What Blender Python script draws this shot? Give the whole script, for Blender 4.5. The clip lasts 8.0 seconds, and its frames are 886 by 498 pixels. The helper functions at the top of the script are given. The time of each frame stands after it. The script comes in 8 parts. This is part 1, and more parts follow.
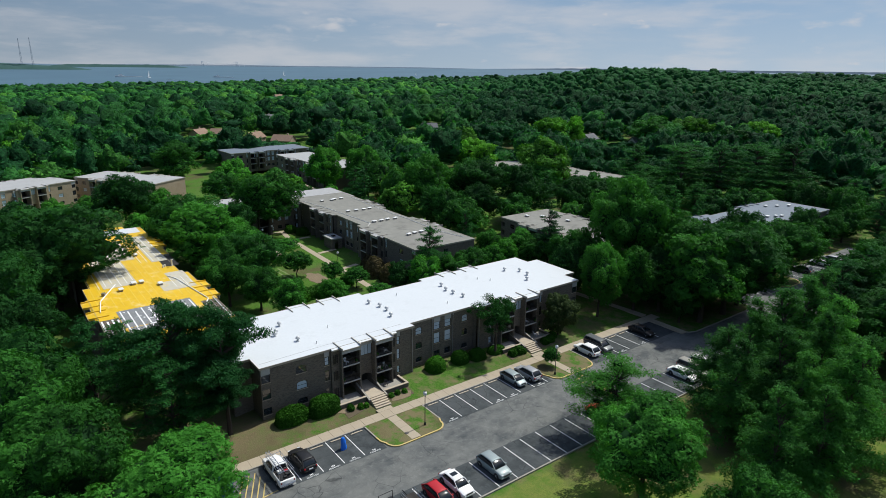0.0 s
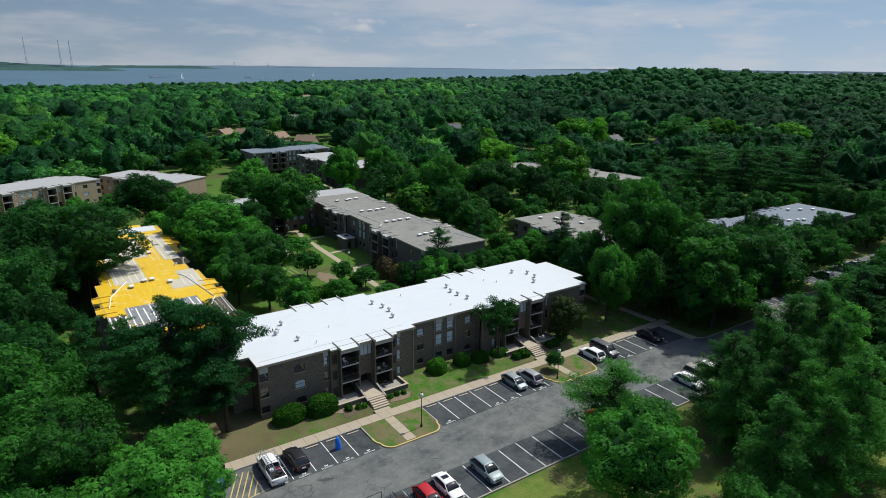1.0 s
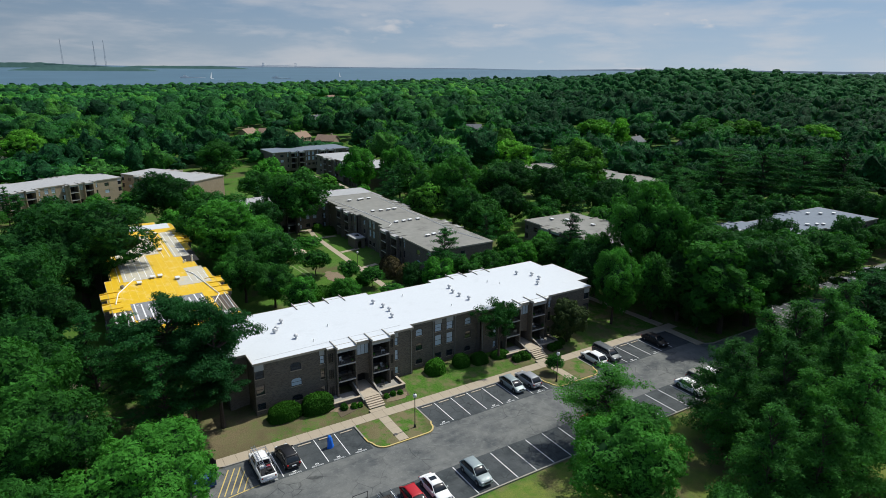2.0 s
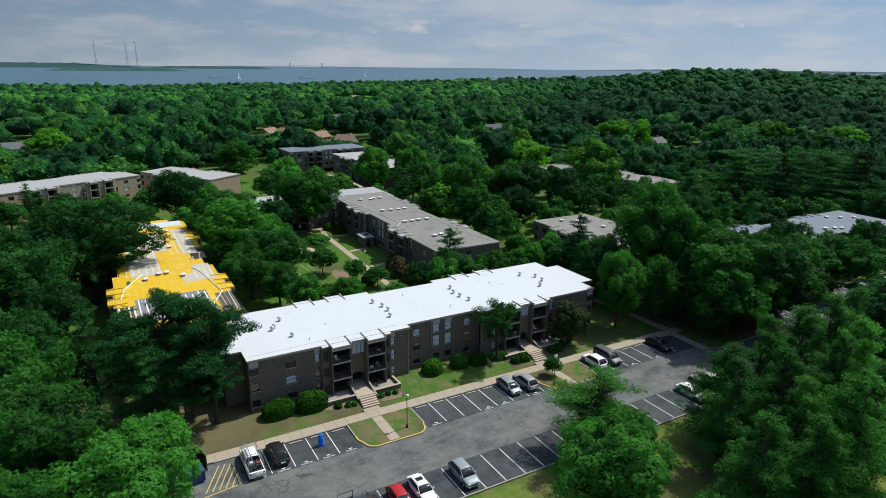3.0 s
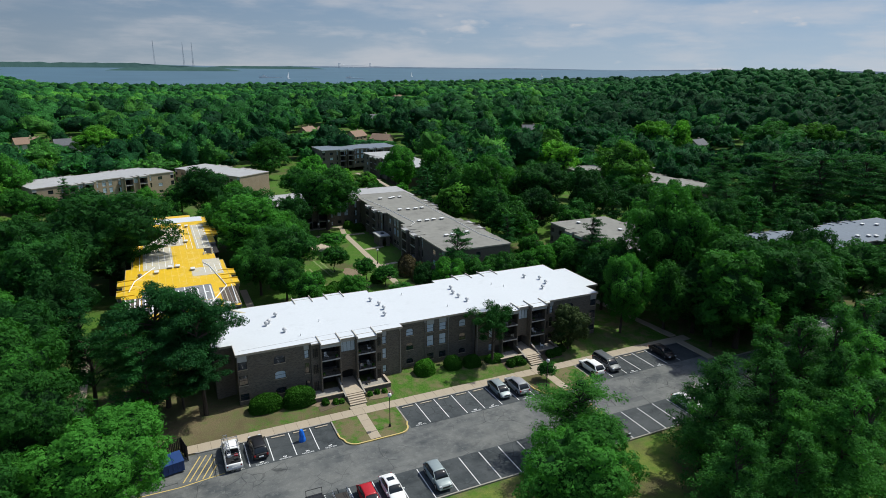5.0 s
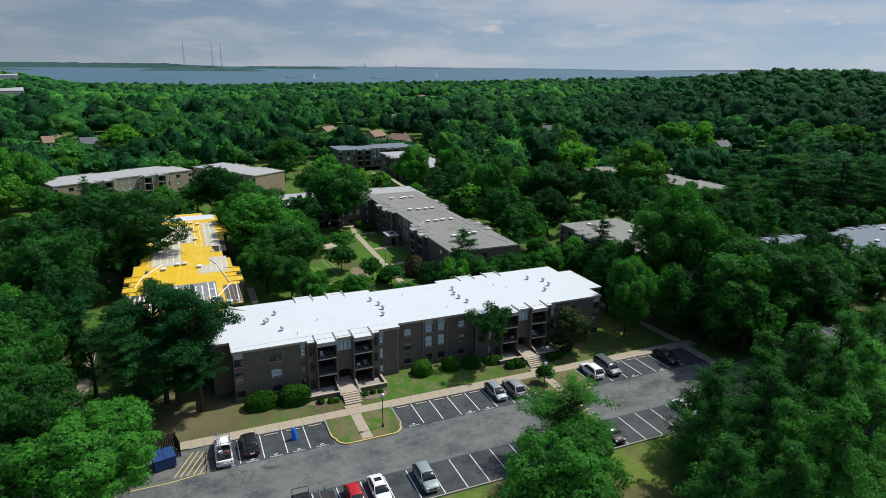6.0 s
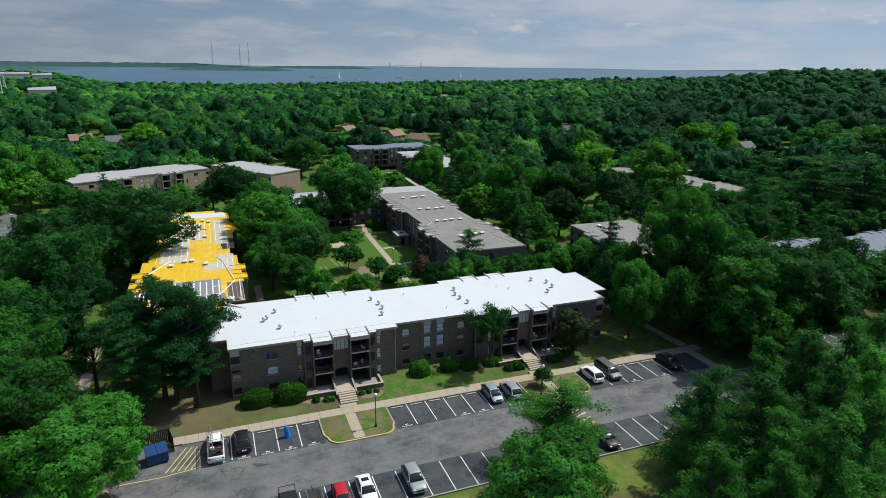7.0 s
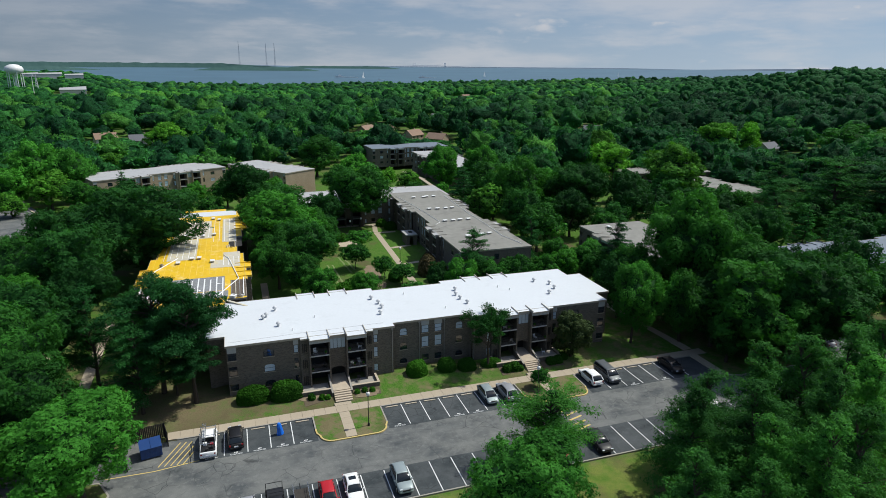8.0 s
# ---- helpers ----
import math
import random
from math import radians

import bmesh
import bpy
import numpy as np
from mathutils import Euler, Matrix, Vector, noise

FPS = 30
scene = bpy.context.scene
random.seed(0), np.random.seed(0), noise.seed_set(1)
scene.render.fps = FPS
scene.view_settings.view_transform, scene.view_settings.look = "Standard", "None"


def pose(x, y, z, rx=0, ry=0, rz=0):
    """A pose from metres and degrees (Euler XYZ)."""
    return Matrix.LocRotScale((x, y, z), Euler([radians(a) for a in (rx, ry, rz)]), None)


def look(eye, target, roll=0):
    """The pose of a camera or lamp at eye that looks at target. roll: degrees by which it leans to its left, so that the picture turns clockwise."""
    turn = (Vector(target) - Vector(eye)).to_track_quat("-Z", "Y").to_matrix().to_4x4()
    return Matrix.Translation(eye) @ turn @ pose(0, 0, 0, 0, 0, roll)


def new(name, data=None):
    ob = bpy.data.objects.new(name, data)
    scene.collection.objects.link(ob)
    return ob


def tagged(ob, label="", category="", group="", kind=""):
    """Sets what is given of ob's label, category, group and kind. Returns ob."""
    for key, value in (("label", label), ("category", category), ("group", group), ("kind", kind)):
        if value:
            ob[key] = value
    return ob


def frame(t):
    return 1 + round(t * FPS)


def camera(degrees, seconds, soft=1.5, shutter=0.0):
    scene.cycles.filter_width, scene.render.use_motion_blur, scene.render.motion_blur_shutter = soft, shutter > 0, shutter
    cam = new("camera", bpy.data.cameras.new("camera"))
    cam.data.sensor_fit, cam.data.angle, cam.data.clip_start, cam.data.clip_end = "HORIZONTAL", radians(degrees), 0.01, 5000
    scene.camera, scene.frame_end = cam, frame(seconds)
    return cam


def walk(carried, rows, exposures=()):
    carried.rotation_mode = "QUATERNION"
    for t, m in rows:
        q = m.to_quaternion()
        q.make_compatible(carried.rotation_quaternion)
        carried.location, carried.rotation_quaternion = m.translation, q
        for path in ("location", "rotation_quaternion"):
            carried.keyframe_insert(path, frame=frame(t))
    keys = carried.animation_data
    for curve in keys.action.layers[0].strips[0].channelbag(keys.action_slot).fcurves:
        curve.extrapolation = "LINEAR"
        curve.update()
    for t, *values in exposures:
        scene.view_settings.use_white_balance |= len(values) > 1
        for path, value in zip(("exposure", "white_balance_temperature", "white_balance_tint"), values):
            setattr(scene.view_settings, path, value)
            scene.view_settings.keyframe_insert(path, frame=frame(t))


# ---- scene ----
cam = camera(71.1, 8.0, soft=0.5)
PATH = [
    (0, (-46.603, -62.65, 45.433), (-45.453, -61.115, 44.865), 0.7),
    (0.5, (-44.964, -63.596, 45.449), (-43.851, -62.034, 44.882), 0.7),
    (1, (-43.331, -64.485, 45.47), (-42.252, -62.9, 44.903), 0.6),
    (1.5, (-41.726, -65.427, 45.505), (-40.679, -63.82, 44.938), 0.6),
    (3, (-36.586, -68.123, 45.451), (-35.639, -66.455, 44.884), 0.6),
    (3.5, (-34.854, -68.831, 45.426), (-33.936, -67.147, 44.858), 0.6),
    (4, (-33.112, -69.574, 45.39), (-32.227, -67.873, 44.822), 0.6),
    (4.5, (-31.417, -70.405, 45.395), (-30.564, -68.688, 44.827), 0.6),
    (6, (-26.109, -72.331, 45.358), (-25.359, -70.567, 44.79), 0.6),
    (6.5, (-24.302, -72.775, 45.343), (-23.586, -70.996, 44.774), 0.6),
    (7, (-22.509, -73.268, 45.333), (-21.829, -71.475, 44.763), 0.6),
    (7.5, (-20.752, -73.773, 45.331), (-20.108, -71.967, 44.761), 0.5),
    (8, (-18.928, -74.331, 45.315), (-18.318, -72.514, 44.744), 0.5),
]
walk(cam, [(t, look(eye, target, roll)) for t, eye, target, roll in PATH])

# ---- light ----
SUN_AZ, SUN_EL = 4.0, 57.0  # degrees from +x towards +y, and above the ground
world = bpy.data.worlds.new("sky")
scene.world = world
world.use_nodes = True
wn, wl = world.node_tree.nodes, world.node_tree.links
wn.clear()
sky = wn.new("ShaderNodeTexSky")
sky.sky_type, sky.sun_disc = "NISHITA", False
sky.sun_elevation, sky.sun_rotation = radians(SUN_EL), radians(90 - SUN_AZ)
sky.air_density, sky.dust_density, sky.ozone_density = 1.0, 1.6, 1.6
tc = wn.new("ShaderNodeTexCoord")
sep = wn.new("ShaderNodeSeparateXYZ")
wl.new(tc.outputs["Generated"], sep.inputs[0])


def wmath(op, a, b):
    n = wn.new("ShaderNodeMath")
    n.operation = op
    for i, v in enumerate((a, b)):
        if isinstance(v, (int, float)):
            n.inputs[i].default_value = v
        else:
            wl.new(v, n.inputs[i])
    return n.outputs[0]


# soft cloud veils, drawn out along the horizon
flat = wn.new("ShaderNodeMapping")
flat.inputs["Scale"].default_value = (1.0, 1.0, 5.0)
flat.inputs["Location"].default_value = (0.65, 0.3, 0.0)
wl.new(tc.outputs["Generated"], flat.inputs["Vector"])


puff = wn.new("ShaderNodeMapping")
puff.inputs["Scale"].default_value = (1.0, 1.0, 2.6)
wl.new(tc.outputs["Generated"], puff.inputs["Vector"])


def veil(scale, detail, rough, lo, hi, amount, way=flat):
    """A layer of cloud: thickness by noise."""
    c = wn.new("ShaderNodeTexNoise")
    c.inputs["Scale"].default_value, c.inputs["Detail"].default_value, c.inputs["Roughness"].default_value = scale, detail, rough
    wl.new(way.outputs[0], c.inputs["Vector"])
    r = wn.new("ShaderNodeMapRange")
    r.interpolation_type = "SMOOTHSTEP"
    r.inputs["From Min"].default_value, r.inputs["From Max"].default_value, r.inputs["To Max"].default_value = lo, hi, amount
    wl.new(c.outputs["Fac"], r.inputs["Value"])
    return r.outputs[0]


sunward = wn.new("ShaderNodeMapRange")  # the small white clouds stand over the sunny half of the bay
sunward.inputs["From Min"].default_value, sunward.inputs["From Max"].default_value = 0.2, 0.55
wl.new(sep.outputs[0], sunward.inputs["Value"])
cover = wmath("MAXIMUM", wmath("MAXIMUM", veil(3.4, 6.0, 0.56, 0.43, 0.68, 0.48), veil(6.5, 6.0, 0.55, 0.47, 0.70, 0.42)), wmath("MULTIPLY", veil(10.0, 5.0, 0.5, 0.58, 0.72, 0.9, puff), sunward.outputs[0]))
mixc = wn.new("ShaderNodeMix")
mixc.data_type = "RGBA"
mixc.inputs["B"].default_value = (4.7, 4.6, 4.7, 1)
hz = wn.new("ShaderNodeMix")  # pale haze low down, clearer blue above it
hz.data_type = "RGBA"
haze = wn.new("ShaderNodeValToRGB")
haze.color_ramp.elements[0].position, haze.color_ramp.elements[0].color = 0.0, (0.31, 0.395, 0.485, 1)
haze.color_ramp.elements[1].position, haze.color_ramp.elements[1].color = 0.13, (0.165, 0.275, 0.43, 1)
wl.new(sep.outputs[2], haze.inputs[0])
lift = wn.new("ShaderNodeVectorMath")
lift.operation = "SCALE"
wl.new(wmath("ADD", wmath("MULTIPLY", sep.outputs[0], 3.7), 6.45), lift.inputs["Scale"])  # brighter towards the sun
wl.new(haze.outputs[0], lift.inputs[0])
low = wn.new("ShaderNodeMapRange")
low.inputs["From Min"].default_value, low.inputs["From Max"].default_value = 0.1, 0.45
low.inputs["To Min"].default_value, low.inputs["To Max"].default_value = 0.97, 0.0
wl.new(sep.outputs[2], low.inputs["Value"])
wl.new(low.outputs[0], hz.inputs["Factor"])
wl.new(sky.outputs[0], hz.inputs["A"])
wl.new(lift.outputs[0], hz.inputs["B"])
wl.new(hz.outputs["Result"], mixc.inputs["A"])
thin = wn.new("ShaderNodeMapRange")  # the cloud lies low over the bay; overhead it is clear
thin.inputs["From Min"].default_value, thin.inputs["From Max"].default_value = 0.2, 0.5
thin.inputs["To Min"].default_value, thin.inputs["To Max"].default_value = 1.0, 0.15
wl.new(sep.outputs[2], thin.inputs["Value"])
leeward = wn.new("ShaderNodeMapRange")  # fewer clouds over the headland
leeward.inputs["From Min"].default_value, leeward.inputs["From Max"].default_value = -0.4, 0.2
leeward.inputs["To Min"].default_value = 0.4
wl.new(sep.outputs[0], leeward.inputs["Value"])
wl.new(wmath("MULTIPLY", wmath("MULTIPLY", cover, leeward.outputs[0]), thin.outputs[0]), mixc.inputs["Factor"])
bg = wn.new("ShaderNodeBackground")
bg.inputs["Strength"].default_value = 0.135
wl.new(mixc.outputs["Result"], bg.inputs[0])
wl.new(bg.outputs[0], wn.new("ShaderNodeOutputWorld").inputs[0])

sun_data = bpy.data.lights.new("sun", "SUN")
sun_data.energy, sun_data.angle, sun_data.color = 4.1, radians(0.55), (0.965, 0.965, 0.88)
sun = new("sun", sun_data)
sun_way = Vector((math.cos(radians(SUN_EL)) * math.cos(radians(SUN_AZ)), math.cos(radians(SUN_EL)) * math.sin(radians(SUN_AZ)), math.sin(radians(SUN_EL))))
sun.matrix_world = look(sun_way * 300, (0, 0, 0))
scene.view_settings.exposure = 0.0

# ---- materials ----


def shader(name):
    m = bpy.data.materials.new(name)
    m.use_nodes = True
    return m, m.node_tree.nodes, m.node_tree.links, m.node_tree.nodes["Principled BSDF"]


def noise_tex(n, l, vec, scale, detail=4.0, rough=0.55):
    t = n.new("ShaderNodeTexNoise")
    t.inputs["Scale"].default_value, t.inputs["Detail"].default_value, t.inputs["Roughness"].default_value = scale, detail, rough
    if vec:
        l.new(vec, t.inputs["Vector"])
    return t.outputs["Fac"]


def blend(n, l, fac, a, b, kind="MIX"):
    m = n.new("ShaderNodeMix")
    m.data_type, m.blend_type = "RGBA", kind
    for key, v in (("Factor", fac), ("A", a), ("B", b)):
        if isinstance(v, (int, float)):
            m.inputs[key].default_value = v
        elif isinstance(v, tuple):
            m.inputs[key].default_value = (*v, 1)
        else:
            l.new(v, m.inputs[key])
    return m.outputs["Result"]


def span(n, l, v, a, b, c=0.0, d=1.0):
    m = n.new("ShaderNodeMapRange")
    for k, x in zip(("From Min", "From Max", "To Min", "To Max"), (a, b, c, d)):
        m.inputs[k].default_value = x
    l.new(v, m.inputs["Value"])
    return m.outputs[0]


def mat(name, c1, c2, fine=8.0, broad=0.4, rough=0.85, metal=0.0, bump=0.25, c3=None, spec=0.4, per_object=0.0):
    """Two colours mixed by a fine and a broad noise, with fine relief; c3: stains."""
    m, n, l, b = shader(name)
    vec = n.new("ShaderNodeTexCoord").outputs["Object"]
    f, g = noise_tex(n, l, vec, fine, 5), noise_tex(n, l, vec, broad, 4)
    col = blend(n, l, span(n, l, f, 0.3, 0.7), c1, c2)
    col = blend(n, l, span(n, l, g, 0.35, 0.7, 0.0, 0.6), col, c2)
    if c3:
        s = noise_tex(n, l, vec, broad * 3.1, 6, 0.65)
        col = blend(n, l, span(n, l, s, 0.55, 0.72, 0.0, 0.85), col, c3)
    if per_object:
        oi = n.new("ShaderNodeObjectInfo")
        col = blend(n, l, span(n, l, oi.outputs["Random"], 0, 1, 0, per_object), col, tuple(v * 0.6 for v in c1))
    l.new(col, b.inputs["Base Color"])
    b.inputs["Roughness"].default_value, b.inputs["Metallic"].default_value = rough, metal
    b.inputs["Specular IOR Level"].default_value = spec
    if bump:
        bp = n.new("ShaderNodeBump")
        bp.inputs["Strength"].default_value, bp.inputs["Distance"].default_value = bump, 0.02
        l.new(f, bp.inputs["Height"])
        l.new(bp.outputs[0], b.inputs["Normal"])
    return m


def brick_mat(name, c1, c2, mortar):
    m, n, l, b = shader(name)
    vec = n.new("ShaderNodeTexCoord").outputs["Object"]
    sp = n.new("ShaderNodeSeparateXYZ")
    l.new(vec, sp.inputs[0])
    ad = n.new("ShaderNodeMath")
    l.new(sp.outputs[0], ad.inputs[0]), l.new(sp.outputs[1], ad.inputs[1])
    cb = n.new("ShaderNodeCombineXYZ")
    l.new(ad.outputs[0], cb.inputs[0]), l.new(sp.outputs[2], cb.inputs[1])
    t = n.new("ShaderNodeTexBrick")
    t.inputs["Scale"].default_value, t.inputs["Mortar Size"].default_value = 1.0, 0.012
    t.inputs["Brick Width"].default_value, t.inputs["Row Height"].default_value = 0.3, 0.1
    t.inputs["Color1"].default_value, t.inputs["Color2"].default_value, t.inputs["Mortar"].default_value = (*c1, 1), (*c2, 1), (*mortar, 1)
    t.inputs["Bias"].default_value = -0.1
    l.new(cb.outputs[0], t.inputs["Vector"])
    g = noise_tex(n, l, vec, 0.5, 5)
    col = blend(n, l, span(n, l, g, 0.35, 0.7, 0.0, 0.45), t.outputs["Color"], tuple(v * 0.7 for v in c1))
    f = noise_tex(n, l, vec, 3.5, 6, 0.7)
    col = blend(n, l, span(n, l, f, 0.5, 0.75, 0.0, 0.4), col, mortar)
    l.new(col, b.inputs["Base Color"])
    b.inputs["Roughness"].default_value = 0.9
    bp = n.new("ShaderNodeBump")
    bp.inputs["Strength"].default_value, bp.inputs["Distance"].default_value = 0.5, 0.01
    l.new(t.outputs["Fac"], bp.inputs["Height"])
    bp.invert = True
    l.new(bp.outputs[0], b.inputs["Normal"])
    return m


def leaf_mat(name, dark, light, glow=0.3, world_scale=0.045, lumpy=False, sprig=0.0):
    """Foliage: every clump its own shade, every tree its own tone, some light through the leaves."""
    m, n, l, b = shader(name)
    geo = n.new("ShaderNodeNewGeometry")
    isl = geo.outputs["Random Per Island"]
    oi = n.new("ShaderNodeObjectInfo").outputs["Random"]
    broad = noise_tex(n, l, geo.outputs["Position"], world_scale, 3)
    col = blend(n, l, span(n, l, isl, 0, 1, 0.15, 0.65), dark, light)
    col = blend(n, l, span(n, l, broad, 0.35, 0.68, 0.0, 0.65), col, tuple(v * 0.55 for v in dark))
    single = noise_tex(n, l, geo.outputs["Position"], 0.11, 2)
    col = blend(n, l, span(n, l, single, 0.56, 0.7, 0.0, 0.6), col, tuple(v * 1.3 for v in light))
    warm = tuple(a * b for a, b in zip(light, (1.2, 1.2, 0.8)))
    col = blend(n, l, span(n, l, oi, 0.35, 1, 0.0, 0.4), col, warm)
    tone = n.new("ShaderNodeVectorMath")
    tone.operation = "SCALE"
    l.new(col, tone.inputs[0]), l.new(span(n, l, oi, 0, 1, 0.84, 1.16), tone.inputs["Scale"])
    col = tone.outputs[0]
    l.new(col, b.inputs["Base Color"])
    b.inputs["Roughness"].default_value, b.inputs["Specular IOR Level"].default_value = 0.7, 0.08
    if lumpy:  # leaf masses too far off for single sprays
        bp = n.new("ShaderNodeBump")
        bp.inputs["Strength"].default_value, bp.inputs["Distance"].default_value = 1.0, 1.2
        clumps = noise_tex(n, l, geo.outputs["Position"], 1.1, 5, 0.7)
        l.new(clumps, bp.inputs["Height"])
        # dark gaps between clumps are shade put into the colour by noise
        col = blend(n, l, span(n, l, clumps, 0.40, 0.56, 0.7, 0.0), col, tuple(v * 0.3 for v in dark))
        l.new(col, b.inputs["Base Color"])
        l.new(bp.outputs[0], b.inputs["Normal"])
    tr = n.new("ShaderNodeBsdfTranslucent")
    l.new(blend(n, l, 1.0, col, (1.1, 1.25, 0.5), "MULTIPLY"), tr.inputs[0])
    mx = n.new("ShaderNodeMixShader")
    mx.inputs[0].default_value = glow
    l.new(b.outputs[0], mx.inputs[1]), l.new(tr.outputs[0], mx.inputs[2])
    out = mx.outputs[0]
    if sprig:  # gaps between the single leaves of a spray
        cut = n.new("ShaderNodeMixShader")
        l.new(span(n, l, noise_tex(n, l, geo.outputs["Position"], sprig, 2, 0.6), 0.465, 0.475), cut.inputs[0])
        l.new(n.new("ShaderNodeBsdfTransparent").outputs[0], cut.inputs[1]), l.new(out, cut.inputs[2])
        out = cut.outputs[0]
    l.new(out, n["Material Output"].inputs[0])
    return m


def plain(name, c, rough=0.5, metal=0.0, coat=0.0, spec=0.5):
    m, n, l, b = shader(name)
    vec = n.new("ShaderNodeTexCoord").outputs["Object"]
    g = noise_tex(n, l, vec, 2.3, 5)
    l.new(blend(n, l, span(n, l, g, 0.3, 0.75, 0, 0.3), c, tuple(v * 0.75 for v in c)), b.inputs["Base Color"])
    l.new(span(n, l, noise_tex(n, l, vec, 9.0), 0.3, 0.7, max(rough - 0.08, 0.02), rough + 0.08), b.inputs["Roughness"])
    b.inputs["Metallic"].default_value = metal
    b.inputs["Coat Weight"].default_value, b.inputs["Coat Roughness"].default_value = coat, 0.06
    b.inputs["Specular IOR Level"].default_value = spec
    return m


M = {}
M["brick"] = brick_mat("brown brick", (0.158, 0.130, 0.100), (0.058, 0.048, 0.038), (0.160, 0.148, 0.128))
M["brick_tan"] = brick_mat("tan brick", (0.37, 0.285, 0.185), (0.29, 0.22, 0.14), (0.40, 0.34, 0.27))
M["roof_white"] = mat("white roof membrane", (0.60, 0.63, 0.655), (0.565, 0.59, 0.615), 3.0, 0.12, 0.55, bump=0.06, c3=(0.53, 0.555, 0.575))
M["roof_grey"] = mat("weathered grey roof membrane", (0.245, 0.24, 0.215), (0.19, 0.186, 0.166), 0.7, 0.10, 0.8, bump=0.06, c3=(0.115, 0.112, 0.1))
M["roof_pale"] = mat("pale grey roof membrane", (0.40, 0.40, 0.40), (0.33, 0.33, 0.33), 2.0, 0.16, 0.7, bump=0.1, c3=(0.25, 0.25, 0.25))
M["roof_slate"] = mat("blue-grey roof membrane", (0.16, 0.195, 0.235), (0.125, 0.15, 0.185), 2.0, 0.16, 0.75, bump=0.1, c3=(0.10, 0.12, 0.145))
M["roof_yellow"] = mat("yellow roof underlay", (0.72, 0.46, 0.014), (0.62, 0.385, 0.010), 1.4, 0.16, 0.6, bump=0.15, c3=(0.72, 0.57, 0.25))
M["roof_seam"] = mat("pale seams of the yellow underlay", (0.74, 0.56, 0.14), (0.68, 0.50, 0.10), 4, 0.6, 0.7, bump=0.05, c3=(0.70, 0.44, 0.02))
M["board_brown"] = mat("dark brown roof boards", (0.13, 0.10, 0.075), (0.08, 0.062, 0.048), 4, 0.6, 0.9, c3=(0.2, 0.17, 0.13))
M["board_beige"] = mat("bare roof boards", (0.54, 0.50, 0.41), (0.44, 0.41, 0.33), 1.8, 0.3, 0.85, c3=(0.60, 0.47, 0.16))
M["board_grey"] = mat("grey roof decking", (0.24, 0.25, 0.26), (0.17, 0.175, 0.18), 2.5, 0.4, 0.8, c3=(0.32, 0.32, 0.32))
M["strip_white"] = mat("white roof strip", (0.80, 0.80, 0.80), (0.7, 0.7, 0.69), 4, 0.6, 0.6, bump=0.05)
M["metal_edge"] = mat("grey metal edging", (0.30, 0.29, 0.28), (0.22, 0.21, 0.2), 5, 0.7, 0.5, 0.3, 0.1)
M["edge_tan"] = mat("tan metal coping", (0.42, 0.37, 0.30), (0.33, 0.29, 0.23), 5, 0.7, 0.55, 0.1, 0.1)
M["upstand_tan"] = mat("weathered pale upstand flashing", (0.44, 0.41, 0.36), (0.36, 0.33, 0.28), 5, 0.7, 0.6, 0.0, 0.1)
M["panel"] = mat("light grey fascia panel", (0.42, 0.42, 0.40), (0.34, 0.34, 0.33), 5, 0.7, 0.6, bump=0.08)
M["concrete"] = mat("worn concrete", (0.42, 0.350, 0.262), (0.345, 0.292, 0.22), 12, 0.5, 0.9, c3=(0.30, 0.265, 0.20), per_object=0.1)
M["concrete_pale"] = mat("pale concrete", (0.50, 0.42, 0.32), (0.42, 0.35, 0.27), 12, 0.5, 0.9, c3=(0.34, 0.3, 0.25), per_object=0.2)
M["kerb"] = mat("grey kerb concrete", (0.34, 0.32, 0.28), (0.27, 0.25, 0.22), 10, 0.7, 0.9)
M["kerb_yellow"] = mat("faded yellow kerb paint", (0.58, 0.42, 0.12), (0.46, 0.36, 0.16), 8, 0.9, 0.8, c3=(0.38, 0.34, 0.26))
M["line"] = mat("white road paint", (0.72, 0.73, 0.73), (0.6, 0.61, 0.61), 9, 1.2, 0.7, bump=0.05, c3=(0.4, 0.4, 0.4))
M["line_yellow"] = mat("worn yellow road paint", (0.60, 0.44, 0.12), (0.50, 0.39, 0.15), 9, 1.2, 0.75, bump=0.05, c3=(0.25, 0.23, 0.18))
M["dark_metal"] = plain("black painted metal", (0.012, 0.012, 0.013), 0.5)
# near-black colour that stands in for shade inside recesses
M["void"] = plain("near-black recess shade", (0.02, 0.018, 0.017), 0.9)
M["white_paint"] = plain("white paint", (0.72, 0.72, 0.72), 0.45)
M["grey_vent"] = plain("galvanised vent", (0.55, 0.56, 0.57), 0.55, 0.15)
M["rubber"] = plain("tyre rubber", (0.018, 0.018, 0.019), 0.85)
M["chrome"] = plain("wheel alloy", (0.55, 0.56, 0.58), 0.28, 0.9)
M["lamp_glass"] = plain("white lamp globe", (0.72, 0.72, 0.7), 0.25)
M["red_lens"] = plain("red lens", (0.35, 0.01, 0.012), 0.2)
M["clear_lens"] = plain("clear lens", (0.6, 0.62, 0.65), 0.12)
M["mulch"] = mat("brown mulch", (0.13, 0.10, 0.065), (0.085, 0.068, 0.042), 14, 0.8, 0.95, bump=0.6)
M["dirt"] = mat("dry bare soil", (0.25, 0.19, 0.125), (0.17, 0.13, 0.085), 5, 0.5, 0.95, bump=0.6, c3=(0.12, 0.13, 0.05))
M["hay"] = mat("dry cut grass", (0.20, 0.25, 0.10), (0.12, 0.18, 0.055), 6, 0.8, 0.95, bump=0.6, c3=(0.07, 0.14, 0.03))
M["bark"] = mat("grey-brown bark", (0.075, 0.058, 0.044), (0.045, 0.035, 0.027), 6, 0.8, 0.95, bump=0.8)
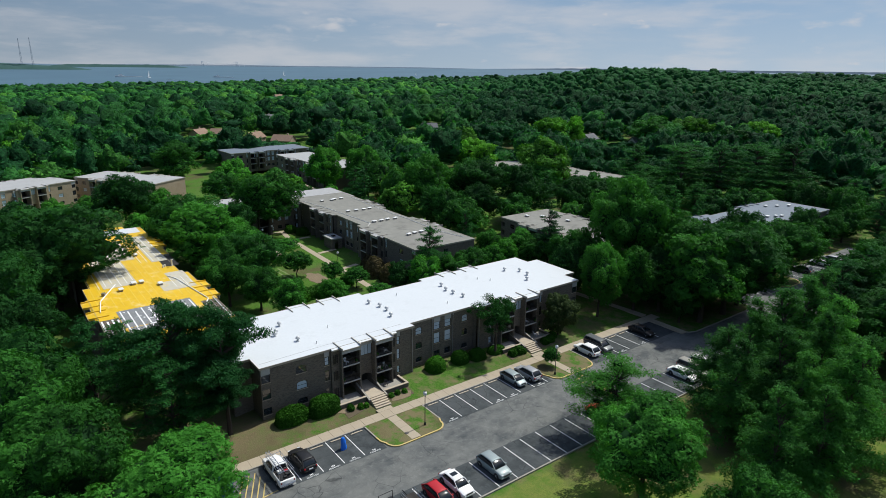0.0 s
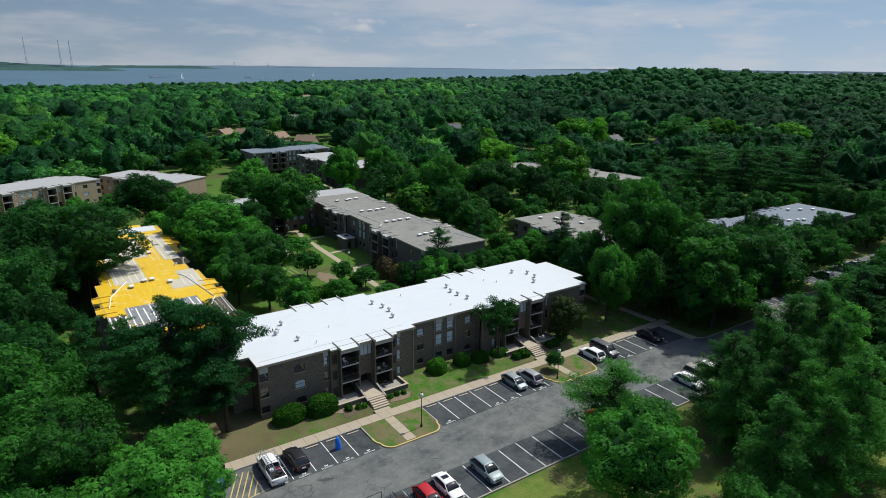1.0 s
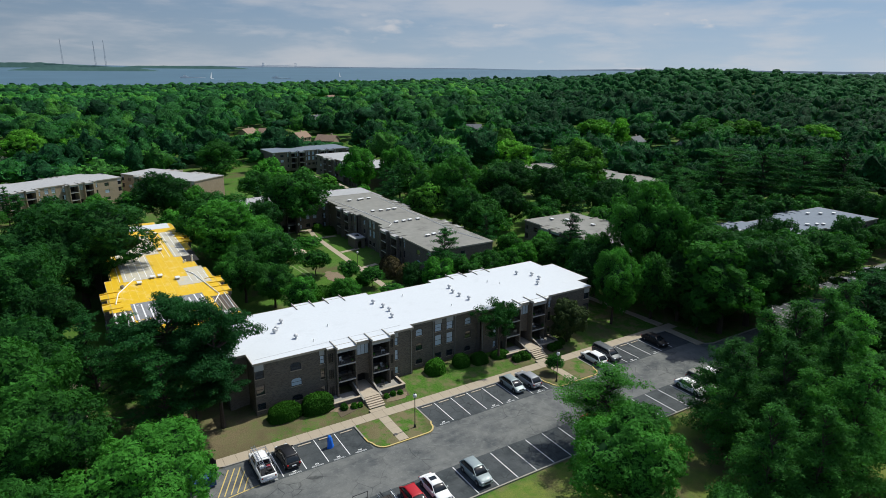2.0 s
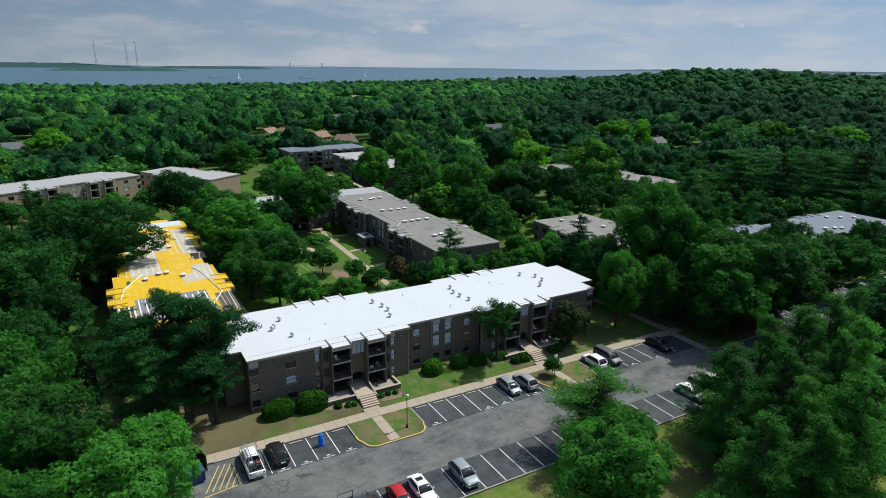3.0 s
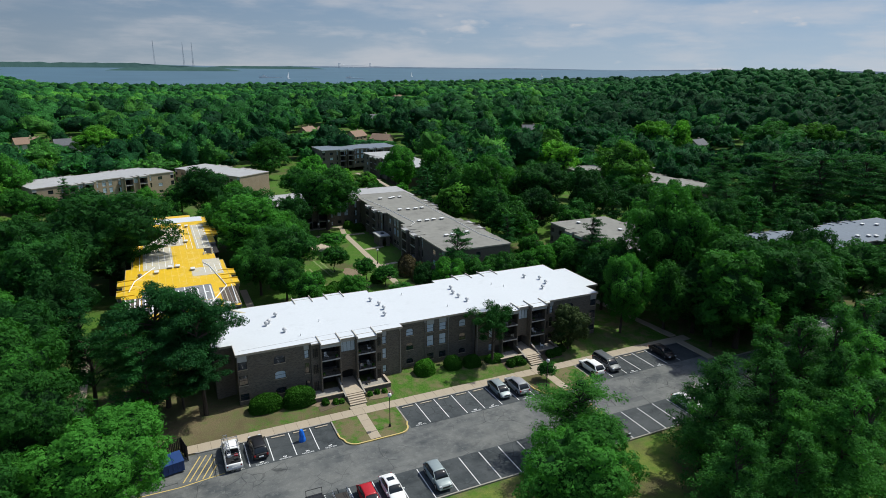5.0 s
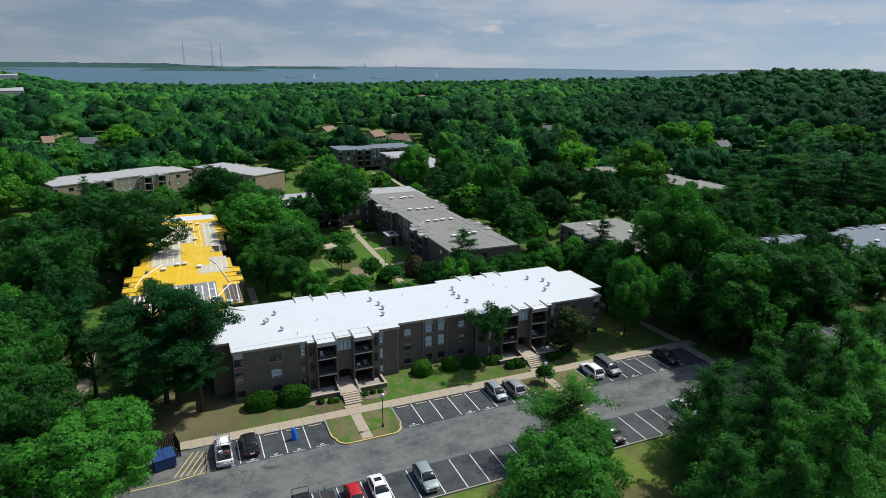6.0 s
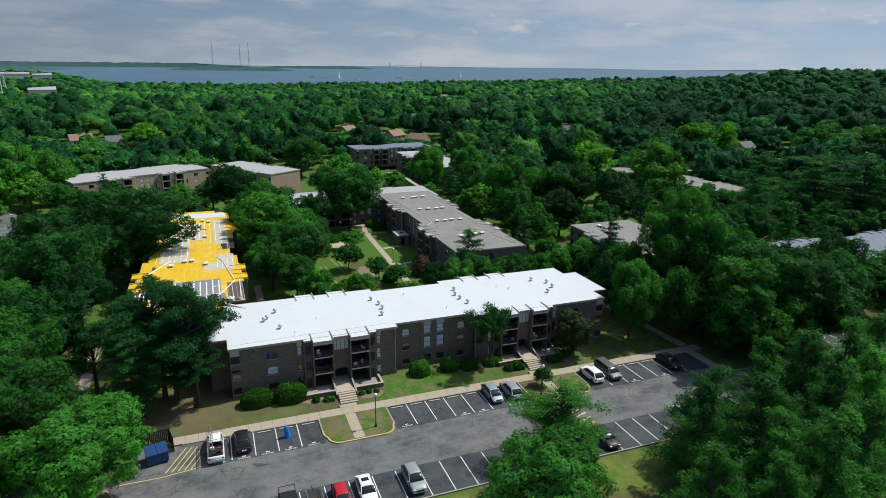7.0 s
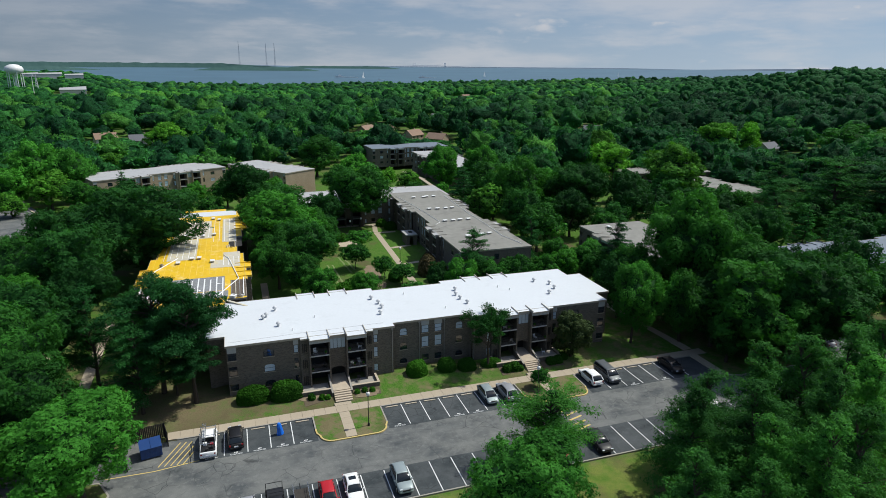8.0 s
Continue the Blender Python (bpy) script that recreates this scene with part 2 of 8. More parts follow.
M["wood_fence"] = mat("dark weathered fence boards", (0.05, 0.045, 0.04), (0.035, 0.03, 0.027), 6, 0.8, 0.9, bump=0.4, per_object=0.5)
M["shingle"] = mat("brown roof shingles", (0.30, 0.2, 0.14), (0.22, 0.15, 0.11), 3, 0.4, 0.9)
M["shingle_grey"] = mat("grey roof shingles", (0.16, 0.165, 0.18), (0.11, 0.115, 0.125), 3, 0.4, 0.9)
M["siding"] = mat("pale house siding", (0.55, 0.53, 0.48), (0.46, 0.44, 0.4), 3, 0.4, 0.8)
M["tarp"] = plain("blue tarpaulin", (0.012, 0.17, 0.75), 0.35)
M["dumpster_blue"] = plain("chipped blue paint", (0.010, 0.045, 0.165), 0.5)


def glass_mat(name, c, rough=0.06):
    m, n, l, b = shader(name)
    b.inputs["Base Color"].default_value = (*c, 1)
    b.inputs["Roughness"].default_value, b.inputs["Specular IOR Level"].default_value = rough, 0.9
    b.inputs["Coat Weight"].default_value, b.inputs["Coat Roughness"].default_value = 0.6, 0.03
    return m


M["glass"] = glass_mat("dark window glass", (0.02, 0.028, 0.036))
# pale blue panes: curtains, and sky reflection put into the colour
M["blind"] = plain("pale pane of blind and painted sky reflection", (0.46, 0.56, 0.66), 0.25, 0.0, 0.5)
M["door_glass"] = plain("shaded balcony door glass", (0.02, 0.024, 0.028), 0.35)
M["car_glass"] = glass_mat("car glass", (0.012, 0.016, 0.02), 0.08)
M["car_glass"].node_tree.nodes["Principled BSDF"].inputs["Coat Weight"].default_value = 0.1
M["car_glass"].node_tree.nodes["Principled BSDF"].inputs["Specular IOR Level"].default_value = 0.4


def ground_mat(name="grass and bare soil", thirst=0.9, lawn=0.14, lo=0.48, hi=0.60):
    """Grass with dry patches, bare soil under the trees."""
    m, n, l, b = shader(name)
    vec = n.new("ShaderNodeTexCoord").outputs["Object"]
    f = noise_tex(n, l, vec, 4.5, 8, 0.75)
    g = noise_tex(n, l, vec, 0.45, 6, 0.64)
    k = noise_tex(n, l, vec, 0.09, 6, 0.65)
    col = blend(n, l, span(n, l, f, 0.34, 0.66), (0.030, 0.094, 0.011), (0.090, 0.186, 0.028))
    sp = n.new("ShaderNodeSeparateXYZ")
    l.new(vec, sp.inputs[0])
    kept = span(n, l, sp.outputs[1], 22, 29, thirst, lawn)  # the courtyard's lawn is the better kept
    lush = span(n, l, sp.outputs[1], -22.5, -19.4, 0.75, 1.0)  # and so is the grass under the far row of stalls
    both = n.new("ShaderNodeMath")
    both.operation = "MULTIPLY"
    l.new(kept, both.inputs[0]), l.new(lush, both.inputs[1])
    dry = n.new("ShaderNodeMath")
    dry.operation = "MULTIPLY"
    l.new(span(n, l, g, lo - 0.04, hi + 0.03), dry.inputs[0]), l.new(both.outputs[0], dry.inputs[1])
    col = blend(n, l, dry.outputs[0], col, (0.165, 0.140, 0.076))
    straw = n.new("ShaderNodeMath")  # the strip of lawn in front of the building's near half is mostly straw
    straw.operation = "MULTIPLY"
    l.new(span(n, l, sp.outputs[0], -12.0, -7.5, 0.8, 0.0), straw.inputs[0]), l.new(span(n, l, sp.outputs[1], 9.0, 16.0, 1.0, 0.0), straw.inputs[1])
    thin = n.new("ShaderNodeMath")
    thin.operation = "MULTIPLY"
    l.new(straw.outputs[0], thin.inputs[0]), l.new(span(n, l, noise_tex(n, l, vec, 0.9, 8, 0.75), 0.42, 0.58, 0.0, 1.0), thin.inputs[1])
    col = blend(n, l, thin.outputs[0], col, blend(n, l, span(n, l, f, 0.35, 0.65), (0.145, 0.122, 0.066), (0.10, 0.088, 0.042)))
    hay = n.new("ShaderNodeMath")  # and the verge past the far row of stalls is yellow
    hay.operation = "MULTIPLY"
    l.new(span(n, l, sp.outputs[1], -20.5, -19.4, 0.8, 0.0), hay.inputs[0]), l.new(span(n, l, g, 0.35, 0.55, 0.3, 1.0), hay.inputs[1])
    col = blend(n, l, hay.outputs[0], col, blend(n, l, span(n, l, f, 0.35, 0.65), (0.185, 0.215, 0.044), (0.105, 0.150, 0.030)))
    col = blend(n, l, span(n, l, f, 0.55, 0.7, 0, 0.4), col, (0.13, 0.11, 0.06))
    col = blend(n, l, span(n, l, k, 0.5, 0.62, 0, 0.85), col, (0.100, 0.085, 0.045))
    worn = n.new("ShaderNodeMapping")  # trodden soil by the pines at the building's end
    worn.inputs["Location"].default_value, worn.inputs["Scale"].default_value = (29.0 / 8.5, -9.0 / 7.0, 0), (1 / 8.5, 1 / 7.0, 0)
    l.new(vec, worn.inputs["Vector"])
    far = n.new("ShaderNodeVectorMath")
    far.operation = "LENGTH"
    l.new(worn.outputs[0], far.inputs[0])
    edge = n.new("ShaderNodeMath")
    l.new(far.outputs["Value"], edge.inputs[0]), l.new(g, edge.inputs[1])
    col = blend(n, l, span(n, l, edge.outputs[0], 1.1, 1.7, 0.6, 0.0), col, blend(n, l, span(n, l, f, 0.35, 0.65), (0.21, 0.16, 0.10), (0.12, 0.095, 0.058)))
    l.new(col, b.inputs["Base Color"])
    b.inputs["Roughness"].default_value, b.inputs["Specular IOR Level"].default_value = 0.95, 0.1
    bp = n.new("ShaderNodeBump")
    bp.inputs["Strength"].default_value, bp.inputs["Distance"].default_value = 0.8, 0.08
    l.new(noise_tex(n, l, vec, 7, 4), bp.inputs["Height"])
    l.new(bp.outputs[0], b.inputs["Normal"])
    return m


def asphalt_mat(name, base, pale):
    """Sealed asphalt: broad wear, fine grain, branching cracks."""
    m, n, l, b = shader(name)
    vec = n.new("ShaderNodeTexCoord").outputs["Object"]
    f = noise_tex(n, l, vec, 14, 4, 0.7)
    g = noise_tex(n, l, vec, 0.22, 6, 0.62)
    st = n.new("ShaderNodeMapping")
    st.inputs["Scale"].default_value = (0.12, 0.5, 1)
    l.new(vec, st.inputs["Vector"])
    h = noise_tex(n, l, st.outputs[0], 1.0, 5)
    col = blend(n, l, span(n, l, g, 0.38, 0.62), base, pale)
    col = blend(n, l, span(n, l, noise_tex(n, l, vec, 1.3, 7, 0.7), 0.52, 0.62, 0, 0.35), col, tuple(v * 1.5 for v in pale))
    col = blend(n, l, span(n, l, noise_tex(n, l, vec, 0.7, 6, 0.6), 0.55, 0.68, 0, 0.5), col, tuple(v * 0.55 for v in base))
    col = blend(n, l, span(n, l, h, 0.42, 0.7, 0, 0.7), col, tuple(v * 1.15 for v in pale))
    col = blend(n, l, span(n, l, f, 0.35, 0.65, 0, 0.35), col, tuple(v * 0.6 for v in base))
    wob = n.new("ShaderNodeMix")
    wob.data_type = "VECTOR"
    nv = n.new("ShaderNodeTexNoise")
    nv.inputs["Scale"].default_value = 0.5
    l.new(vec, nv.inputs["Vector"])
    wob.inputs["Factor"].default_value = 0.35
    l.new(vec, wob.inputs["A"]), l.new(nv.outputs["Color"], wob.inputs["B"])
    v = n.new("ShaderNodeTexVoronoi")
    v.feature = "DISTANCE_TO_EDGE"
    v.inputs["Scale"].default_value = 0.6
    l.new(wob.outputs["Result"], v.inputs["Vector"])
    crack = span(n, l, v.outputs["Distance"], 0.001, 0.016, 0.75, 0.0)
    some = n.new("ShaderNodeMath")
    some.operation = "MULTIPLY"
    l.new(crack, some.inputs[0]), l.new(span(n, l, noise_tex(n, l, vec, 0.16, 2), 0.45, 0.58), some.inputs[1])
    col = blend(n, l, some.outputs[0], col, tuple(v * 0.35 for v in base))
    l.new(col, b.inputs["Base Color"])
    b.inputs["Roughness"].default_value, b.inputs["Specular IOR Level"].default_value = 0.85, 0.3
    bp = n.new("ShaderNodeBump")
    bp.inputs["Strength"].default_value, bp.inputs["Distance"].default_value = 0.3, 0.01
    l.new(f, bp.inputs["Height"])
    l.new(bp.outputs[0], b.inputs["Normal"])
    return m


M["ground"] = ground_mat()
M["ground_dry"] = ground_mat("thin dry grass of the islands", 0.95, 0.95, 0.45, 0.51)
M["asphalt"] = asphalt_mat("worn asphalt drive", (0.068, 0.076, 0.080), (0.164, 0.168, 0.160))
M["asphalt_dark"] = asphalt_mat("dark sealed asphalt stalls", (0.028, 0.036, 0.040), (0.072, 0.080, 0.084))
M["leaf"] = leaf_mat("broad leaves", (0.015, 0.080, 0.015), (0.065, 0.253, 0.034), sprig=8.0)
M["leaf_light"] = leaf_mat("fresh broad leaves", (0.020, 0.110, 0.019), (0.082, 0.305, 0.042), sprig=9.5)
M["leaf_dark"] = leaf_mat("dark broad leaves", (0.009, 0.054, 0.014), (0.038, 0.155, 0.029), sprig=5.5)
M["needle"] = leaf_mat("pine needles", (0.010, 0.059, 0.020), (0.037, 0.163, 0.040), 0.32, sprig=6.5)
M["needle_light"] = leaf_mat("soft pine needles", (0.023, 0.108, 0.026), (0.091, 0.313, 0.052), 0.38, sprig=8.0)
# blue raised in the distant leaf colours to carry some haze
for kind, dark, light in (("", (0.018, 0.110, 0.030), (0.075, 0.323, 0.062)), ("_dark", (0.008, 0.060, 0.023), (0.030, 0.163, 0.045)), ("_light", (0.039, 0.176, 0.032), (0.140, 0.436, 0.062))):
    M["leaf_far_spray" + kind] = leaf_mat("distant leaf sprays" + kind.replace("_", " "), dark, light, 0.25, 0.022, sprig=1.6)
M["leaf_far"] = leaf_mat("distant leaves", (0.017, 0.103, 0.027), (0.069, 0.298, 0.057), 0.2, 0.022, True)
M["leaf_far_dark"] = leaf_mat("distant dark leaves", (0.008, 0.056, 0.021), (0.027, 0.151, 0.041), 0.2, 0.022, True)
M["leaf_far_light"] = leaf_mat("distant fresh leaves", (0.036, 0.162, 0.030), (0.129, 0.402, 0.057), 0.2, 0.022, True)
M["hedge"] = leaf_mat("clipped hedge leaves", (0.017, 0.077, 0.007), (0.056, 0.192, 0.018), 0.25)
M["leaf_mid"] = leaf_mat("leaf clumps", (0.017, 0.088, 0.017), (0.077, 0.290, 0.038), 0.28, sprig=2.3)
M["leaf_mid_light"] = leaf_mat("fresh leaf clumps", (0.036, 0.138, 0.021), (0.140, 0.402, 0.045), 0.3, sprig=2.3)
M["leaf_mid_dark"] = leaf_mat("dark leaf clumps", (0.009, 0.057, 0.015), (0.041, 0.173, 0.032), 0.28, sprig=2.3)
M["needle_clump"] = leaf_mat("needle clumps", (0.010, 0.060, 0.020), (0.038, 0.173, 0.040), 0.28, sprig=2.8)
# leaf colour darkened to stand for the shade inside a crown
M["leaf_inner"] = leaf_mat("inner leaves with shade in colour", (0.008, 0.040, 0.011), (0.018, 0.068, 0.018), 0.2)
M["leaf_copper"] = leaf_mat("dark copper-green leaves", (0.022, 0.045, 0.018), (0.065, 0.095, 0.040), 0.3)
M["shrub_red"] = leaf_mat("brown-leaved shrub", (0.06, 0.05, 0.03), (0.12, 0.10, 0.055), 0.25)


def water_mat():
    m, n, l, b = shader("bay water")
    vec = n.new("ShaderNodeTexCoord").outputs["Object"]
    g = noise_tex(n, l, vec, 0.004, 5)
    l.new(blend(n, l, span(n, l, g, 0.35, 0.65), (0.05, 0.105, 0.145), (0.065, 0.13, 0.175)), b.inputs["Base Color"])
    b.inputs["Roughness"].default_value = 0.5
    b.inputs["Specular IOR Level"].default_value = 0.3
    return m


M["water"] = water_mat()
# haze over the bay is mixed into these three base colours
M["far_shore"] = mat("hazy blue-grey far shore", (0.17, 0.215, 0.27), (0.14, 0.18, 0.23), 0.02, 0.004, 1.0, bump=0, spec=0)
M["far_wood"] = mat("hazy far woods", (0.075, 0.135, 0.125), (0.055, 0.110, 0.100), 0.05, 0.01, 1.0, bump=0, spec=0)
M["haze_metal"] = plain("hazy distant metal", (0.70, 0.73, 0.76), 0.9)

# ---- mesh helpers ----


def box(bm, x0, y0, z0, x1, y1, z1):
    v = [bm.verts.new((x, y, z)) for z in (z0, z1) for x, y in ((x0, y0), (x1, y0), (x1, y1), (x0, y1))]
    for q in ((3, 2, 1, 0), (4, 5, 6, 7), (0, 1, 5, 4), (1, 2, 6, 5), (2, 3, 7, 6), (3, 0, 4, 7)):
        bm.faces.new([v[i] for i in q])


def prism(bm, pts, z0, z1):
    """An upright block over a polygon that runs anticlockwise; z1 may be a list of heights, one a corner."""
    tops = z1 if isinstance(z1, (list, tuple)) else [z1] * len(pts)
    a = [bm.verts.new((x, y, z0)) for x, y in pts]
    b = [bm.verts.new((x, y, z)) for (x, y), z in zip(pts, tops)]
    bm.faces.new(a[::-1]), bm.faces.new(b)
    for i in range(len(pts)):
        j = (i + 1) % len(pts)
        bm.faces.new((a[i], a[j], b[j], b[i]))


def tube(bm, p, q, r0, r1=None, n=8, caps=True):
    """A tapered round bar from p to q."""
    p, q = Vector(p), Vector(q)
    r1 = r0 if r1 is None else r1
    rot = (q - p).to_track_quat("Z", "Y").to_matrix()
    rings = []
    for c, r in ((p, r0), (q, r1)):
        rings.append([bm.verts.new(c + rot @ Vector((r * math.cos(2 * math.pi * i / n), r * math.sin(2 * math.pi * i / n), 0))) for i in range(n)])
    for i in range(n):
        j = (i + 1) % n
        bm.faces.new((rings[0][i], rings[0][j], rings[1][j], rings[1][i]))
    if caps:
        bm.faces.new(rings[0][::-1]), bm.faces.new(rings[1])


def turned(bm, rings, n=12, x=0.0, y=0.0):
    """A round body turned about z from (radius, height) rings."""
    rows = [[bm.verts.new((x + r * math.cos(2 * math.pi * i / n), y + r * math.sin(2 * math.pi * i / n), z)) for i in range(n)] for r, z in rings]
    for a, b in zip(rows, rows[1:]):
        for i in range(n):
            j = (i + 1) % n
            bm.faces.new((a[i], a[j], b[j], b[i]))
    bm.faces.new(rows[0][::-1]), bm.faces.new(rows[-1])


def soften(bm, width, segments=1):
    bmesh.ops.bevel(bm, geom=bm.edges[:], offset=width, segments=segments, affect="EDGES", profile=0.6)


def mesh_of(name, bm, material, smooth=False):
    me = bpy.data.meshes.new(name)
    bm.to_mesh(me)
    bm.free()
    me.materials.append(material)
    if smooth:
        me.polygons.foreach_set("use_smooth", [True] * len(me.polygons))
    return me


def part(name, bm, material, parent=None, label="", smooth=False):
    """One mesh object, under a thing or a part."""
    ob = new(name, mesh_of(name, bm, material, smooth))
    ob.parent = parent
    return tagged(ob, label)


def thing(name, m, label, category, group="", kind=""):
    """An empty at the thing's base that holds its parts."""
    ob = new(name)
    ob.matrix_basis = m
    ob.empty_display_size = 0.2
    return tagged(ob, label, category, group, kind)


def quads(name, V, Q, material):
    """A mesh from arrays of places and of three- or four-cornered faces."""
    me = bpy.data.meshes.new(name)
    Q = np.asarray(Q, dtype=np.int32)
    me.vertices.add(len(V)), me.loops.add(Q.size), me.polygons.add(len(Q))
    me.vertices.foreach_set("co", np.asarray(V, dtype=np.float32).ravel())
    me.loops.foreach_set("vertex_index", Q.ravel())
    me.polygons.foreach_set("loop_start", np.arange(0, Q.size, Q.shape[1], dtype=np.int32))
    me.update(calc_edges=True)
    me.validate()
    me.materials.append(material)
    return me

# ---- ground ----
VIEWPOINT = (-35.0, -68.0)  # the camera's mid-path place; the far country is laid out from it


def smooth(a, b, v):
    t = min(max((v - a) / (b - a), 0.0), 1.0)
    return t * t * (3 - 2 * t)


def far_rise(az):
    """Height by bearing, fitted to the camera's tree line: low bayward, higher inland."""
    steps = ((-180, 20), (20, 23), (30, 22), (40, 18), (46, 12), (53, 6), (62, -2), (66, -5), (74, -10), (88, -15), (102, -6), (180, -4))
    for (a, p), (b, q) in zip(steps, steps[1:]):
        if a <= az <= b:
            return p + (q - p) * (az - a) / (b - a)
    return 0.0


def water_z(d):
    pts = ((1500, -17.5), (2000, -8.0), (2700, 1.5), (3600, 12.0), (4850, 23.6))
    for (a, p), (b, q) in zip(pts, pts[1:]):
        if d <= b:
            return p + (q - p) * (d - a) / (b - a)
    return pts[-1][1]


def ground_z(x, y):
    dx, dy = x - VIEWPOINT[0], y - VIEWPOINT[1]
    d, az = math.hypot(dx, dy), math.degrees(math.atan2(dy, dx))
    z = 0.32 * smooth(2.2, 6.5, y) * smooth(-60, -40, x)
    if -24 < x < 39:
        z += 0.22 * smooth(3.0, 7.0, y) * (1 - smooth(25, 34, y))
    z += 0.5 * smooth(-21, -27, y) * smooth(-16, -8, x)
    lot = -62 < x < 140 and -20.2 < y < 2.6
    if lot:
        z = -0.09
    z -= 4.0 * smooth(170, 330, d)
    z += far_rise(az) * smooth(380, 1450, d) + 1.5 * smooth(300, 600, d) * noise.noise((x * 0.006, y * 0.006, 3.0))
    hill = math.hypot(x - 760, y - 535)
    z += 19.0 * (1 - smooth(30, 285, hill))
    if d > 1500:
        z -= 44 * smooth(1560, 1700, d) * smooth(60, 110, d / 16)
    return z


def stretch_lines(lo, hi, step, reach, grow=1.16):
    out = list(np.arange(lo, hi + 0.01, step))
    for side in (-1, 1):
        s, v = step, (lo if side < 0 else hi)
        while abs(v) < reach:
            s *= grow
            v += side * s
            out.append(v)
    return sorted(out)


gx, gy = stretch_lines(-62, 142, 1.5, 4000), stretch_lines(-32, 122, 1.5, 4000)
V = [(x, y, ground_z(x, y)) for y in gy for x in gx]
W = len(gx)
Q = [(r * W + c, r * W + c + 1, (r + 1) * W + c + 1, (r + 1) * W + c) for r in range(len(gy) - 1) for c in range(W - 1)]
ground = new("ground", quads("ground", V, Q, M["ground"]))
ground.data.polygons.foreach_set("use_smooth", [True] * len(Q))
tagged(ground, "patchy mown grass and bare soil under the trees", "ground", kind="structure")

# the bay: a sheet raised with distance so its horizon fits the camera's view
bm = bmesh.new()
rows = []
for d, z in ((1500, -17.5), (2000, -8.0), (2700, 1.5), (3600, 12.0), (4850, 23.6)):
    rows.append([bm.verts.new((VIEWPOINT[0] + d * math.cos(radians(a)), VIEWPOINT[1] + d * math.sin(radians(a)), z)) for a in range(-20, 146, 3)])
for a, b in zip(rows, rows[1:]):
    for i in range(len(a) - 1):
        bm.faces.new((a[i], a[i + 1], b[i + 1], b[i])[::-1])
tagged(part("water", bm, M["water"]), "wide grey-blue bay under a hazy sky", "water", kind="structure")


def shore(name, label, material, d, spans, lift, seed, step=0.25):
    """A low wooded shore far over the water: bearing from, to, and height, with an uneven crest."""
    bm = bmesh.new()
    for a0, a1, h in spans:
        n = max(int((a1 - a0) / step), 2)
        prev = None
        for i in range(n + 1):
            a = radians(a0 + (a1 - a0) * i / n)
            taper = min(1.0, 6.0 * min(i, n - i) / n + 0.02)
            top = lift + h * taper * (0.85 + 0.14 * noise.noise((i * 0.35, seed, 0.0)) + 0.08 * noise.noise((i * 1.7, seed, 2.0)))
            ring = []
            for dd, z in ((d - 40, lift - 3), (d - 20, top), (d + 60, top * 0.98), (d + 90, lift - 3)):
                ring.append(bm.verts.new((VIEWPOINT[0] + dd * math.cos(a), VIEWPOINT[1] + dd * math.sin(a), z)))
            if prev:
                for j in range(3):
                    bm.faces.new((prev[j], prev[j + 1], ring[j + 1], ring[j]))
            prev = ring
    tagged(part(name, bm, material), label, "shore", kind="structure")


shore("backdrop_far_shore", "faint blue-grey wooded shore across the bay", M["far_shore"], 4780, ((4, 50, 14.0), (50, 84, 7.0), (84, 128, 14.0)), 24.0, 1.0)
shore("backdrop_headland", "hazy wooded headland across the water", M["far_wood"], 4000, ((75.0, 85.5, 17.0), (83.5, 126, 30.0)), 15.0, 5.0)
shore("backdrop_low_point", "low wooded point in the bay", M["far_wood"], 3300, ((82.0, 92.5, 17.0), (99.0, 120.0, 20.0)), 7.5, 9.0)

# ---- car park, pavements ----
bm = bmesh.new()
box(bm, -62, -19.3, -0.3, 136, 0.0, 0.0)
tagged(part("road", bm, M["asphalt"]), "worn grey asphalt car park drive with cracks", "car park", kind="structure")
for x0, x1, y0, y1 in ((-26.0, -12.0, -5.45, 0.0), (-2.9, 17.3, -5.45, 0.0), (27.2, 49.3, -5.45, 0.0), (72.2, 89.0, -5.45, 0.0), (96.6, 122.0, -5.45, 0.0), (-30.0, 62.0, -19.28, -13.5)):
    bm = bmesh.new()
    prism(bm, [(x0, y0), (x1, y0), (x1, y1), (x0, y1)], 0.0005, 0.006)
    tagged(part("stall_surface", bm, M["asphalt_dark"]), "dark sealed asphalt of a row of parking stalls", "parking stalls", "stall surfaces", "structure")

slab = {}


def slab_mesh(w, d, h):
    key = (round(w, 2), round(d, 2), round(h, 2))
    if key not in slab:
        bm = bmesh.new()
        box(bm, 0.008, 0.008, -0.12, w - 0.008, d - 0.008, h)
        bmesh.ops.bevel(bm, geom=[e for e in bm.edges if all(v.co.z > 0 for v in e.verts)], offset=0.012, segments=1, affect="EDGES")
        slab[key] = mesh_of("paving_slab", bm, M["concrete"])
    return slab[key]


def pavement(name, label, x0, y0, along, length, width, z, step=1.52):
    """A concrete walk of cast slabs; along: degrees from +x."""
    base = thing(name, pose(x0, y0, z, 0, 0, along), label, "pavement", kind="structure")
    n = max(1, round(length / step))
    for i in range(n):
        ob = new("paving_slab", slab_mesh(length / n, width, 0.06))
        ob.parent = base
        ob.matrix_basis = pose(i * length / n, 0, 0.004 * math.sin(i * 2.7))
    return base


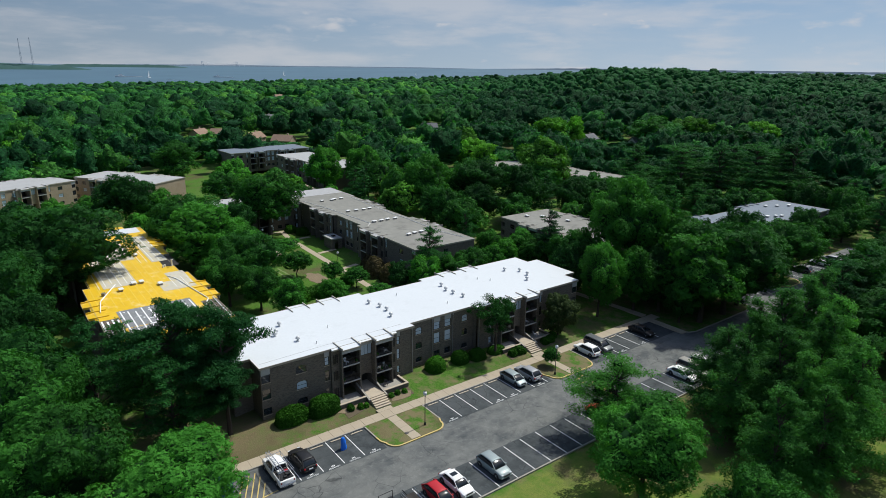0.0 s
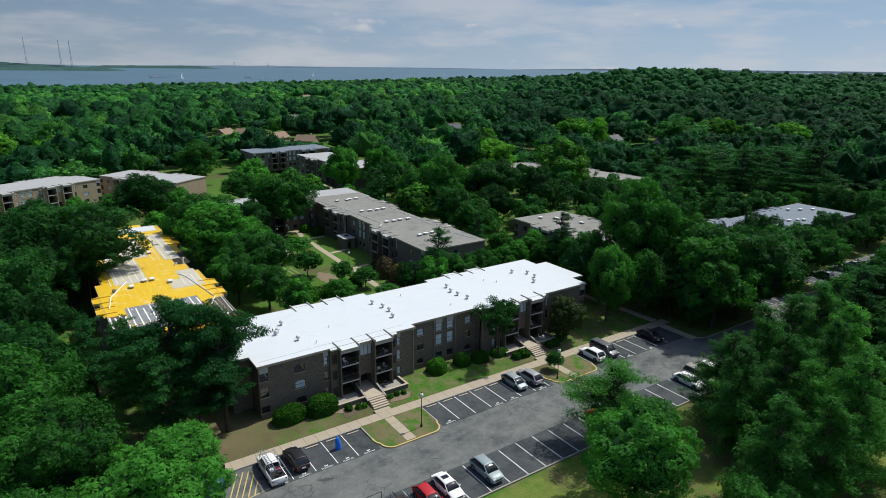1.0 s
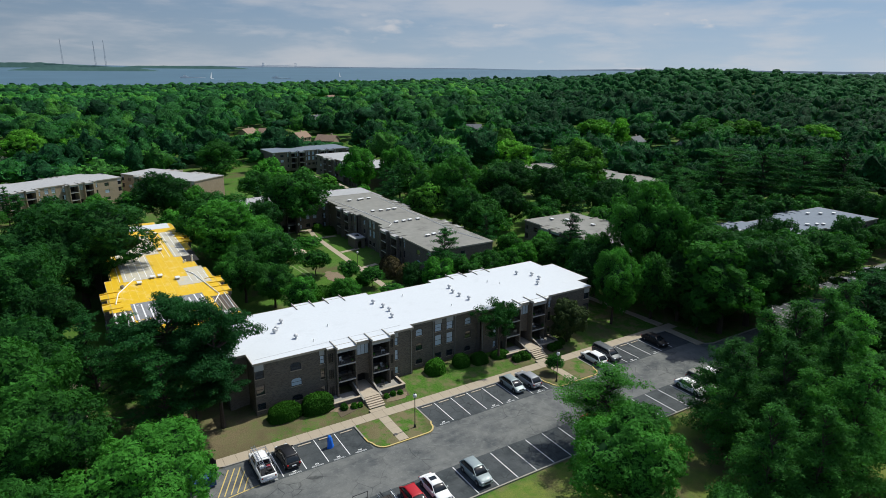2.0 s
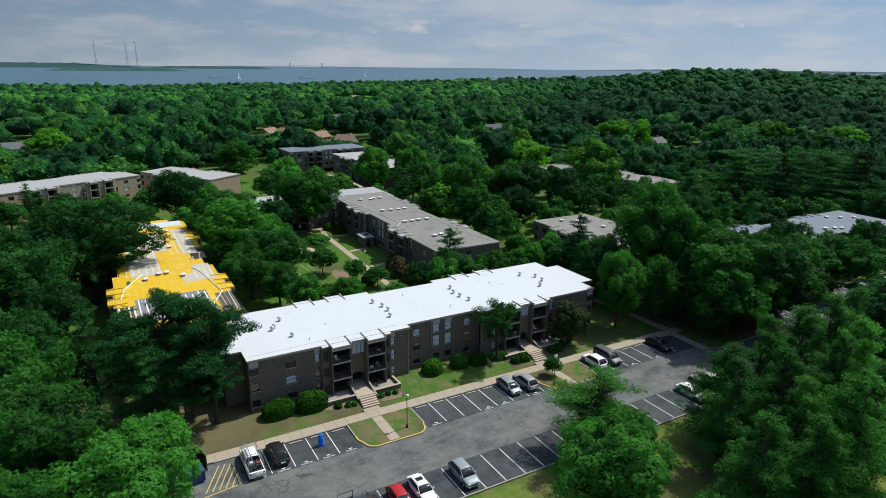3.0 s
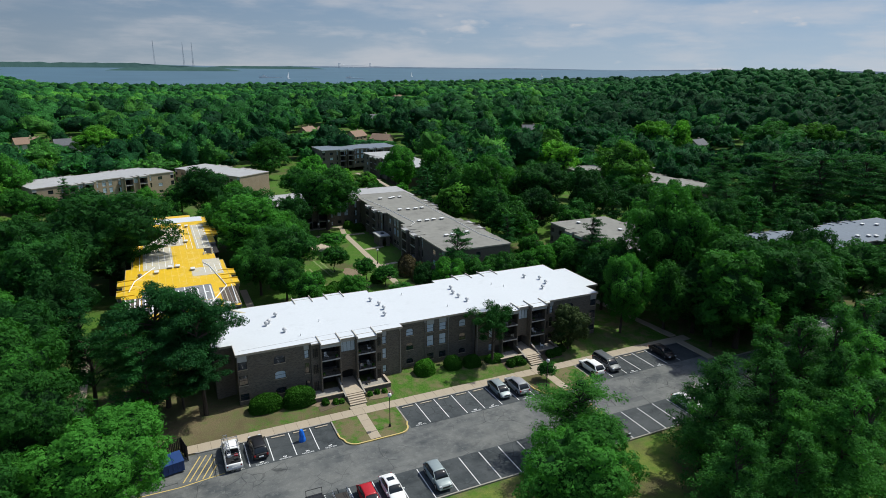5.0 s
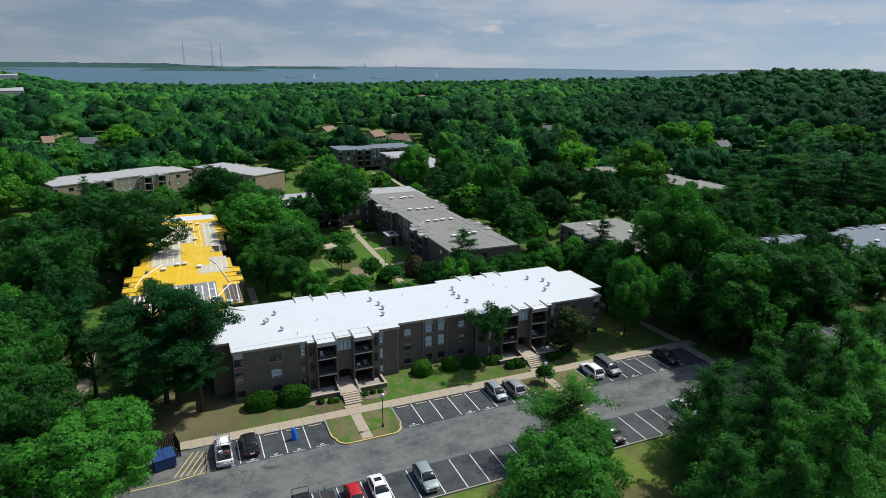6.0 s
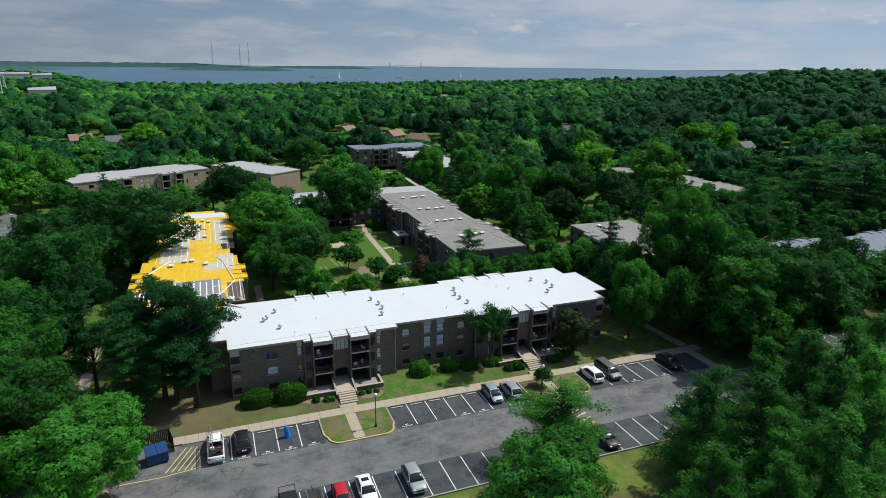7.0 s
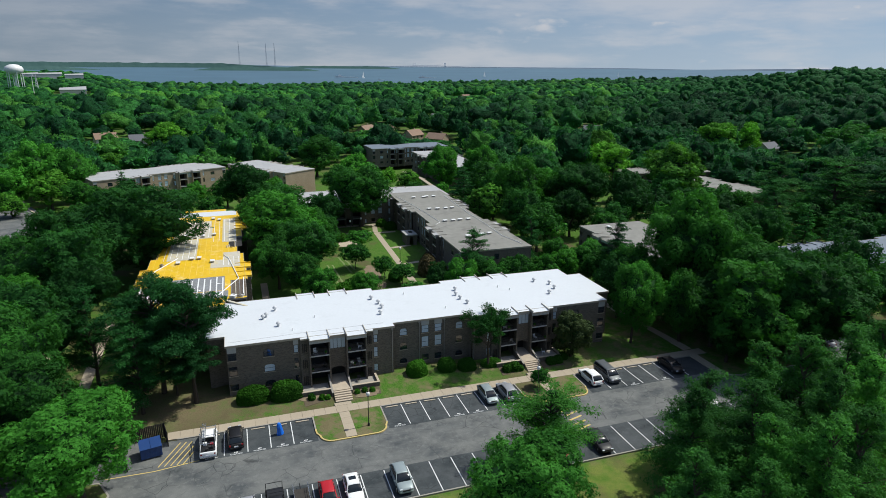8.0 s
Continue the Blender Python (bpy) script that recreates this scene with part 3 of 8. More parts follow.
pavement("pavement", "long concrete pavement of cast slabs beside the stalls", -30.0, 0.2, 0, 82.0, 1.75, 0.06)
pavement("entrance_walk", "concrete walk across a grass island", -7.15, -5.85, 90, 6.0, 1.4, 0.06)
pavement("entrance_walk", "concrete walk across a grass island", 22.4, -5.85, 90, 6.0, 1.4, 0.06)
pavement("entrance_walk", "pale concrete walk at the foot of the steps", -6.45, 1.95, 90, 0.75, 2.35, 0.07)
pavement("entrance_walk", "pale concrete walk at the foot of the steps", 22.9, 1.95, 90, 0.75, 2.35, 0.07)
pavement("side_walk", "concrete walk leading off under the trees", 50.4, 2.0, 95, 24, 1.5, 0.30)
pavement("courtyard_path", "narrow concrete path across the courtyard lawn", 15.9, 44.0, 88.4, 45.6, 1.5, 0.29)
pavement("courtyard_path", "narrow concrete path across the courtyard lawn", 17.0, 89.8, 80, 9.5, 1.4, 0.29)
pavement("courtyard_path", "short concrete branch path to a doorway", 17.2, 88.4, 0, 4.6, 1.2, 0.30)
pavement("courtyard_path", "short concrete branch path to a doorway", 17.0, 73.0, 12, 5.4, 1.2, 0.30)
pavement("courtyard_path", "short concrete branch path to a doorway", 16.4, 59.0, 14, 4.4, 1.2, 0.30)
pavement("courtyard_path", "concrete path along the end of the courtyard", 5.5, 97.6, 0, 15.0, 1.3, 0.30)
pavement("courtyard_path", "concrete path along the end of the courtyard", 5.0, 89.4, 2, 11.0, 1.3, 0.29)
pavement("courtyard_path", "worn concrete path beside the building end", -14.8, 29.5, 90, 26.0, 1.4, 0.31)
pavement("far_path", "pale path over a far lawn", 52.6, 143.0, 88, 26.0, 1.6, 0.36)
pavement("far_path", "pale path over a far lawn", 54.2, 166.0, 100, 20.0, 1.6, 0.33)
pavement("side_walk", "sun-flecked concrete walk between pines", -41.4, 8.0, 91, 34.0, 1.6, 0.36)
pavement("side_walk", "sun-flecked concrete walk between trees", -48.8, 20.0, 92, 38.0, 1.7, 0.30)
pavement("side_walk", "concrete walk joining two paths", -49.5, 40.0, 0, 8.5, 1.3, 0.33)


def strip(name, label, pts, width, z0, z1, material, category, kind="structure"):
    """A band of even width along a line of places."""
    bm = bmesh.new()
    P = [Vector((*p, 0)) for p in pts]
    ring = []
    for i, p in enumerate(P):
        d = ((P[min(i + 1, len(P) - 1)] - P[max(i - 1, 0)])).normalized()
        s = Vector((-d.y, d.x, 0)) * width / 2
        ring.append([bm.verts.new((p + s * k + Vector((0, 0, z)))) for k, z in ((1, z0), (1, z1), (-1, z1), (-1, z0))])
    for a, b in zip(ring, ring[1:]):
        for j in range(4):
            bm.faces.new((a[j], a[(j + 1) % 4], b[(j + 1) % 4], b[j]))
    bm.faces.new(ring[0][::-1]), bm.faces.new(ring[-1])
    bmesh.ops.recalc_face_normals(bm, faces=bm.faces[:])
    return tagged(part(name, bm, material), label, category, kind=kind)


strip("kerb", "grey concrete kerb along the pavement", [(-28.8, 0.1), (-12.2, 0.1)], 0.18, -0.1, 0.13, M["kerb"], "kerb")
strip("kerb", "grey concrete kerb along the pavement", [(-2.8, 0.1), (17.2, 0.1)], 0.18, -0.1, 0.13, M["kerb"], "kerb")
strip("kerb", "grey concrete kerb along the pavement", [(27.3, 0.1), (52.0, 0.1)], 0.18, -0.1, 0.13, M["kerb"], "kerb")
strip("kerb", "low concrete kerb at the grass edge of the car park", [(-30, -19.35), (62, -19.35)], 0.18, -0.1, 0.1, M["kerb"], "kerb")


def round_corner(cx, cy, r, a0, a1, n=7):
    return [(cx + r * math.cos(radians(a0 + (a1 - a0) * i / n)), cy + r * math.sin(radians(a0 + (a1 - a0) * i / n))) for i in range(n + 1)]


def island(x0, x1, wx, yf, dry):
    """A kerbed grass island between two rows of stalls, open at the pavement; wx: the walk's left edge."""
    r = 1.5
    left = [(x0, 0.0)] + [(x0, yf + r + 0.7)] + round_corner(x0 + 0.35 + r, yf + r, r, 180, 268)
    right = round_corner(x1 - 0.25 - r, yf + r, r, 272, 360) + [(x1, yf + r + 0.7), (x1, 0.0)]
    for pts, lab in ((left + [(wx, yf)], "grass bed with dry patches left of the walk"), ([(wx + 1.4, yf)] + right, "grass bed with dry patches right of the walk")):
        bm = bmesh.new()
        ring = pts + ([(wx, 0.18)] if pts[0][0] == x0 else [(wx + 1.4, 0.18)])
        if pts[0][0] == x0:
            ring = [(x0, 0.18)] + pts[1:] + [(wx, 0.18)]
        else:
            ring = [(wx + 1.4, 0.18), (wx + 1.4, yf)] + pts[1:-1] + [(x1, 0.18)]
        prism(bm, ring, -0.1, 0.11)
        tagged(part("grass_bed", bm, M["ground_dry"]), "small kerbed grass island with dry patches", "grass island", "grass islands", "structure")
    strip("island_kerb", "grey kerb along the side of a grass island", [(x0 - 0.05, 0.1), (x0 - 0.05, yf + 3.2)], 0.18, -0.1, 0.14, M["kerb"], "kerb")
    strip("island_kerb", "yellow-painted kerb round a grass island", [(x0 - 0.05, yf + 3.2)] + left[1:] + right[:-2] + [(x1 + 0.05, yf + 2.2)], 0.2, -0.1, 0.14, M["kerb_yellow"], "kerb")
    strip("island_kerb", "grey kerb along the side of a grass island", [(x1 + 0.05, yf + 2.2), (x1 + 0.05, 0.1)], 0.18, -0.1, 0.14, M["kerb"], "kerb")


island(-12.0, -2.9, -8.55, -6.1, 1)
island(17.4, 27.1, 21.0, -5.7, 2)

# wooded island that ends the near row of stalls, with the path along its edge
bm = bmesh.new()
prism(bm, [(49.5, 0.16), (49.5, -5.6), (50.3, -7.0), (51.6, -7.6), (70.5, -7.6), (72.0, -6.2), (72.0, 0.16)], -0.1, 0.12)
tagged(part("grass_bed", bm, M["ground"]), "long kerbed island of shaded grass under trees", "grass island", "grass islands", "structure")
strip("island_kerb", "grey kerb along the side of a grass island", [(49.4, 0.1), (49.4, -5.6), (50.25, -7.1), (51.6, -7.7), (70.5, -7.7), (72.1, -6.2), (72.1, 0.1)], 0.2, -0.1, 0.14, M["kerb"], "kerb")
pavement("path", "pale concrete path across the end of the parking row", 50.0, -6.9, 90, 7.0, 1.4, 0.14)

bm = bmesh.new()
prism(bm, [(89.2, 0.16), (89.2, -4.6), (90.4, -6.0), (95.0, -6.0), (96.4, -4.6), (96.4, 0.16)], -0.1, 0.12)
tagged(part("grass_bed", bm, M["ground"]), "kerbed island of shaded grass under a tree", "grass island", "grass islands", "structure")
strip("island_kerb", "yellow-painted kerb round a shaded grass island", [(89.1, 0.1), (89.1, -4.65), (90.35, -6.1), (95.05, -6.1), (96.5, -4.65), (96.5, 0.1)], 0.2, -0.1, 0.14, M["kerb_yellow"], "kerb")

# planted verge that closes the car park's left end
bm = bmesh.new()
prism(bm, [(-62.0, -16.5), (-38.0, -14.5), (-35.6, -12.6), (-35.2, -9.0), (-36.4, -6.6), (-40.0, -6.0), (-62.0, -6.0)], -0.1, 0.11)
tagged(part("grass_bed", bm, M["ground"]), "grass verge under trees at the car park end", "grass island", "grass islands", "structure")
strip("island_kerb", "grey kerb round the grass verge", [(-62.0, -16.6), (-38.0, -14.6), (-35.5, -12.65), (-35.1, -9.0), (-36.35, -6.5), (-40.0, -5.9), (-62.0, -5.9)], 0.2, -0.1, 0.14, M["kerb"], "kerb")

# painted lines
line_near, line_far = bmesh.new(), bmesh.new()
box(line_near, -0.055, -5.15, 0.0065, 0.055, 0.0, 0.0105)
box(line_far, -0.055, -19.15, 0.0065, 0.055, -13.68, 0.0105)
line_near, line_far = mesh_of("stall_line", line_near, M["line"]), mesh_of("stall_line", line_far, M["line"])
near_x = [-23.2 + 2.743 * k for k in range(4)] + [2.743 * k for k in range(7)] + [30.5 + 2.743 * k for k in range(6)] + [75.0 + 2.743 * k for k in range(5)] + [99.3 + 2.743 * k for k in range(8)]
far_x = [-27.54 + 2.743 * k for k in range(17)] + [22.1 + 2.743 * k for k in range(10)]
for me, xs in ((line_near, near_x), (line_far, far_x)):
    for x in xs:
        ob = new("stall_line", me)
        ob.location.x = x
        tagged(ob, "white painted line between two parking stalls", "road marking", "stall lines", "structure")

font = bpy.data.curves.new("word", "FONT")
font.body, font.size, font.extrude, font.align_x = "RESERVED", 0.33, 0.002, "CENTER"
word_ob = new("word", font)
bpy.context.view_layer.update()
word_me = bpy.data.meshes.new_from_object(word_ob.evaluated_get(bpy.context.evaluated_depsgraph_get()))
bpy.data.objects.remove(word_ob)
word_me.materials.clear()
word_me.materials.append(M["line"])
bm = bmesh.new()
for i in range(3):
    box(bm, -0.22 + 0.16 * i, 0.0, 0.0065, -0.11 + 0.16 * i, 0.22, 0.0105)
num_me = mesh_of("stall_number", bm, M["line"])
for x in [-24.6, -21.83, -19.08, -16.34, -13.5, -1.4, 6.86, 9.6, 15.1, 34.6, 40.1]:
    mark = new("stall_word", word_me)
    mark.matrix_basis = pose(x, -5.3, 0.009)
    tagged(mark, "white stencilled word reserved on the asphalt", "road marking", "stall words", "structure")
    num = new("stall_number", num_me)
    num.parent = mark
    num.matrix_basis = pose(0, 0.36, -0.001)

# worn yellow hatching by the skip and the crossing
for i in range(5):
    x, reach = -30.5 + 0.68 * i, (1.0, 1.0, 1.0, 0.8, 0.5)[i]
    strip("hatch_line", "worn yellow diagonal hatch line", [(x, -5.15 - 0.06 * i), (x + 2.15 * reach, -5.15 - 0.06 * i + 4.5 * reach)], 0.13, 0.0005, 0.011, M["line_yellow"], "road marking")
strip("hatch_line", "worn yellow edge line of a no-parking bay", [(-36, -5.75), (-30.9, -5.85), (-26.0, -5.2)], 0.14, 0.0005, 0.011, M["line_yellow"], "road marking")
for i in range(6):
    y = -7.1 - 1.15 * i
    strip("crossing_bar", "worn yellow crossing bar", [(20.3, y - 0.35), (22.5, y + 0.3)], 0.28, 0.0005, 0.011, M["line_yellow"], "road marking")

# concrete wheel stops
bm = bmesh.new()
prism(bm, [(-0.85, -0.09), (0.85, -0.09), (0.85, 0.09), (-0.85, 0.09)], 0.0, 0.13)
soften(bm, 0.03)
stop_me = mesh_of("wheel_stop", bm, M["concrete_pale"])
for x in [-24.6, -21.83, -19.08, -16.34, -13.5, -1.4, 1.37, 4.1, 6.86, 9.6, 12.34, 15.1, 29.1, 31.9, 34.6, 37.35, 40.1]:
    ob = new("wheel_stop", stop_me)
    ob.matrix_basis = pose(x, -0.42, 0.006, 0, 0, random.uniform(-1.5, 1.5))
    tagged(ob, "worn concrete wheel stop at the stall head", "wheel stop", "wheel stops")

# street on the far left
strip("road_street", "pale grey residential street between trees", [(-66, 52), (-71, 85), (-76, 112), (-84, 142), (-98, 172), (-116, 198)], 11.0, -0.2, 0.36, M["asphalt"], "road")
strip("kerb", "pale concrete kerb of the street", [(-60.2, 52), (-65.2, 85), (-70.2, 111), (-78.3, 140), (-92.5, 169)], 0.5, -0.2, 0.48, M["concrete_pale"], "kerb")
strip("pavement_street", "pale pavement along a residential street", [(-79, 160), (-90, 178), (-104, 196)], 1.5, 0.1, 0.42, M["concrete_pale"], "pavement")

# ---- apartment buildings ----
H1, H2, H3, TOP = 0.45, 2.95, 5.45, 8.0


def window_part(parent, x, y, z, w, h, face, material, sill=True, arch=False, t=0.05, rail=True):
    """A window set in a wall: frame, glass, meeting rail and sill. face: -1 looks to -y, +1 to +y."""
    f = face
    bm = bmesh.new()
    for a, b, c, d in ((x - w / 2, z, x - w / 2 + t, z + h), (x + w / 2 - t, z, x + w / 2, z + h), (x - w / 2, z + h - t, x + w / 2, z + h), (x - w / 2, z, x + w / 2, z + t), (x - w / 2, z + h * 0.48, x + w / 2, z + h * 0.48 + 0.05))[: 5 if rail else 4]:
        ya, yb = sorted((y + f * 0.03, y - f * 0.05))
        box(bm, a, ya, b, c, yb, d)
    win = part("window", bm, M["dark_metal"], parent)
    bm = bmesh.new()
    pts = [(x - w / 2 + t, z + t), (x + w / 2 - t, z + t), (x + w / 2 - t, z + h - t), (x - w / 2 + t, z + h - t)]
    if arch:
        pts = pts[:2] + [(x + (w / 2 - t) * math.cos(radians(a)), z + h - t - 0.35 + 0.42 * math.sin(radians(a))) for a in range(0, 181, 20)]
    vs = [bm.verts.new((px, y + f * 0.012, pz)) for px, pz in (pts if f < 0 else pts[::-1])]
    us = [bm.verts.new((px, y - f * 0.03, pz)) for px, pz in (pts if f < 0 else pts[::-1])]
    bm.faces.new(vs), bm.faces.new(us[::-1])
    for i in range(len(vs)):
        j = (i + 1) % len(vs)
        bm.faces.new((vs[i], us[i], us[j], vs[j]))
    part("pane", bm, material, win)
    if arch:
        bm = bmesh.new()
        for k in range(9):
            a0, a1 = radians(20 * k), radians(20 * k + 20)
            ring = [(x + (w / 2 + r) * math.cos(a), z + h - 0.42 + (0.42 + r) * math.sin(a)) for a, r in ((a0, 0.0), (a0, 0.16), (a1, 0.16), (a1, 0.0))]
            ya, yb = y + f * 0.05, y - f * 0.02
            p = [bm.verts.new((u, ya, v)) for u, v in ring]
            q = [bm.verts.new((u, yb, v)) for u, v in ring]
            bm.faces.new(p), bm.faces.new(q[::-1])
            for i in range(4):
                bm.faces.new((p[i], q[i], q[(i + 1) % 4], p[(i + 1) % 4]))
        part("brick_arch", bm, M["brick"], win)
    if sill:
        bm = bmesh.new()
        ya, yb = sorted((y + f * 0.13, y - f * 0.02))
        box(bm, x - w / 2 - 0.08, ya, z - 0.1, x + w / 2 + 0.08, yb, z)
        part("sill", bm, M["concrete"], win)
    return win


def wall_with_holes(bm, x0, x1, z0, z1, yf, yb, holes):
    """A wall slab along x from z0 to z1 with openings (x0, x1, z0, z1) cut right through."""
    xs = sorted({x0, x1, *[h[0] for h in holes], *[h[1] for h in holes]})
    for a, b in zip(xs, xs[1:]):
        mid = (a + b) / 2
        cuts = sorted((h[2], h[3]) for h in holes if h[0] < mid < h[1])
        z = z0
        for c, d in cuts:
            if c > z:
                box(bm, a, yf, z, b, yb, c)
            z = d
        if z < z1:
            box(bm, a, yf, z, b, yb, z1)


def side_layout(L, shift=0.0):
    """Openings of one long side, in metres along it, for both halves; the second half mirrors the first."""
    half = L / 2
    k = min(1.0, L / 50.0)  # shorter blocks sit closer
    u = dict(corner=0.7, arch=5.6, strip1=9.35, pier1=10.5, bal1=12.55, mid=15.2, bal2=17.85, pier2=19.85, strip2=20.85)
    u = {key: 0.7 + (v - 0.7) * k + (shift if v > 9 else 0.0) for key, v in u.items()}
    u.update(arch2=half - 4.5 * k, col=half - 1.05)
    return [u, {k: L - v for k, v in u.items()}], half


def apartment(m, L, D, label, roof_mat, wall_mat, detail=2, sides=(-1, 1), roof_label="", base=-0.6, end_bays=(True, True), shift=0.0):
    """A flat-roofed three-storey block of flats, L along x and D deep, its front wall on y = 0; two entrances a side."""
    b = thing("apartment_building", m, label, "apartment building", "flat-roofed apartment buildings")
    units, half = side_layout(L, shift)
    T = 0.3
    step = 1.15  # the middle stands back by this
    in0, in1 = 23.6 * L / 59.8, L - 23.6 * L / 59.8
    # floor plates close the body
    for z in (0.1, H2 - 0.28, H3 - 0.28):
        bm = bmesh.new()
        box(bm, 0.35, step + 1.75, z, L - 0.35, D - step - 1.75, z + 0.25)
        part("floor_slab", bm, M["concrete"], b)
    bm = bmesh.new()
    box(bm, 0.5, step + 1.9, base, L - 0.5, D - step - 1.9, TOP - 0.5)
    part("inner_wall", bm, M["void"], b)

    # long walls
    for f in (-1, 1):
        y_main = 0.0 if f < 0 else D
        wins = []
        for k, u in enumerate(units):
            for z in (H1 + 0.75, H2 + 0.5, H3 + 0.35):
                wins.append((u["corner"], z, 1.15, (1.12 if z > 5 else 1.45) if z > 1.5 else 1.0, False, M["glass"]))
                wins.append((u["strip1"], z, 0.62, (1.2 if z > 5 else 1.6) if z > 1.5 else 1.1, False, M["blind"] if z > 5 else M["glass"]))
                wins.append((u["strip2"], z, 0.62, (1.2 if z > 5 else 1.6) if z > 1.5 else 1.1, False, M["blind"]))
                wins.append((u["arch"], z, 1.5, 1.15 if z > 1.5 else 0.9, True, M["blind"] if 2 < z < 5 else M["glass"]))
        segs = [(0.0, in0, y_main), (in1, L, y_main), (in0, in1, y_main - f * step)]
        mids = []
        for k, u in enumerate(units):
            for z in (H1 + 0.75, H2 + 0.5, H3 + 0.35):
                mids.append((u["arch2"], z, 1.15, 1.15 if z > 1.5 else 0.8, True, M["blind"] if z > 5 else M["glass"]))
                mids.append((u["col"], z, 1.15, (1.25 if z > 5 else 1.75) if z > 1.5 else 1.0, False, M["blind"] if z > 2 else M["glass"]))
        wins_all = [(w, y_main) for w in wins] + [(w, y_main - f * step) for w in mids]
        for x0, x1, y in segs:
            holes = [(w[0] - w[2] / 2, w[0] + w[2] / 2, w[1], w[1] + w[3]) for w, wy in wins_all if wy == y and x0 < w[0] < x1]
            for u in units:  # balconies and the entrance are open
                if x0 < u["mid"] < x1:
                    for key in ("bal1", "bal2"):
                        for z in (H1, H2, H3):
                            holes.append((u[key] - 1.3, u[key] + 1.3, z, z + 2.05))
                    holes.append((u["mid"] - 1.2, u["mid"] + 1.2, H1 + 0.45, H2 - 0.05))
                    holes.append((u["mid"] - 1.15, u["mid"] + 1.15, H3 + 0.3, H3 + 1.95))
            bm = bmesh.new()
            ya, yb = sorted((y, y - f * T))
            wall_with_holes(bm, x0, x1, base, TOP - 0.02, ya, yb, holes)
            part("wall", bm, wall_mat, b)
        if f in sides and detail:
            for (x, z, w, h, arch, mt), y in wins_all:
                window_part(b, x, y - f * 0.1, z, w, h, f, mt, sill=detail > 1, arch=arch and detail > 1)
            for u in units:  # pale panels over the upper windows
                for key, w, yy in (("corner", 1.2, y_main), ("strip1", 0.7, y_main), ("strip2", 0.7, y_main), ("col", 1.25, y_main - f * step)):
                    bm = bmesh.new()
                    ya, yb = sorted((yy + f * 0.03, yy - f * 0.05))
                    box(bm, u[key] - w / 2, ya, H3 + 0.35 + (1.15 if key == "corner" else 1.3), u[key] + w / 2, yb, TOP - 0.17)
                    part("wall_panel", bm, M["panel"], b)
        # return walls of the set-back
        for x in (in0, in1):
            bm = bmesh.new()
            ya, yb = sorted((y_main, y_main - f * (step + T)))
            xa, xb = (x - T, x) if x == in0 else (x, x + T)
            box(bm, xa, min(ya, yb) + 0.004, base, xb, max(ya, yb) - 0.004, TOP - 0.024)
            part("wall", bm, wall_mat, b)
        for u in units:
            lo, hi = sorted((u["bal1"], u["bal2"]))
            # piers with lattice shutters
            for key in ("pier1", "pier2"):
                x = u[key]
                bm = bmesh.new()
                ya, yb = sorted((y_main + f * 0.32, y_main + f * 0.003))
                box(bm, x - 0.62, ya, base, x + 0.62, yb, TOP - 0.05)
                pier = part("pier", bm, wall_mat, b)
                if f in sides and detail > 1:
                    for z in (H1 + 0.3, H2 + 0.4, H3 + 0.4):
                        bm = bmesh.new()
                        yy = y_main + f * 0.34
                        for i in range(3):
                            ya, yb = sorted((yy, yy + f * 0.04))
                            box(bm, x - 0.33 + 0.24 * i, ya, z, x - 0.17 + 0.24 * i, yb, z + 1.35)
                        for j in range(3):
                            ya, yb = sorted((yy, yy + f * 0.03))
                            box(bm, x - 0.36, ya, z + 0.3 + 0.36 * j, x + 0.36, yb, z + 0.36 + 0.36 * j)
                        part("lattice_shutter", bm, M["dark_metal"], pier)
            # balconies
            for key in ("bal1", "bal2"):
                x = u[key]
                for z in (H2, H3):
                    bm = bmesh.new()
                    ya, yb = sorted((y_main + f * 1.1, y_main - f * 1.7))
                    box(bm, x - 1.3, ya, z - 0.16, x + 1.3, yb, z)
                    # slab darker than its edge, deepening the recess's shade by colour
                    bal = part("balcony", bm, M["metal_edge"], b)
                    bm = bmesh.new()
                    ya, yb = sorted((y_main + f * 1.1, y_main + f * 1.14))
                    box(bm, x - 1.3, ya, z - 0.17, x + 1.3, yb, z + 0.02)
                    part("slab_edge", bm, M["panel"], bal)
                    if f in sides and detail > 1:
                        bm = bmesh.new()
                        yy = y_main + f * 1.04
                        box(bm, x - 1.28, yy - 0.02, z + 0.95, x + 1.28, yy + 0.02, z + 1.0)
                        box(bm, x - 1.28, yy - 0.02, z + 0.08, x + 1.28, yy + 0.02, z + 0.12)
                        for i in range(20):
                            xx = x - 1.25 + 2.5 * i / 19
                            box(bm, xx - 0.012, yy - 0.012, z + 0.1, xx + 0.012, yy + 0.012, z + 0.96)
                        part("railing", bm, M["dark_metal"], bal)
                for xx in (x - 1.4, x + 1.4):
                    bm = bmesh.new()
                    ya, yb = sorted((y_main + f * 1.1, y_main - f * 1.7))
                    box(bm, xx - 0.1, ya, base, xx + 0.1, yb, TOP - 0.1)
                    part("side_wall", bm, wall_mat, b)
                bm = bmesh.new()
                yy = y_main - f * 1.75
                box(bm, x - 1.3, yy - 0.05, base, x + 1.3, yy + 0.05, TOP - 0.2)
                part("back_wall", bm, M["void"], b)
                if f in sides and detail > 1:
                    for z in (H1, H2, H3):
                        bm = bmesh.new()
                        ya, yb = sorted((y_main - f * 1.66, y_main - f * 1.62))
                        box(bm, x - 0.95, ya, z + 0.05, x + 0.95, yb, z + 2.0)
                        part("glass_door", bm, M["door_glass"], b)
                bm = bmesh.new()
                ya, yb = sorted((y_main + f * 1.12, y_main + f * 1.22))
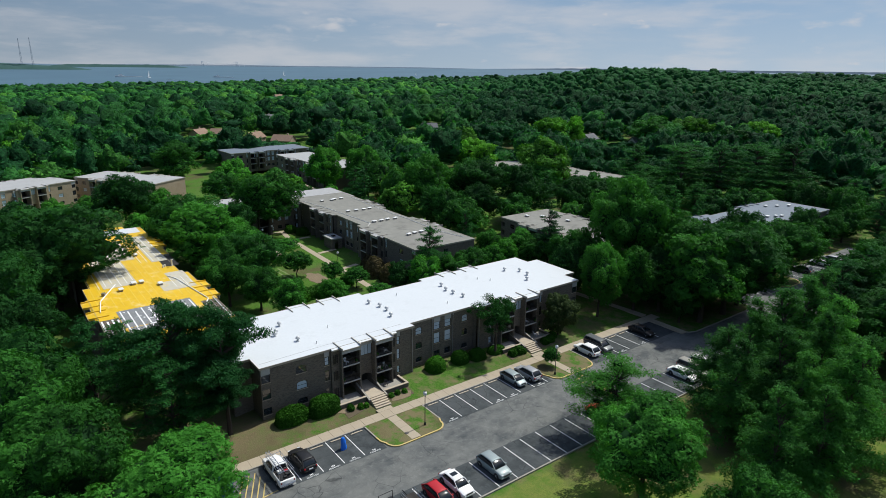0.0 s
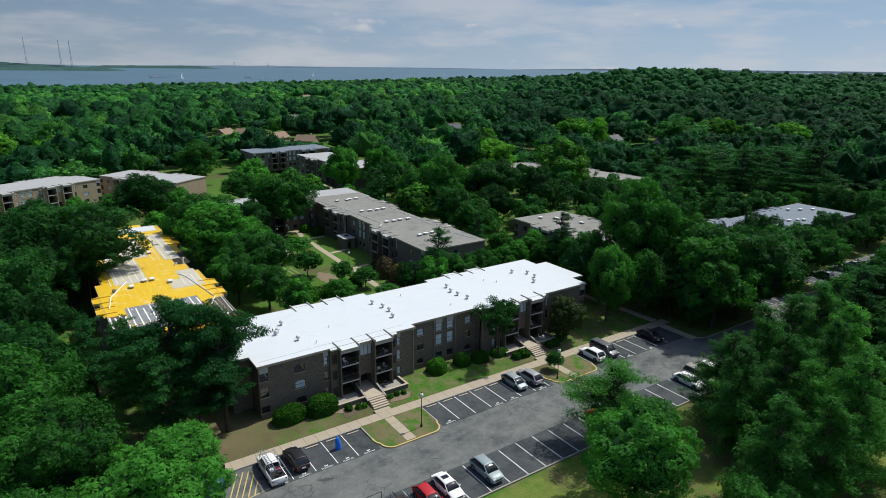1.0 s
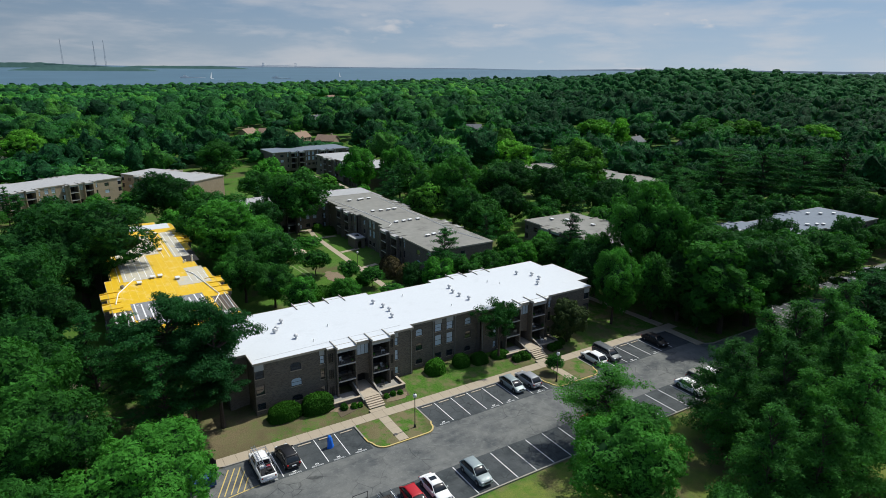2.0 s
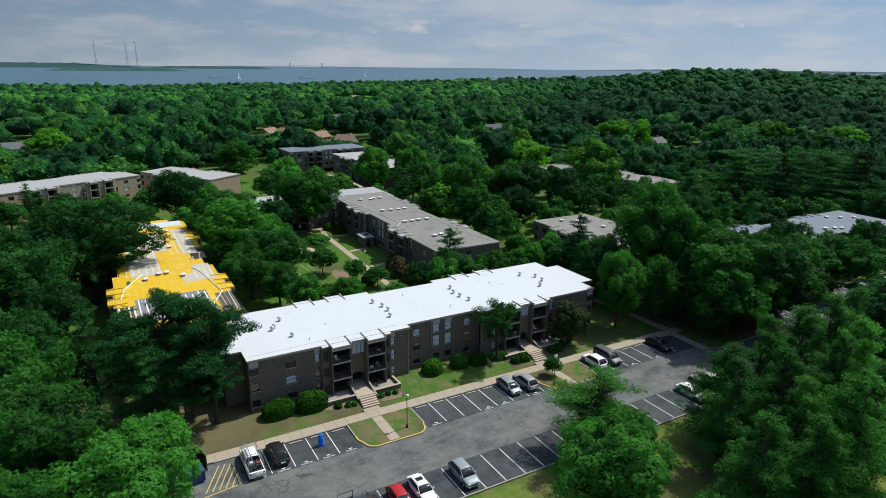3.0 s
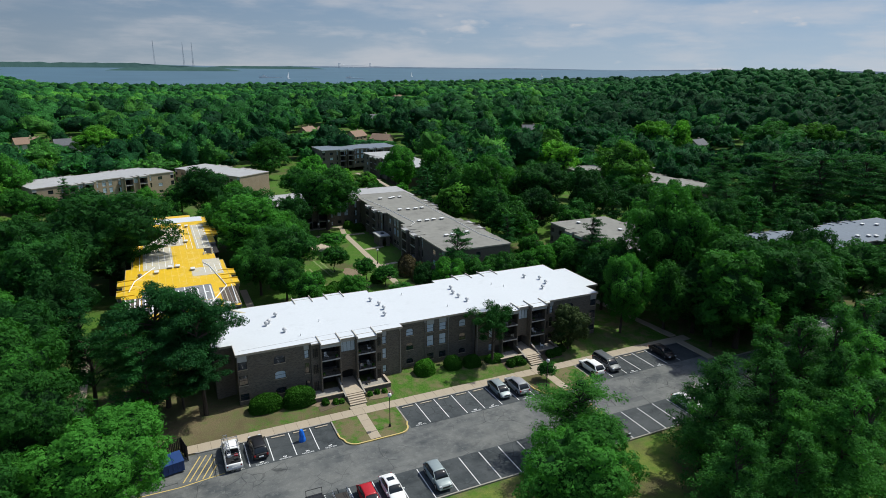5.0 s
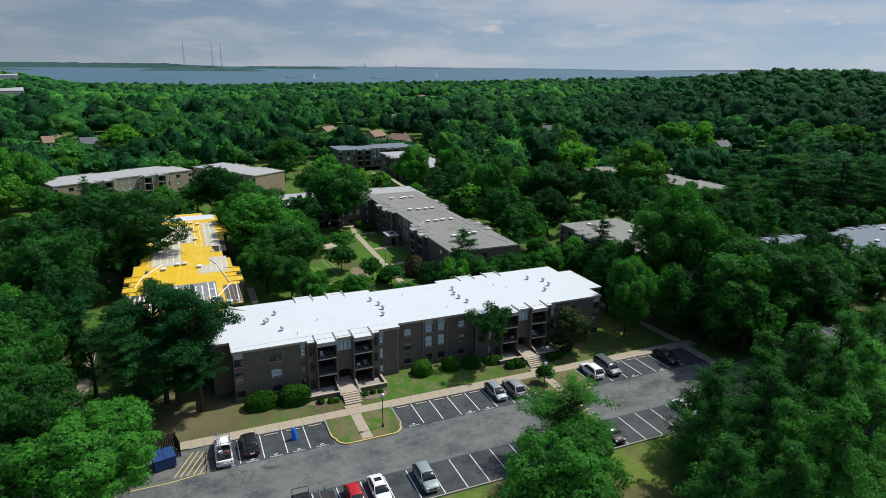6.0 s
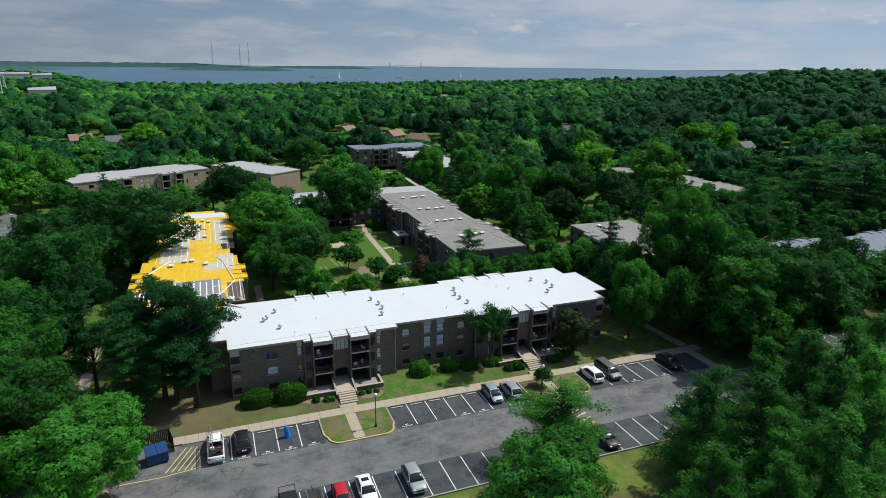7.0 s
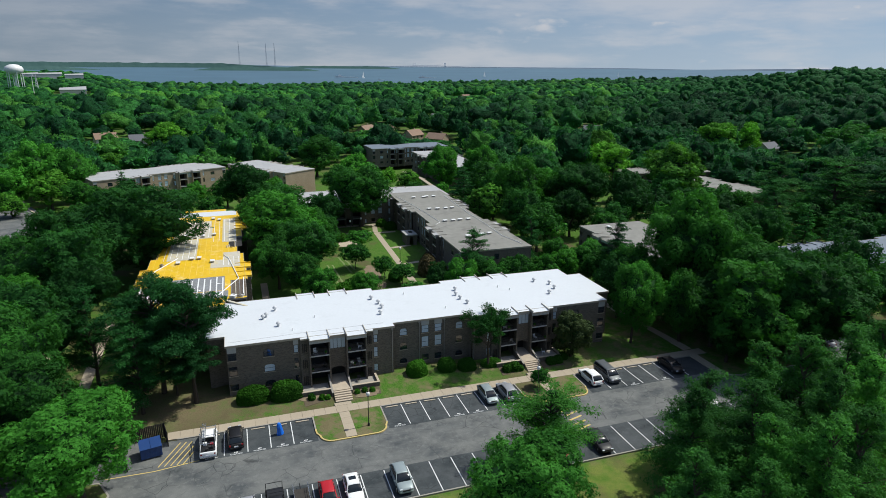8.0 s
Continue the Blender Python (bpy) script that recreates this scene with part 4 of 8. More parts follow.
                box(bm, x - 1.45, ya, TOP - 0.62, x + 1.45, yb, TOP - 0.14)
                part("fascia", bm, M["panel"], b)
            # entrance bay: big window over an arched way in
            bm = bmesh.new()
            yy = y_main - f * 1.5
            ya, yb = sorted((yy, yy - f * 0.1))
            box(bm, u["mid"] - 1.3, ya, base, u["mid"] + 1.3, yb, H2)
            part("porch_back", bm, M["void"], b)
            if f in sides and detail:
                bm = bmesh.new()
                ya, yb = sorted((y_main + f * 0.02, y_main - f * 0.06))
                for k in range(10):  # arch over the way in
                    a0, a1 = math.pi * k / 10, math.pi * (k + 1) / 10
                    zb = H2 - 0.75
                    P0 = [(u["mid"] + 1.2 * math.cos(a0), zb + 0.62 * math.sin(a0)), (u["mid"] + 1.2 * math.cos(a1), zb + 0.62 * math.sin(a1))]
                    ring = [P0[0], (P0[0][0], H2 - 0.02), (P0[1][0], H2 - 0.02), P0[1]]
                    p = [bm.verts.new((px, ya, pz)) for px, pz in ring]
                    q = [bm.verts.new((px, yb, pz)) for px, pz in ring]
                    bm.faces.new(p[::-1]), bm.faces.new(q)
                    for i in range(4):
                        bm.faces.new((p[i], p[(i + 1) % 4], q[(i + 1) % 4], q[i]))
                bmesh.ops.recalc_face_normals(bm, faces=bm.faces[:])
                part("entrance_arch", bm, wall_mat, b)
                for i in range(4):
                    window_part(b, u["mid"] - 0.87 + 0.58 * i, y_main - f * 0.05, H3 + 0.3, 0.575, 1.65, f, M["blind"], sill=False, t=0.025, rail=False)
                bm = bmesh.new()
                ya, yb = sorted((y_main + f * 0.3, y_main + f * 0.22))
                box(bm, u["mid"] - 1.25, ya, TOP - 0.6, u["mid"] + 1.25, yb, TOP - 0.1)
                part("fascia", bm, M["panel"], b)
    # end walls, each with a projecting bay in its middle
    bay0, bay1, out = 3.4, D - 3.6, 2.6
    for f, has in ((-1, end_bays[0]), (1, end_bays[1])):
        x = 0.0 if f < 0 else L
        spans = [(0.304, bay0, x), (bay1, D - 0.304, x), (bay0, bay1, x + f * out)] if has else [(0.304, D - 0.304, x)]
        for ya, yb, xx in spans:
            bm = bmesh.new()
            xa, xb = sorted((xx, xx - f * T))
            box(bm, xa, ya, base, xb, yb, TOP - 0.022)
            part("end_wall", bm, wall_mat, b)
        if has:
            for y in (bay0, bay1):
                bm = bmesh.new()
                xa, xb = sorted((x, x + f * (out - T)))
                yy = (y, y + T) if y == bay0 else (y - T, y)
                box(bm, xa, yy[0], base, xb, yy[1], TOP - 0.026)
                part("end_wall", bm, wall_mat, b)
        if detail > 1:
            for z in (H1 + 0.75, H2 + 0.5, H3 + 0.4):
                bm = bmesh.new()
                xx = x + f * (out if has else 0)
                xa, xb = sorted((xx + f * 0.03, xx - f * 0.05))
                box(bm, xa, D / 2 - 0.5, z, xb, D / 2 + 0.5, z + 1.2)
                part("window", bm, M["glass"], b)
    # roof deck with its outline
    o = 0.12
    pts = []
    e0, e1 = (out if end_bays[0] else 0.0), (out if end_bays[1] else 0.0)
    pts += [(-o, -o), (in0 + o, -o), (in0 + o, step - o), (in1 - o, step - o), (in1 - o, -o), (L + o, -o)]
    if e1:
        pts += [(L + o, bay0 - o), (L + e1 + o, bay0 - o), (L + e1 + o, bay1 + o), (L + o, bay1 + o)]
    pts += [(L + o, D + o), (in1 - o, D + o), (in1 - o, D - step + o), (in0 + o, D - step + o), (in0 + o, D + o), (-o, D + o)]
    if e0:
        pts += [(-o, bay1 + o), (-e0 - o, bay1 + o), (-e0 - o, bay0 - o), (-o, bay0 - o)]
    bm = bmesh.new()
    prism(bm, pts, TOP - 0.018, TOP + 0.12)
    roof = part("roof", bm, roof_mat, b, roof_label)
    # metal edge all round
    n = len(pts)
    for i in range(n):
        (ax, ay), (bx, by) = pts[i], pts[(i + 1) % n]
        ln = math.hypot(bx - ax, by - ay)
        dx, dy = (bx - ax) / ln, (by - ay) / ln
        nx, ny = dy, -dx
        bm = bmesh.new()
        ring = [(ax - 0.03 * dx, ay - 0.03 * dy), (bx + 0.03 * dx, by + 0.03 * dy)]
        q = [(ring[0][0] + nx * 0.04, ring[0][1] + ny * 0.04), (ring[1][0] + nx * 0.04, ring[1][1] + ny * 0.04), (ring[1][0] - nx * 0.02 - 0.07 * dx, ring[1][1] - ny * 0.02 - 0.07 * dy), (ring[0][0] - nx * 0.02 + 0.07 * dx, ring[0][1] - ny * 0.02 + 0.07 * dy)]
        prism(bm, q, TOP - 0.16, TOP + 0.15)
        part("roof_edge", bm, M["edge_tan"], roof)
    # roof tongues over the balconies, with upstands between
    for f in (-1, 1):
        y_main = 0.0 if f < 0 else D
        for u in units:
            for key, reach, w in (("bal1", 1.3, 1.48), ("mid", 0.42, 1.22), ("bal2", 1.3, 1.48), ("pier1", 0.5, 0.6), ("pier2", 0.5, 0.6)):
                x = u[key]
                bm = bmesh.new()
                ya, yb = sorted((y_main + f * 0.16, y_main + f * reach))
                lows = [TOP - 0.02, TOP - 0.02, TOP + 0.115, TOP + 0.115] if f < 0 else [TOP + 0.115, TOP + 0.115, TOP - 0.02, TOP - 0.02]
                prism(bm, [(x - w + 0.05, ya), (x + w - 0.05, ya), (x + w - 0.05, yb), (x - w + 0.05, yb)], TOP - 0.13, lows)
                tongue = part("roof_tongue", bm, M["roof_pale"] if roof_mat == M["roof_grey"] and detail > 1 else roof_mat, roof)
                bm = bmesh.new()
                ya, yb = sorted((y_main + f * reach, y_main + f * (reach + 0.05)))
                box(bm, x - w + 0.05, ya, TOP - 0.2, x + w - 0.05, yb, TOP + 0.01)
                part("tongue_edge", bm, M["edge_tan"], tongue)
            xs = sorted((u["bal1"] - 1.43, u["bal1"] + 1.43, u["bal2"] - 1.43, u["bal2"] + 1.43))
            for x in xs:
                bm = bmesh.new()
                ya, yb = sorted((y_main - f * 1.5, y_main + f * 1.32))
                box(bm, x - 0.06, ya, TOP - 0.1, x + 0.06, yb, TOP + 0.27)
                part("upstand", bm, M["upstand_tan"] if roof_mat in (M["roof_white"], M["roof_grey"], M["roof_pale"]) else roof_mat, roof)
    if detail > 1:  # rain pipes
        for f in sides:
            y_main = 0.0 if f < 0 else D
            for x, y in ((in0 - 0.25, y_main), (in1 + 0.25, y_main), (half - 2.0, y_main - f * step), (half + 2.0, y_main - f * step)):
                bm = bmesh.new()
                yy = y + f * 0.1
                tube(bm, (x, yy, base + 0.6), (x, yy, TOP - 0.3), 0.06)
                box(bm, x - 0.14, yy - 0.1, TOP - 0.42, x + 0.14, yy + 0.1, TOP - 0.18)
                part("rain_pipe", bm, M["metal_edge"], b)
    return b, roof, units


main_b, main_roof, main_units = apartment(pose(-22.4, 8.35, 0), 59.8, 16.6, "three-storey brown brick apartment building with a new white flat roof", M["roof_white"], M["brick"], 2, (-1,), "smooth bright white roof membrane")
yel_b, yel_roof, yel_units = apartment(pose(-19.2, 27.0, 0, 0, 0, 90), 66.0, 17.0, "three-storey brick apartment building whose roof is being relaid", M["roof_yellow"], M["brick"], 1, (-1,), "bright yellow roof underlay, partly covered")
mid_b, mid_roof, mid_units = apartment(pose(39.7, 40.9, 0, 0, 0, 90), 63.0, 15.9, "three-storey brown brick apartment building with a weathered grey roof", M["roof_grey"], M["brick"], 2, (1,), "weathered grey flat roof with water stains", end_bays=(False, False), shift=2.6)
end_b, end_roof, end_units = apartment(pose(-3.0, 99.0, -0.35), 44.0, 15.5, "three-storey brick apartment building closing the courtyard", M["roof_pale"], M["brick"], 1, (-1,), end_bays=(False, False))
fl_b, fl_roof, _ = apartment(pose(-64.0, 151.9, -0.4, 0, 0, 25.5), 45.5, 17.0, "far tan brick apartment building with a pale roof", M["roof_pale"], M["brick_tan"], 1, (-1,), end_bays=(False, False))
fr_b, fr_roof, _ = apartment(pose(8.7, 160.0, -0.6, 0, 0, 125), 34.0, 13.8, "far tan brick apartment building seen at its end", M["roof_pale"], M["brick_tan"], 1, (1,), end_bays=(False, False))
fm_b, fm_roof, _ = apartment(pose(42.0, 212.0, -1.0, 0, 0, 3), 38.0, 16.0, "far brown brick apartment building with a dark roof edge", M["roof_slate"], M["brick"], 1, (-1,), end_bays=(False, False))
fn_b, fn_roof, _ = apartment(pose(76.0, 152.0, -1.0, 0, 0, 93), 48.0, 16.0, "far brick apartment building among trees", M["roof_pale"], M["brick"], 1, (1,), end_bays=(False, False))
sr_b, sr_roof, _ = apartment(pose(75.4, 18.5, 0, 0, 0, 90), 34.5, 16.6, "brick apartment building with a grey roof behind trees", M["roof_grey"], M["brick"], 1, (-1,), end_bays=(False, False))
rr_b, rr_roof, _ = apartment(pose(83.2, 9.4, 0, 0, 0, -1), 58.0, 15.4, "brick apartment building with a blue-grey roof behind trees", M["roof_slate"], M["brick"], 1, (-1,), end_bays=(True, False))
fx_b, fx_roof, _ = apartment(pose(148.5, 82.0, -2.0, 0, 0, 96), 38.0, 14.0, "far apartment building half hidden by trees", M["roof_grey"], M["brick"], 0, (), end_bays=(False, False))
fy_b, fy_roof, _ = apartment(pose(121.0, 125.0, -2.0, 0, 0, -8), 36.0, 12.0, "far apartment building half hidden by trees", M["roof_grey"], M["brick"], 0, (), end_bays=(False, False))

# ---- beside the main building: steps, patios, hedges ----


def entrance(x, wall_y):
    """Landing, five steps, cheek walls and the low patio walls of one entrance."""
    t = thing("entrance_steps", pose(x, 0, 0), "pale concrete entrance steps with a landing and brick cheek walls", "steps", "entrance steps")
    top, y_top, n, tread = 0.92, 4.75, 5, 0.36
    bm = bmesh.new()
    box(bm, -1.22, y_top, -0.1, 1.22, wall_y + 1.45, top)
    part("landing", bm, M["concrete_pale"], t)
    for i in range(n):
        bm = bmesh.new()
        z = top * (n - i) / (n + 0.6)
        box(bm, -1.22, y_top - tread * (i + 1), -0.1, 1.22, y_top - tread * i - 0.004, z)
        bmesh.ops.bevel(bm, geom=[e for e in bm.edges if all(v.co.z > 0 for v in e.verts)], offset=0.02, segments=1, affect="EDGES")
        part("step", bm, M["concrete_pale"], t)
    for s in (-1, 1):
        bm = bmesh.new()
        pts = [(y_top - 0.3, 0.75), (y_top - 0.3, -0.1), (wall_y, -0.1), (wall_y, 1.75)]
        a = [bm.verts.new((s * 1.26, y, z)) for y, z in pts]
        b = [bm.verts.new((s * 1.48, y, z)) for y, z in pts]
        bm.faces.new(a), bm.faces.new(b[::-1])
        for i in range(4):
            bm.faces.new((a[i], b[i], b[(i + 1) % 4], a[(i + 1) % 4]))
        bmesh.ops.recalc_face_normals(bm, faces=bm.faces[:])
        cheek = part("cheek_wall", bm, M["brick"], t)
        bm = bmesh.new()
        a = [(y_top - 0.36, 0.75), (wall_y, 1.755), (wall_y, 1.84), (y_top - 0.36, 0.84)]
        p = [bm.verts.new((s * 1.37 - 0.125, y, z)) for y, z in a]
        q = [bm.verts.new((s * 1.37 + 0.125, y, z)) for y, z in a]
        bm.faces.new(p), bm.faces.new(q[::-1])
        for i in range(4):
            bm.faces.new((p[i], q[i], q[(i + 1) % 4], p[(i + 1) % 4]))
        bmesh.ops.recalc_face_normals(bm, faces=bm.faces[:])
        part("coping", bm, M["kerb"], cheek)
    for s in (-1, 1):
        w = thing("patio_wall", pose(x, 0, 0), "low brick patio wall with a pale coping", "garden wall", "patio walls")
        x0, x1 = sorted((s * 1.52, s * 5.55))
        bm = bmesh.new()
        box(bm, x0, 5.2, -0.1, x1, 5.42, 0.98)
        part("wall", bm, M["brick"], w)
        bm = bmesh.new()
        box(bm, x0 - 0.04, 5.13, 0.98, x1 + 0.04, 5.49, 1.07)
        part("coping", bm, M["concrete_pale"], w)
        bm = bmesh.new()
        xe = s * 5.44
        box(bm, xe - 0.11, 5.424, -0.1, xe + 0.11, wall_y - 0.35, 0.978)
        part("wall", bm, M["brick"], w)
        bm = bmesh.new()
        box(bm, xe - 0.16, 5.494, 0.978, xe + 0.16, wall_y - 0.35, 1.068)
        part("coping", bm, M["concrete_pale"], w)
        bm = bmesh.new()
        xa, xb = (x0 + 0.05, x1 - 0.24) if s > 0 else (x0 + 0.24, x1 - 0.05)
        box(bm, xa, 5.424, -0.1, xb, wall_y - 0.35, 0.62)
        part("patio_floor", bm, M["kerb"], w)
        bm = bmesh.new()
        xa, xb = sorted((x + s * 1.6, x + s * 5.4))
        pts = [(xa, 3.3 + 0.2 * s), (xb, 3.7 - 0.2 * s), (xb, 5.19), (xa, 5.19)]
        prism(bm, pts, -0.1, [ground_z(a, b) + 0.014 for a, b in pts])
        tagged(part("mulch_bed", bm, M["mulch"]), "brown mulched planting bed under a patio wall", "planting bed", kind="structure")


entrance(-7.3, 8.3)
entrance(22.3, 8.3)


def balcony_chair(x, y, z, rz, material, label):
    """A small garden chair: seat, back and four legs."""
    t = thing("garden_chair", pose(x, y, z, 0, 0, rz), label, "chair", "balcony chairs")
    bm = bmesh.new()
    box(bm, -0.25, -0.24, 0.40, 0.25, 0.24, 0.45)
    soften(bm, 0.015)
    part("seat", bm, M[material], t)
    bm = bmesh.new()
    a = [bm.verts.new((px, 0.22 + 0.10 * k + d, 0.45 + 0.45 * k)) for d in (0.0, 0.04) for px, k in ((-0.24, 0), (0.24, 0), (0.22, 1), (-0.22, 1))]
    for q in ((0, 1, 2, 3), (7, 6, 5, 4), (0, 4, 5, 1), (1, 5, 6, 2), (2, 6, 7, 3), (3, 7, 4, 0)):
        bm.faces.new([a[i] for i in q])
    bmesh.ops.recalc_face_normals(bm, faces=bm.faces[:])
    part("backrest", bm, M[material], t)
    for sx in (-1, 1):
        for sy in (-1, 1):
            bm = bmesh.new()
            tube(bm, (sx * 0.21, sy * 0.20, 0.40), (sx * 0.24, sy * 0.23, 0.0), 0.025, 0.02, 6)
            part("leg", bm, M[material], t)


def flower_pot(x, y, z, label):
    """A potted plant: tapered pot with a leafy tuft."""
    t = thing("potted_plant", pose(x, y, z), label, "potted plant", "potted plants")
    bm = bmesh.new()
    turned(bm, [(0.11, 0.0), (0.15, 0.24), (0.17, 0.25), (0.17, 0.29), (0.14, 0.29)], 10)
    part("pot", bm, M["shingle"], t)
    rng = np.random.default_rng(int(abs(x * 7 + z * 13)))
    d = rng.normal(0, 1, (160, 3))
    d[:, 2] = np.abs(d[:, 2])
    d /= np.linalg.norm(d, axis=1)[:, None]
    V, Q = flakes(rng, d * np.array((0.22, 0.22, 0.34)) * rng.uniform(0.4, 1.0, (160, 1)) + np.array((0, 0, 0.3)), d, 0.06, 0.6)
    ob = new("foliage", quads("foliage", V, Q, M["leaf_light"]))
    ob.parent = t


def shrub(name, x, y, rx, ry, h, label, material="hedge", n=4200, size=0.095, square=2.6, seed=0):
    """A clipped shrub: a swelling leafy mass that stands on the ground."""
    rng = np.random.default_rng(int(abs(x * 31 + y * 17)) + seed)
    d = rng.normal(0, 1, (n, 3))
    d[:, 2] = np.abs(d[:, 2]) * 1.1 - 0.12
    d /= (np.abs(d) ** square).sum(1)[:, None] ** (1 / square)
    lump = np.array([1 + 0.10 * noise.noise((p[0] * 1.6 + x, p[1] * 1.6 + y, p[2] * 1.6)) for p in d * 1.2])
    C = d * lump[:, None] * np.array((rx, ry, h)) * rng.uniform(0.9, 1.03, (n, 1))
    C[:, 2] = np.maximum(C[:, 2], 0.03)
    V, Q = flakes(rng, C, d, size, 0.7)
    V2, Q2 = core([(0, 0, h * 0.42, rx, ry, h * 0.6)], 0.86)
    V2[:, 2] = np.maximum(V2[:, 2], 0.0)
    V, Q = joined((V, Q), (V2, Q2))
    ob = new(name, quads(name, V, Q, M[material]))
    ob.location = (x, y, ground_z(x, y) - 0.02)
    return tagged(ob, label, "shrub")

# ---- trees ----


def flakes(rng, C, N, size, jitter=0.75, narrow=1.0):
    """Leaf sprays: an uneven three-cornered patch at each place, facing roughly outwards."""
    n = len(C)
    N = N + rng.normal(0, jitter, (n, 3))
    N /= np.linalg.norm(N, axis=1)[:, None] + 1e-9
    A = np.cross(N, rng.normal(0, 1, (n, 3)))
    A /= np.linalg.norm(A, axis=1)[:, None] + 1e-9
    B = np.cross(N, A)
    s = size * rng.uniform(0.6, 1.5, n)[:, None]
    out = []
    for ca, cb in ((-1, -0.6), (1, -0.5), (0.05, 1.1)):
        k = rng.uniform(0.65, 1.3, (n, 1))
        out.append(C + A * ca * s * k + B * cb * s * k * narrow + N * rng.normal(0, 0.2, (n, 1)) * s)
    V = np.stack(out, 1).reshape(-1, 3)
    return V, np.arange(n * 3).reshape(-1, 3)


def halved(Q):
    """Four-cornered faces cut into three-cornered ones."""
    Q = np.asarray(Q)
    return np.concatenate((Q[:, (0, 1, 2)], Q[:, (0, 2, 3)]))


def lobe_points(rng, lobes, n, shell=0.78, loose=1.4):
    """Places and outward ways on a cluster of rounded lobes (centre, radii)."""
    areas = np.array([l[3] * l[4] + l[3] * l[5] for l in lobes])
    pick = rng.choice(len(lobes), n, p=areas / areas.sum())
    L = np.array(lobes)[pick]
    d = rng.normal(0, 1, (n, 3))
    d[:, 2] += 0.25
    d /= np.linalg.norm(d, axis=1)[:, None]
    r = np.where(rng.uniform(0, 1, n) < 0.7, rng.uniform(shell, 1.06, n), rng.uniform(0.9, loose, n))[:, None]
    return L[:, :3] + d * L[:, 3:6] * r, d


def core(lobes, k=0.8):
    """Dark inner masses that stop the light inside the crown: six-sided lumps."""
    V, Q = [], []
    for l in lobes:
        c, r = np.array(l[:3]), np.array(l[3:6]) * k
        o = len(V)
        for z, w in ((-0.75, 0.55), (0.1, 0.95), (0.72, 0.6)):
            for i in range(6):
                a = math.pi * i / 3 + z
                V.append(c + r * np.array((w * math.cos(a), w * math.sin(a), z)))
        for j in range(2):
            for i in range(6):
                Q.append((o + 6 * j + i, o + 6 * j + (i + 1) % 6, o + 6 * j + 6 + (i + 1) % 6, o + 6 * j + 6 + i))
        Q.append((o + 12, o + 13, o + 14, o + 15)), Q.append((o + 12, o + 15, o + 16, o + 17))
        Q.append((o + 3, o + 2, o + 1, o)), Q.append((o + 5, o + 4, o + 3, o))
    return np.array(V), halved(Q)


def joined(*pieces):
    V, Q, o = [], [], 0
    for v, q in pieces:
        V.append(v), Q.append(q + o)
        o += len(v)
    return np.concatenate(V), np.concatenate(Q)


def bumps(rng, n, wide, high):
    """Swellings of a crown: directions, angular widths and heights."""
    d = rng.normal(0, 1, (n, 3))
    d[:, 2] += 0.25
    d /= np.linalg.norm(d, axis=1)[:, None]
    return d, rng.uniform(*wide, n), rng.uniform(*high, n)


def crown_form(rng, R, z0, z1, n, fine=110, bold=1.0):
    """An uneven domed crown with rounded swellings and clefts between: a function from directions to places, and one to the swelling there."""
    layers = [bumps(rng, n, (0.28, 0.56), (0.22 * bold, 0.50 * bold))]
    if fine:
        layers.append(bumps(rng, fine, (0.12, 0.25), (0.14, 0.30)))
    k, ph = rng.normal(0, 1.5, (5, 3)), rng.uniform(0, 6.28, 5)
    zm, up, down = z0 + (z1 - z0) * 0.46, (z1 - z0) * 0.54, (z1 - z0) * 0.46

    def rise(D, layer):
        d, w, h = layer
        a = np.arccos(np.clip(D @ d.T, -1, 1)) / w
        return (h * np.sqrt(np.clip(1 - a * a, 0, 1))).max(1)

    def reach(D):
        return 0.58 + 0.06 * bold * np.cos(D @ k.T + ph).sum(1) + sum(rise(D, one) for one in layers)

    sample = rng.normal(0, 1, (600, 3))
    sample /= np.linalg.norm(sample, axis=1)[:, None]
    full = np.quantile(reach(sample), 0.95)

    def form(D):
        f = reach(D) / full
        side = R * f * np.where(D[:, 2] < 0, 1 - 0.3 * D[:, 2] ** 2, 1.0)
        return np.stack((D[:, 0] * side, D[:, 1] * side, zm + D[:, 2] * f * np.where(D[:, 2] > 0, up, down)), 1)

    return form, lambda D: rise(D, layers[0]) + 1.6 * (rise(D, layers[1]) if fine else 0.0)


def form_normals(form, D):
    """Places on a crown and the ways its surface faces there."""
    A = np.cross(D, np.array((0.31, 0.17, 0.93)))
    A /= np.linalg.norm(A, axis=1)[:, None] + 1e-9
    B = np.cross(D, A)
    P, e = form(D), 0.05
    N = np.cross(form(D + A * e) - P, form(D + B * e) - P)
    N *= np.sign((N * D).sum(1))[:, None]
    return P, N / (np.linalg.norm(N, axis=1)[:, None] + 1e-9)


def form_mesh(form, rings, sides, k=1.0, low=2.3):
    """A closed skin over a crown from its top down to an angle."""
    th = np.linspace(0.08, low, rings)
    D = np.array([(math.sin(t) * math.cos(2 * math.pi * (i + 0.5 * (j % 2)) / sides), math.sin(t) * math.sin(2 * math.pi * (i + 0.5 * (j % 2)) / sides), math.cos(t)) for j, t in enumerate(th) for i in range(sides)])
    P = form(D)
    c = P.mean(0)
    Q = [(j * sides + i, (j + 1) * sides + i, (j + 1) * sides + (i + 1) % sides, j * sides + (i + 1) % sides) for j in range(rings - 1) for i in range(sides)]
    Q += [(0, i, i + 1, i + 2) for i in range(1, sides - 2, 2)]
    return c + (P - c) * k, halved(Q)


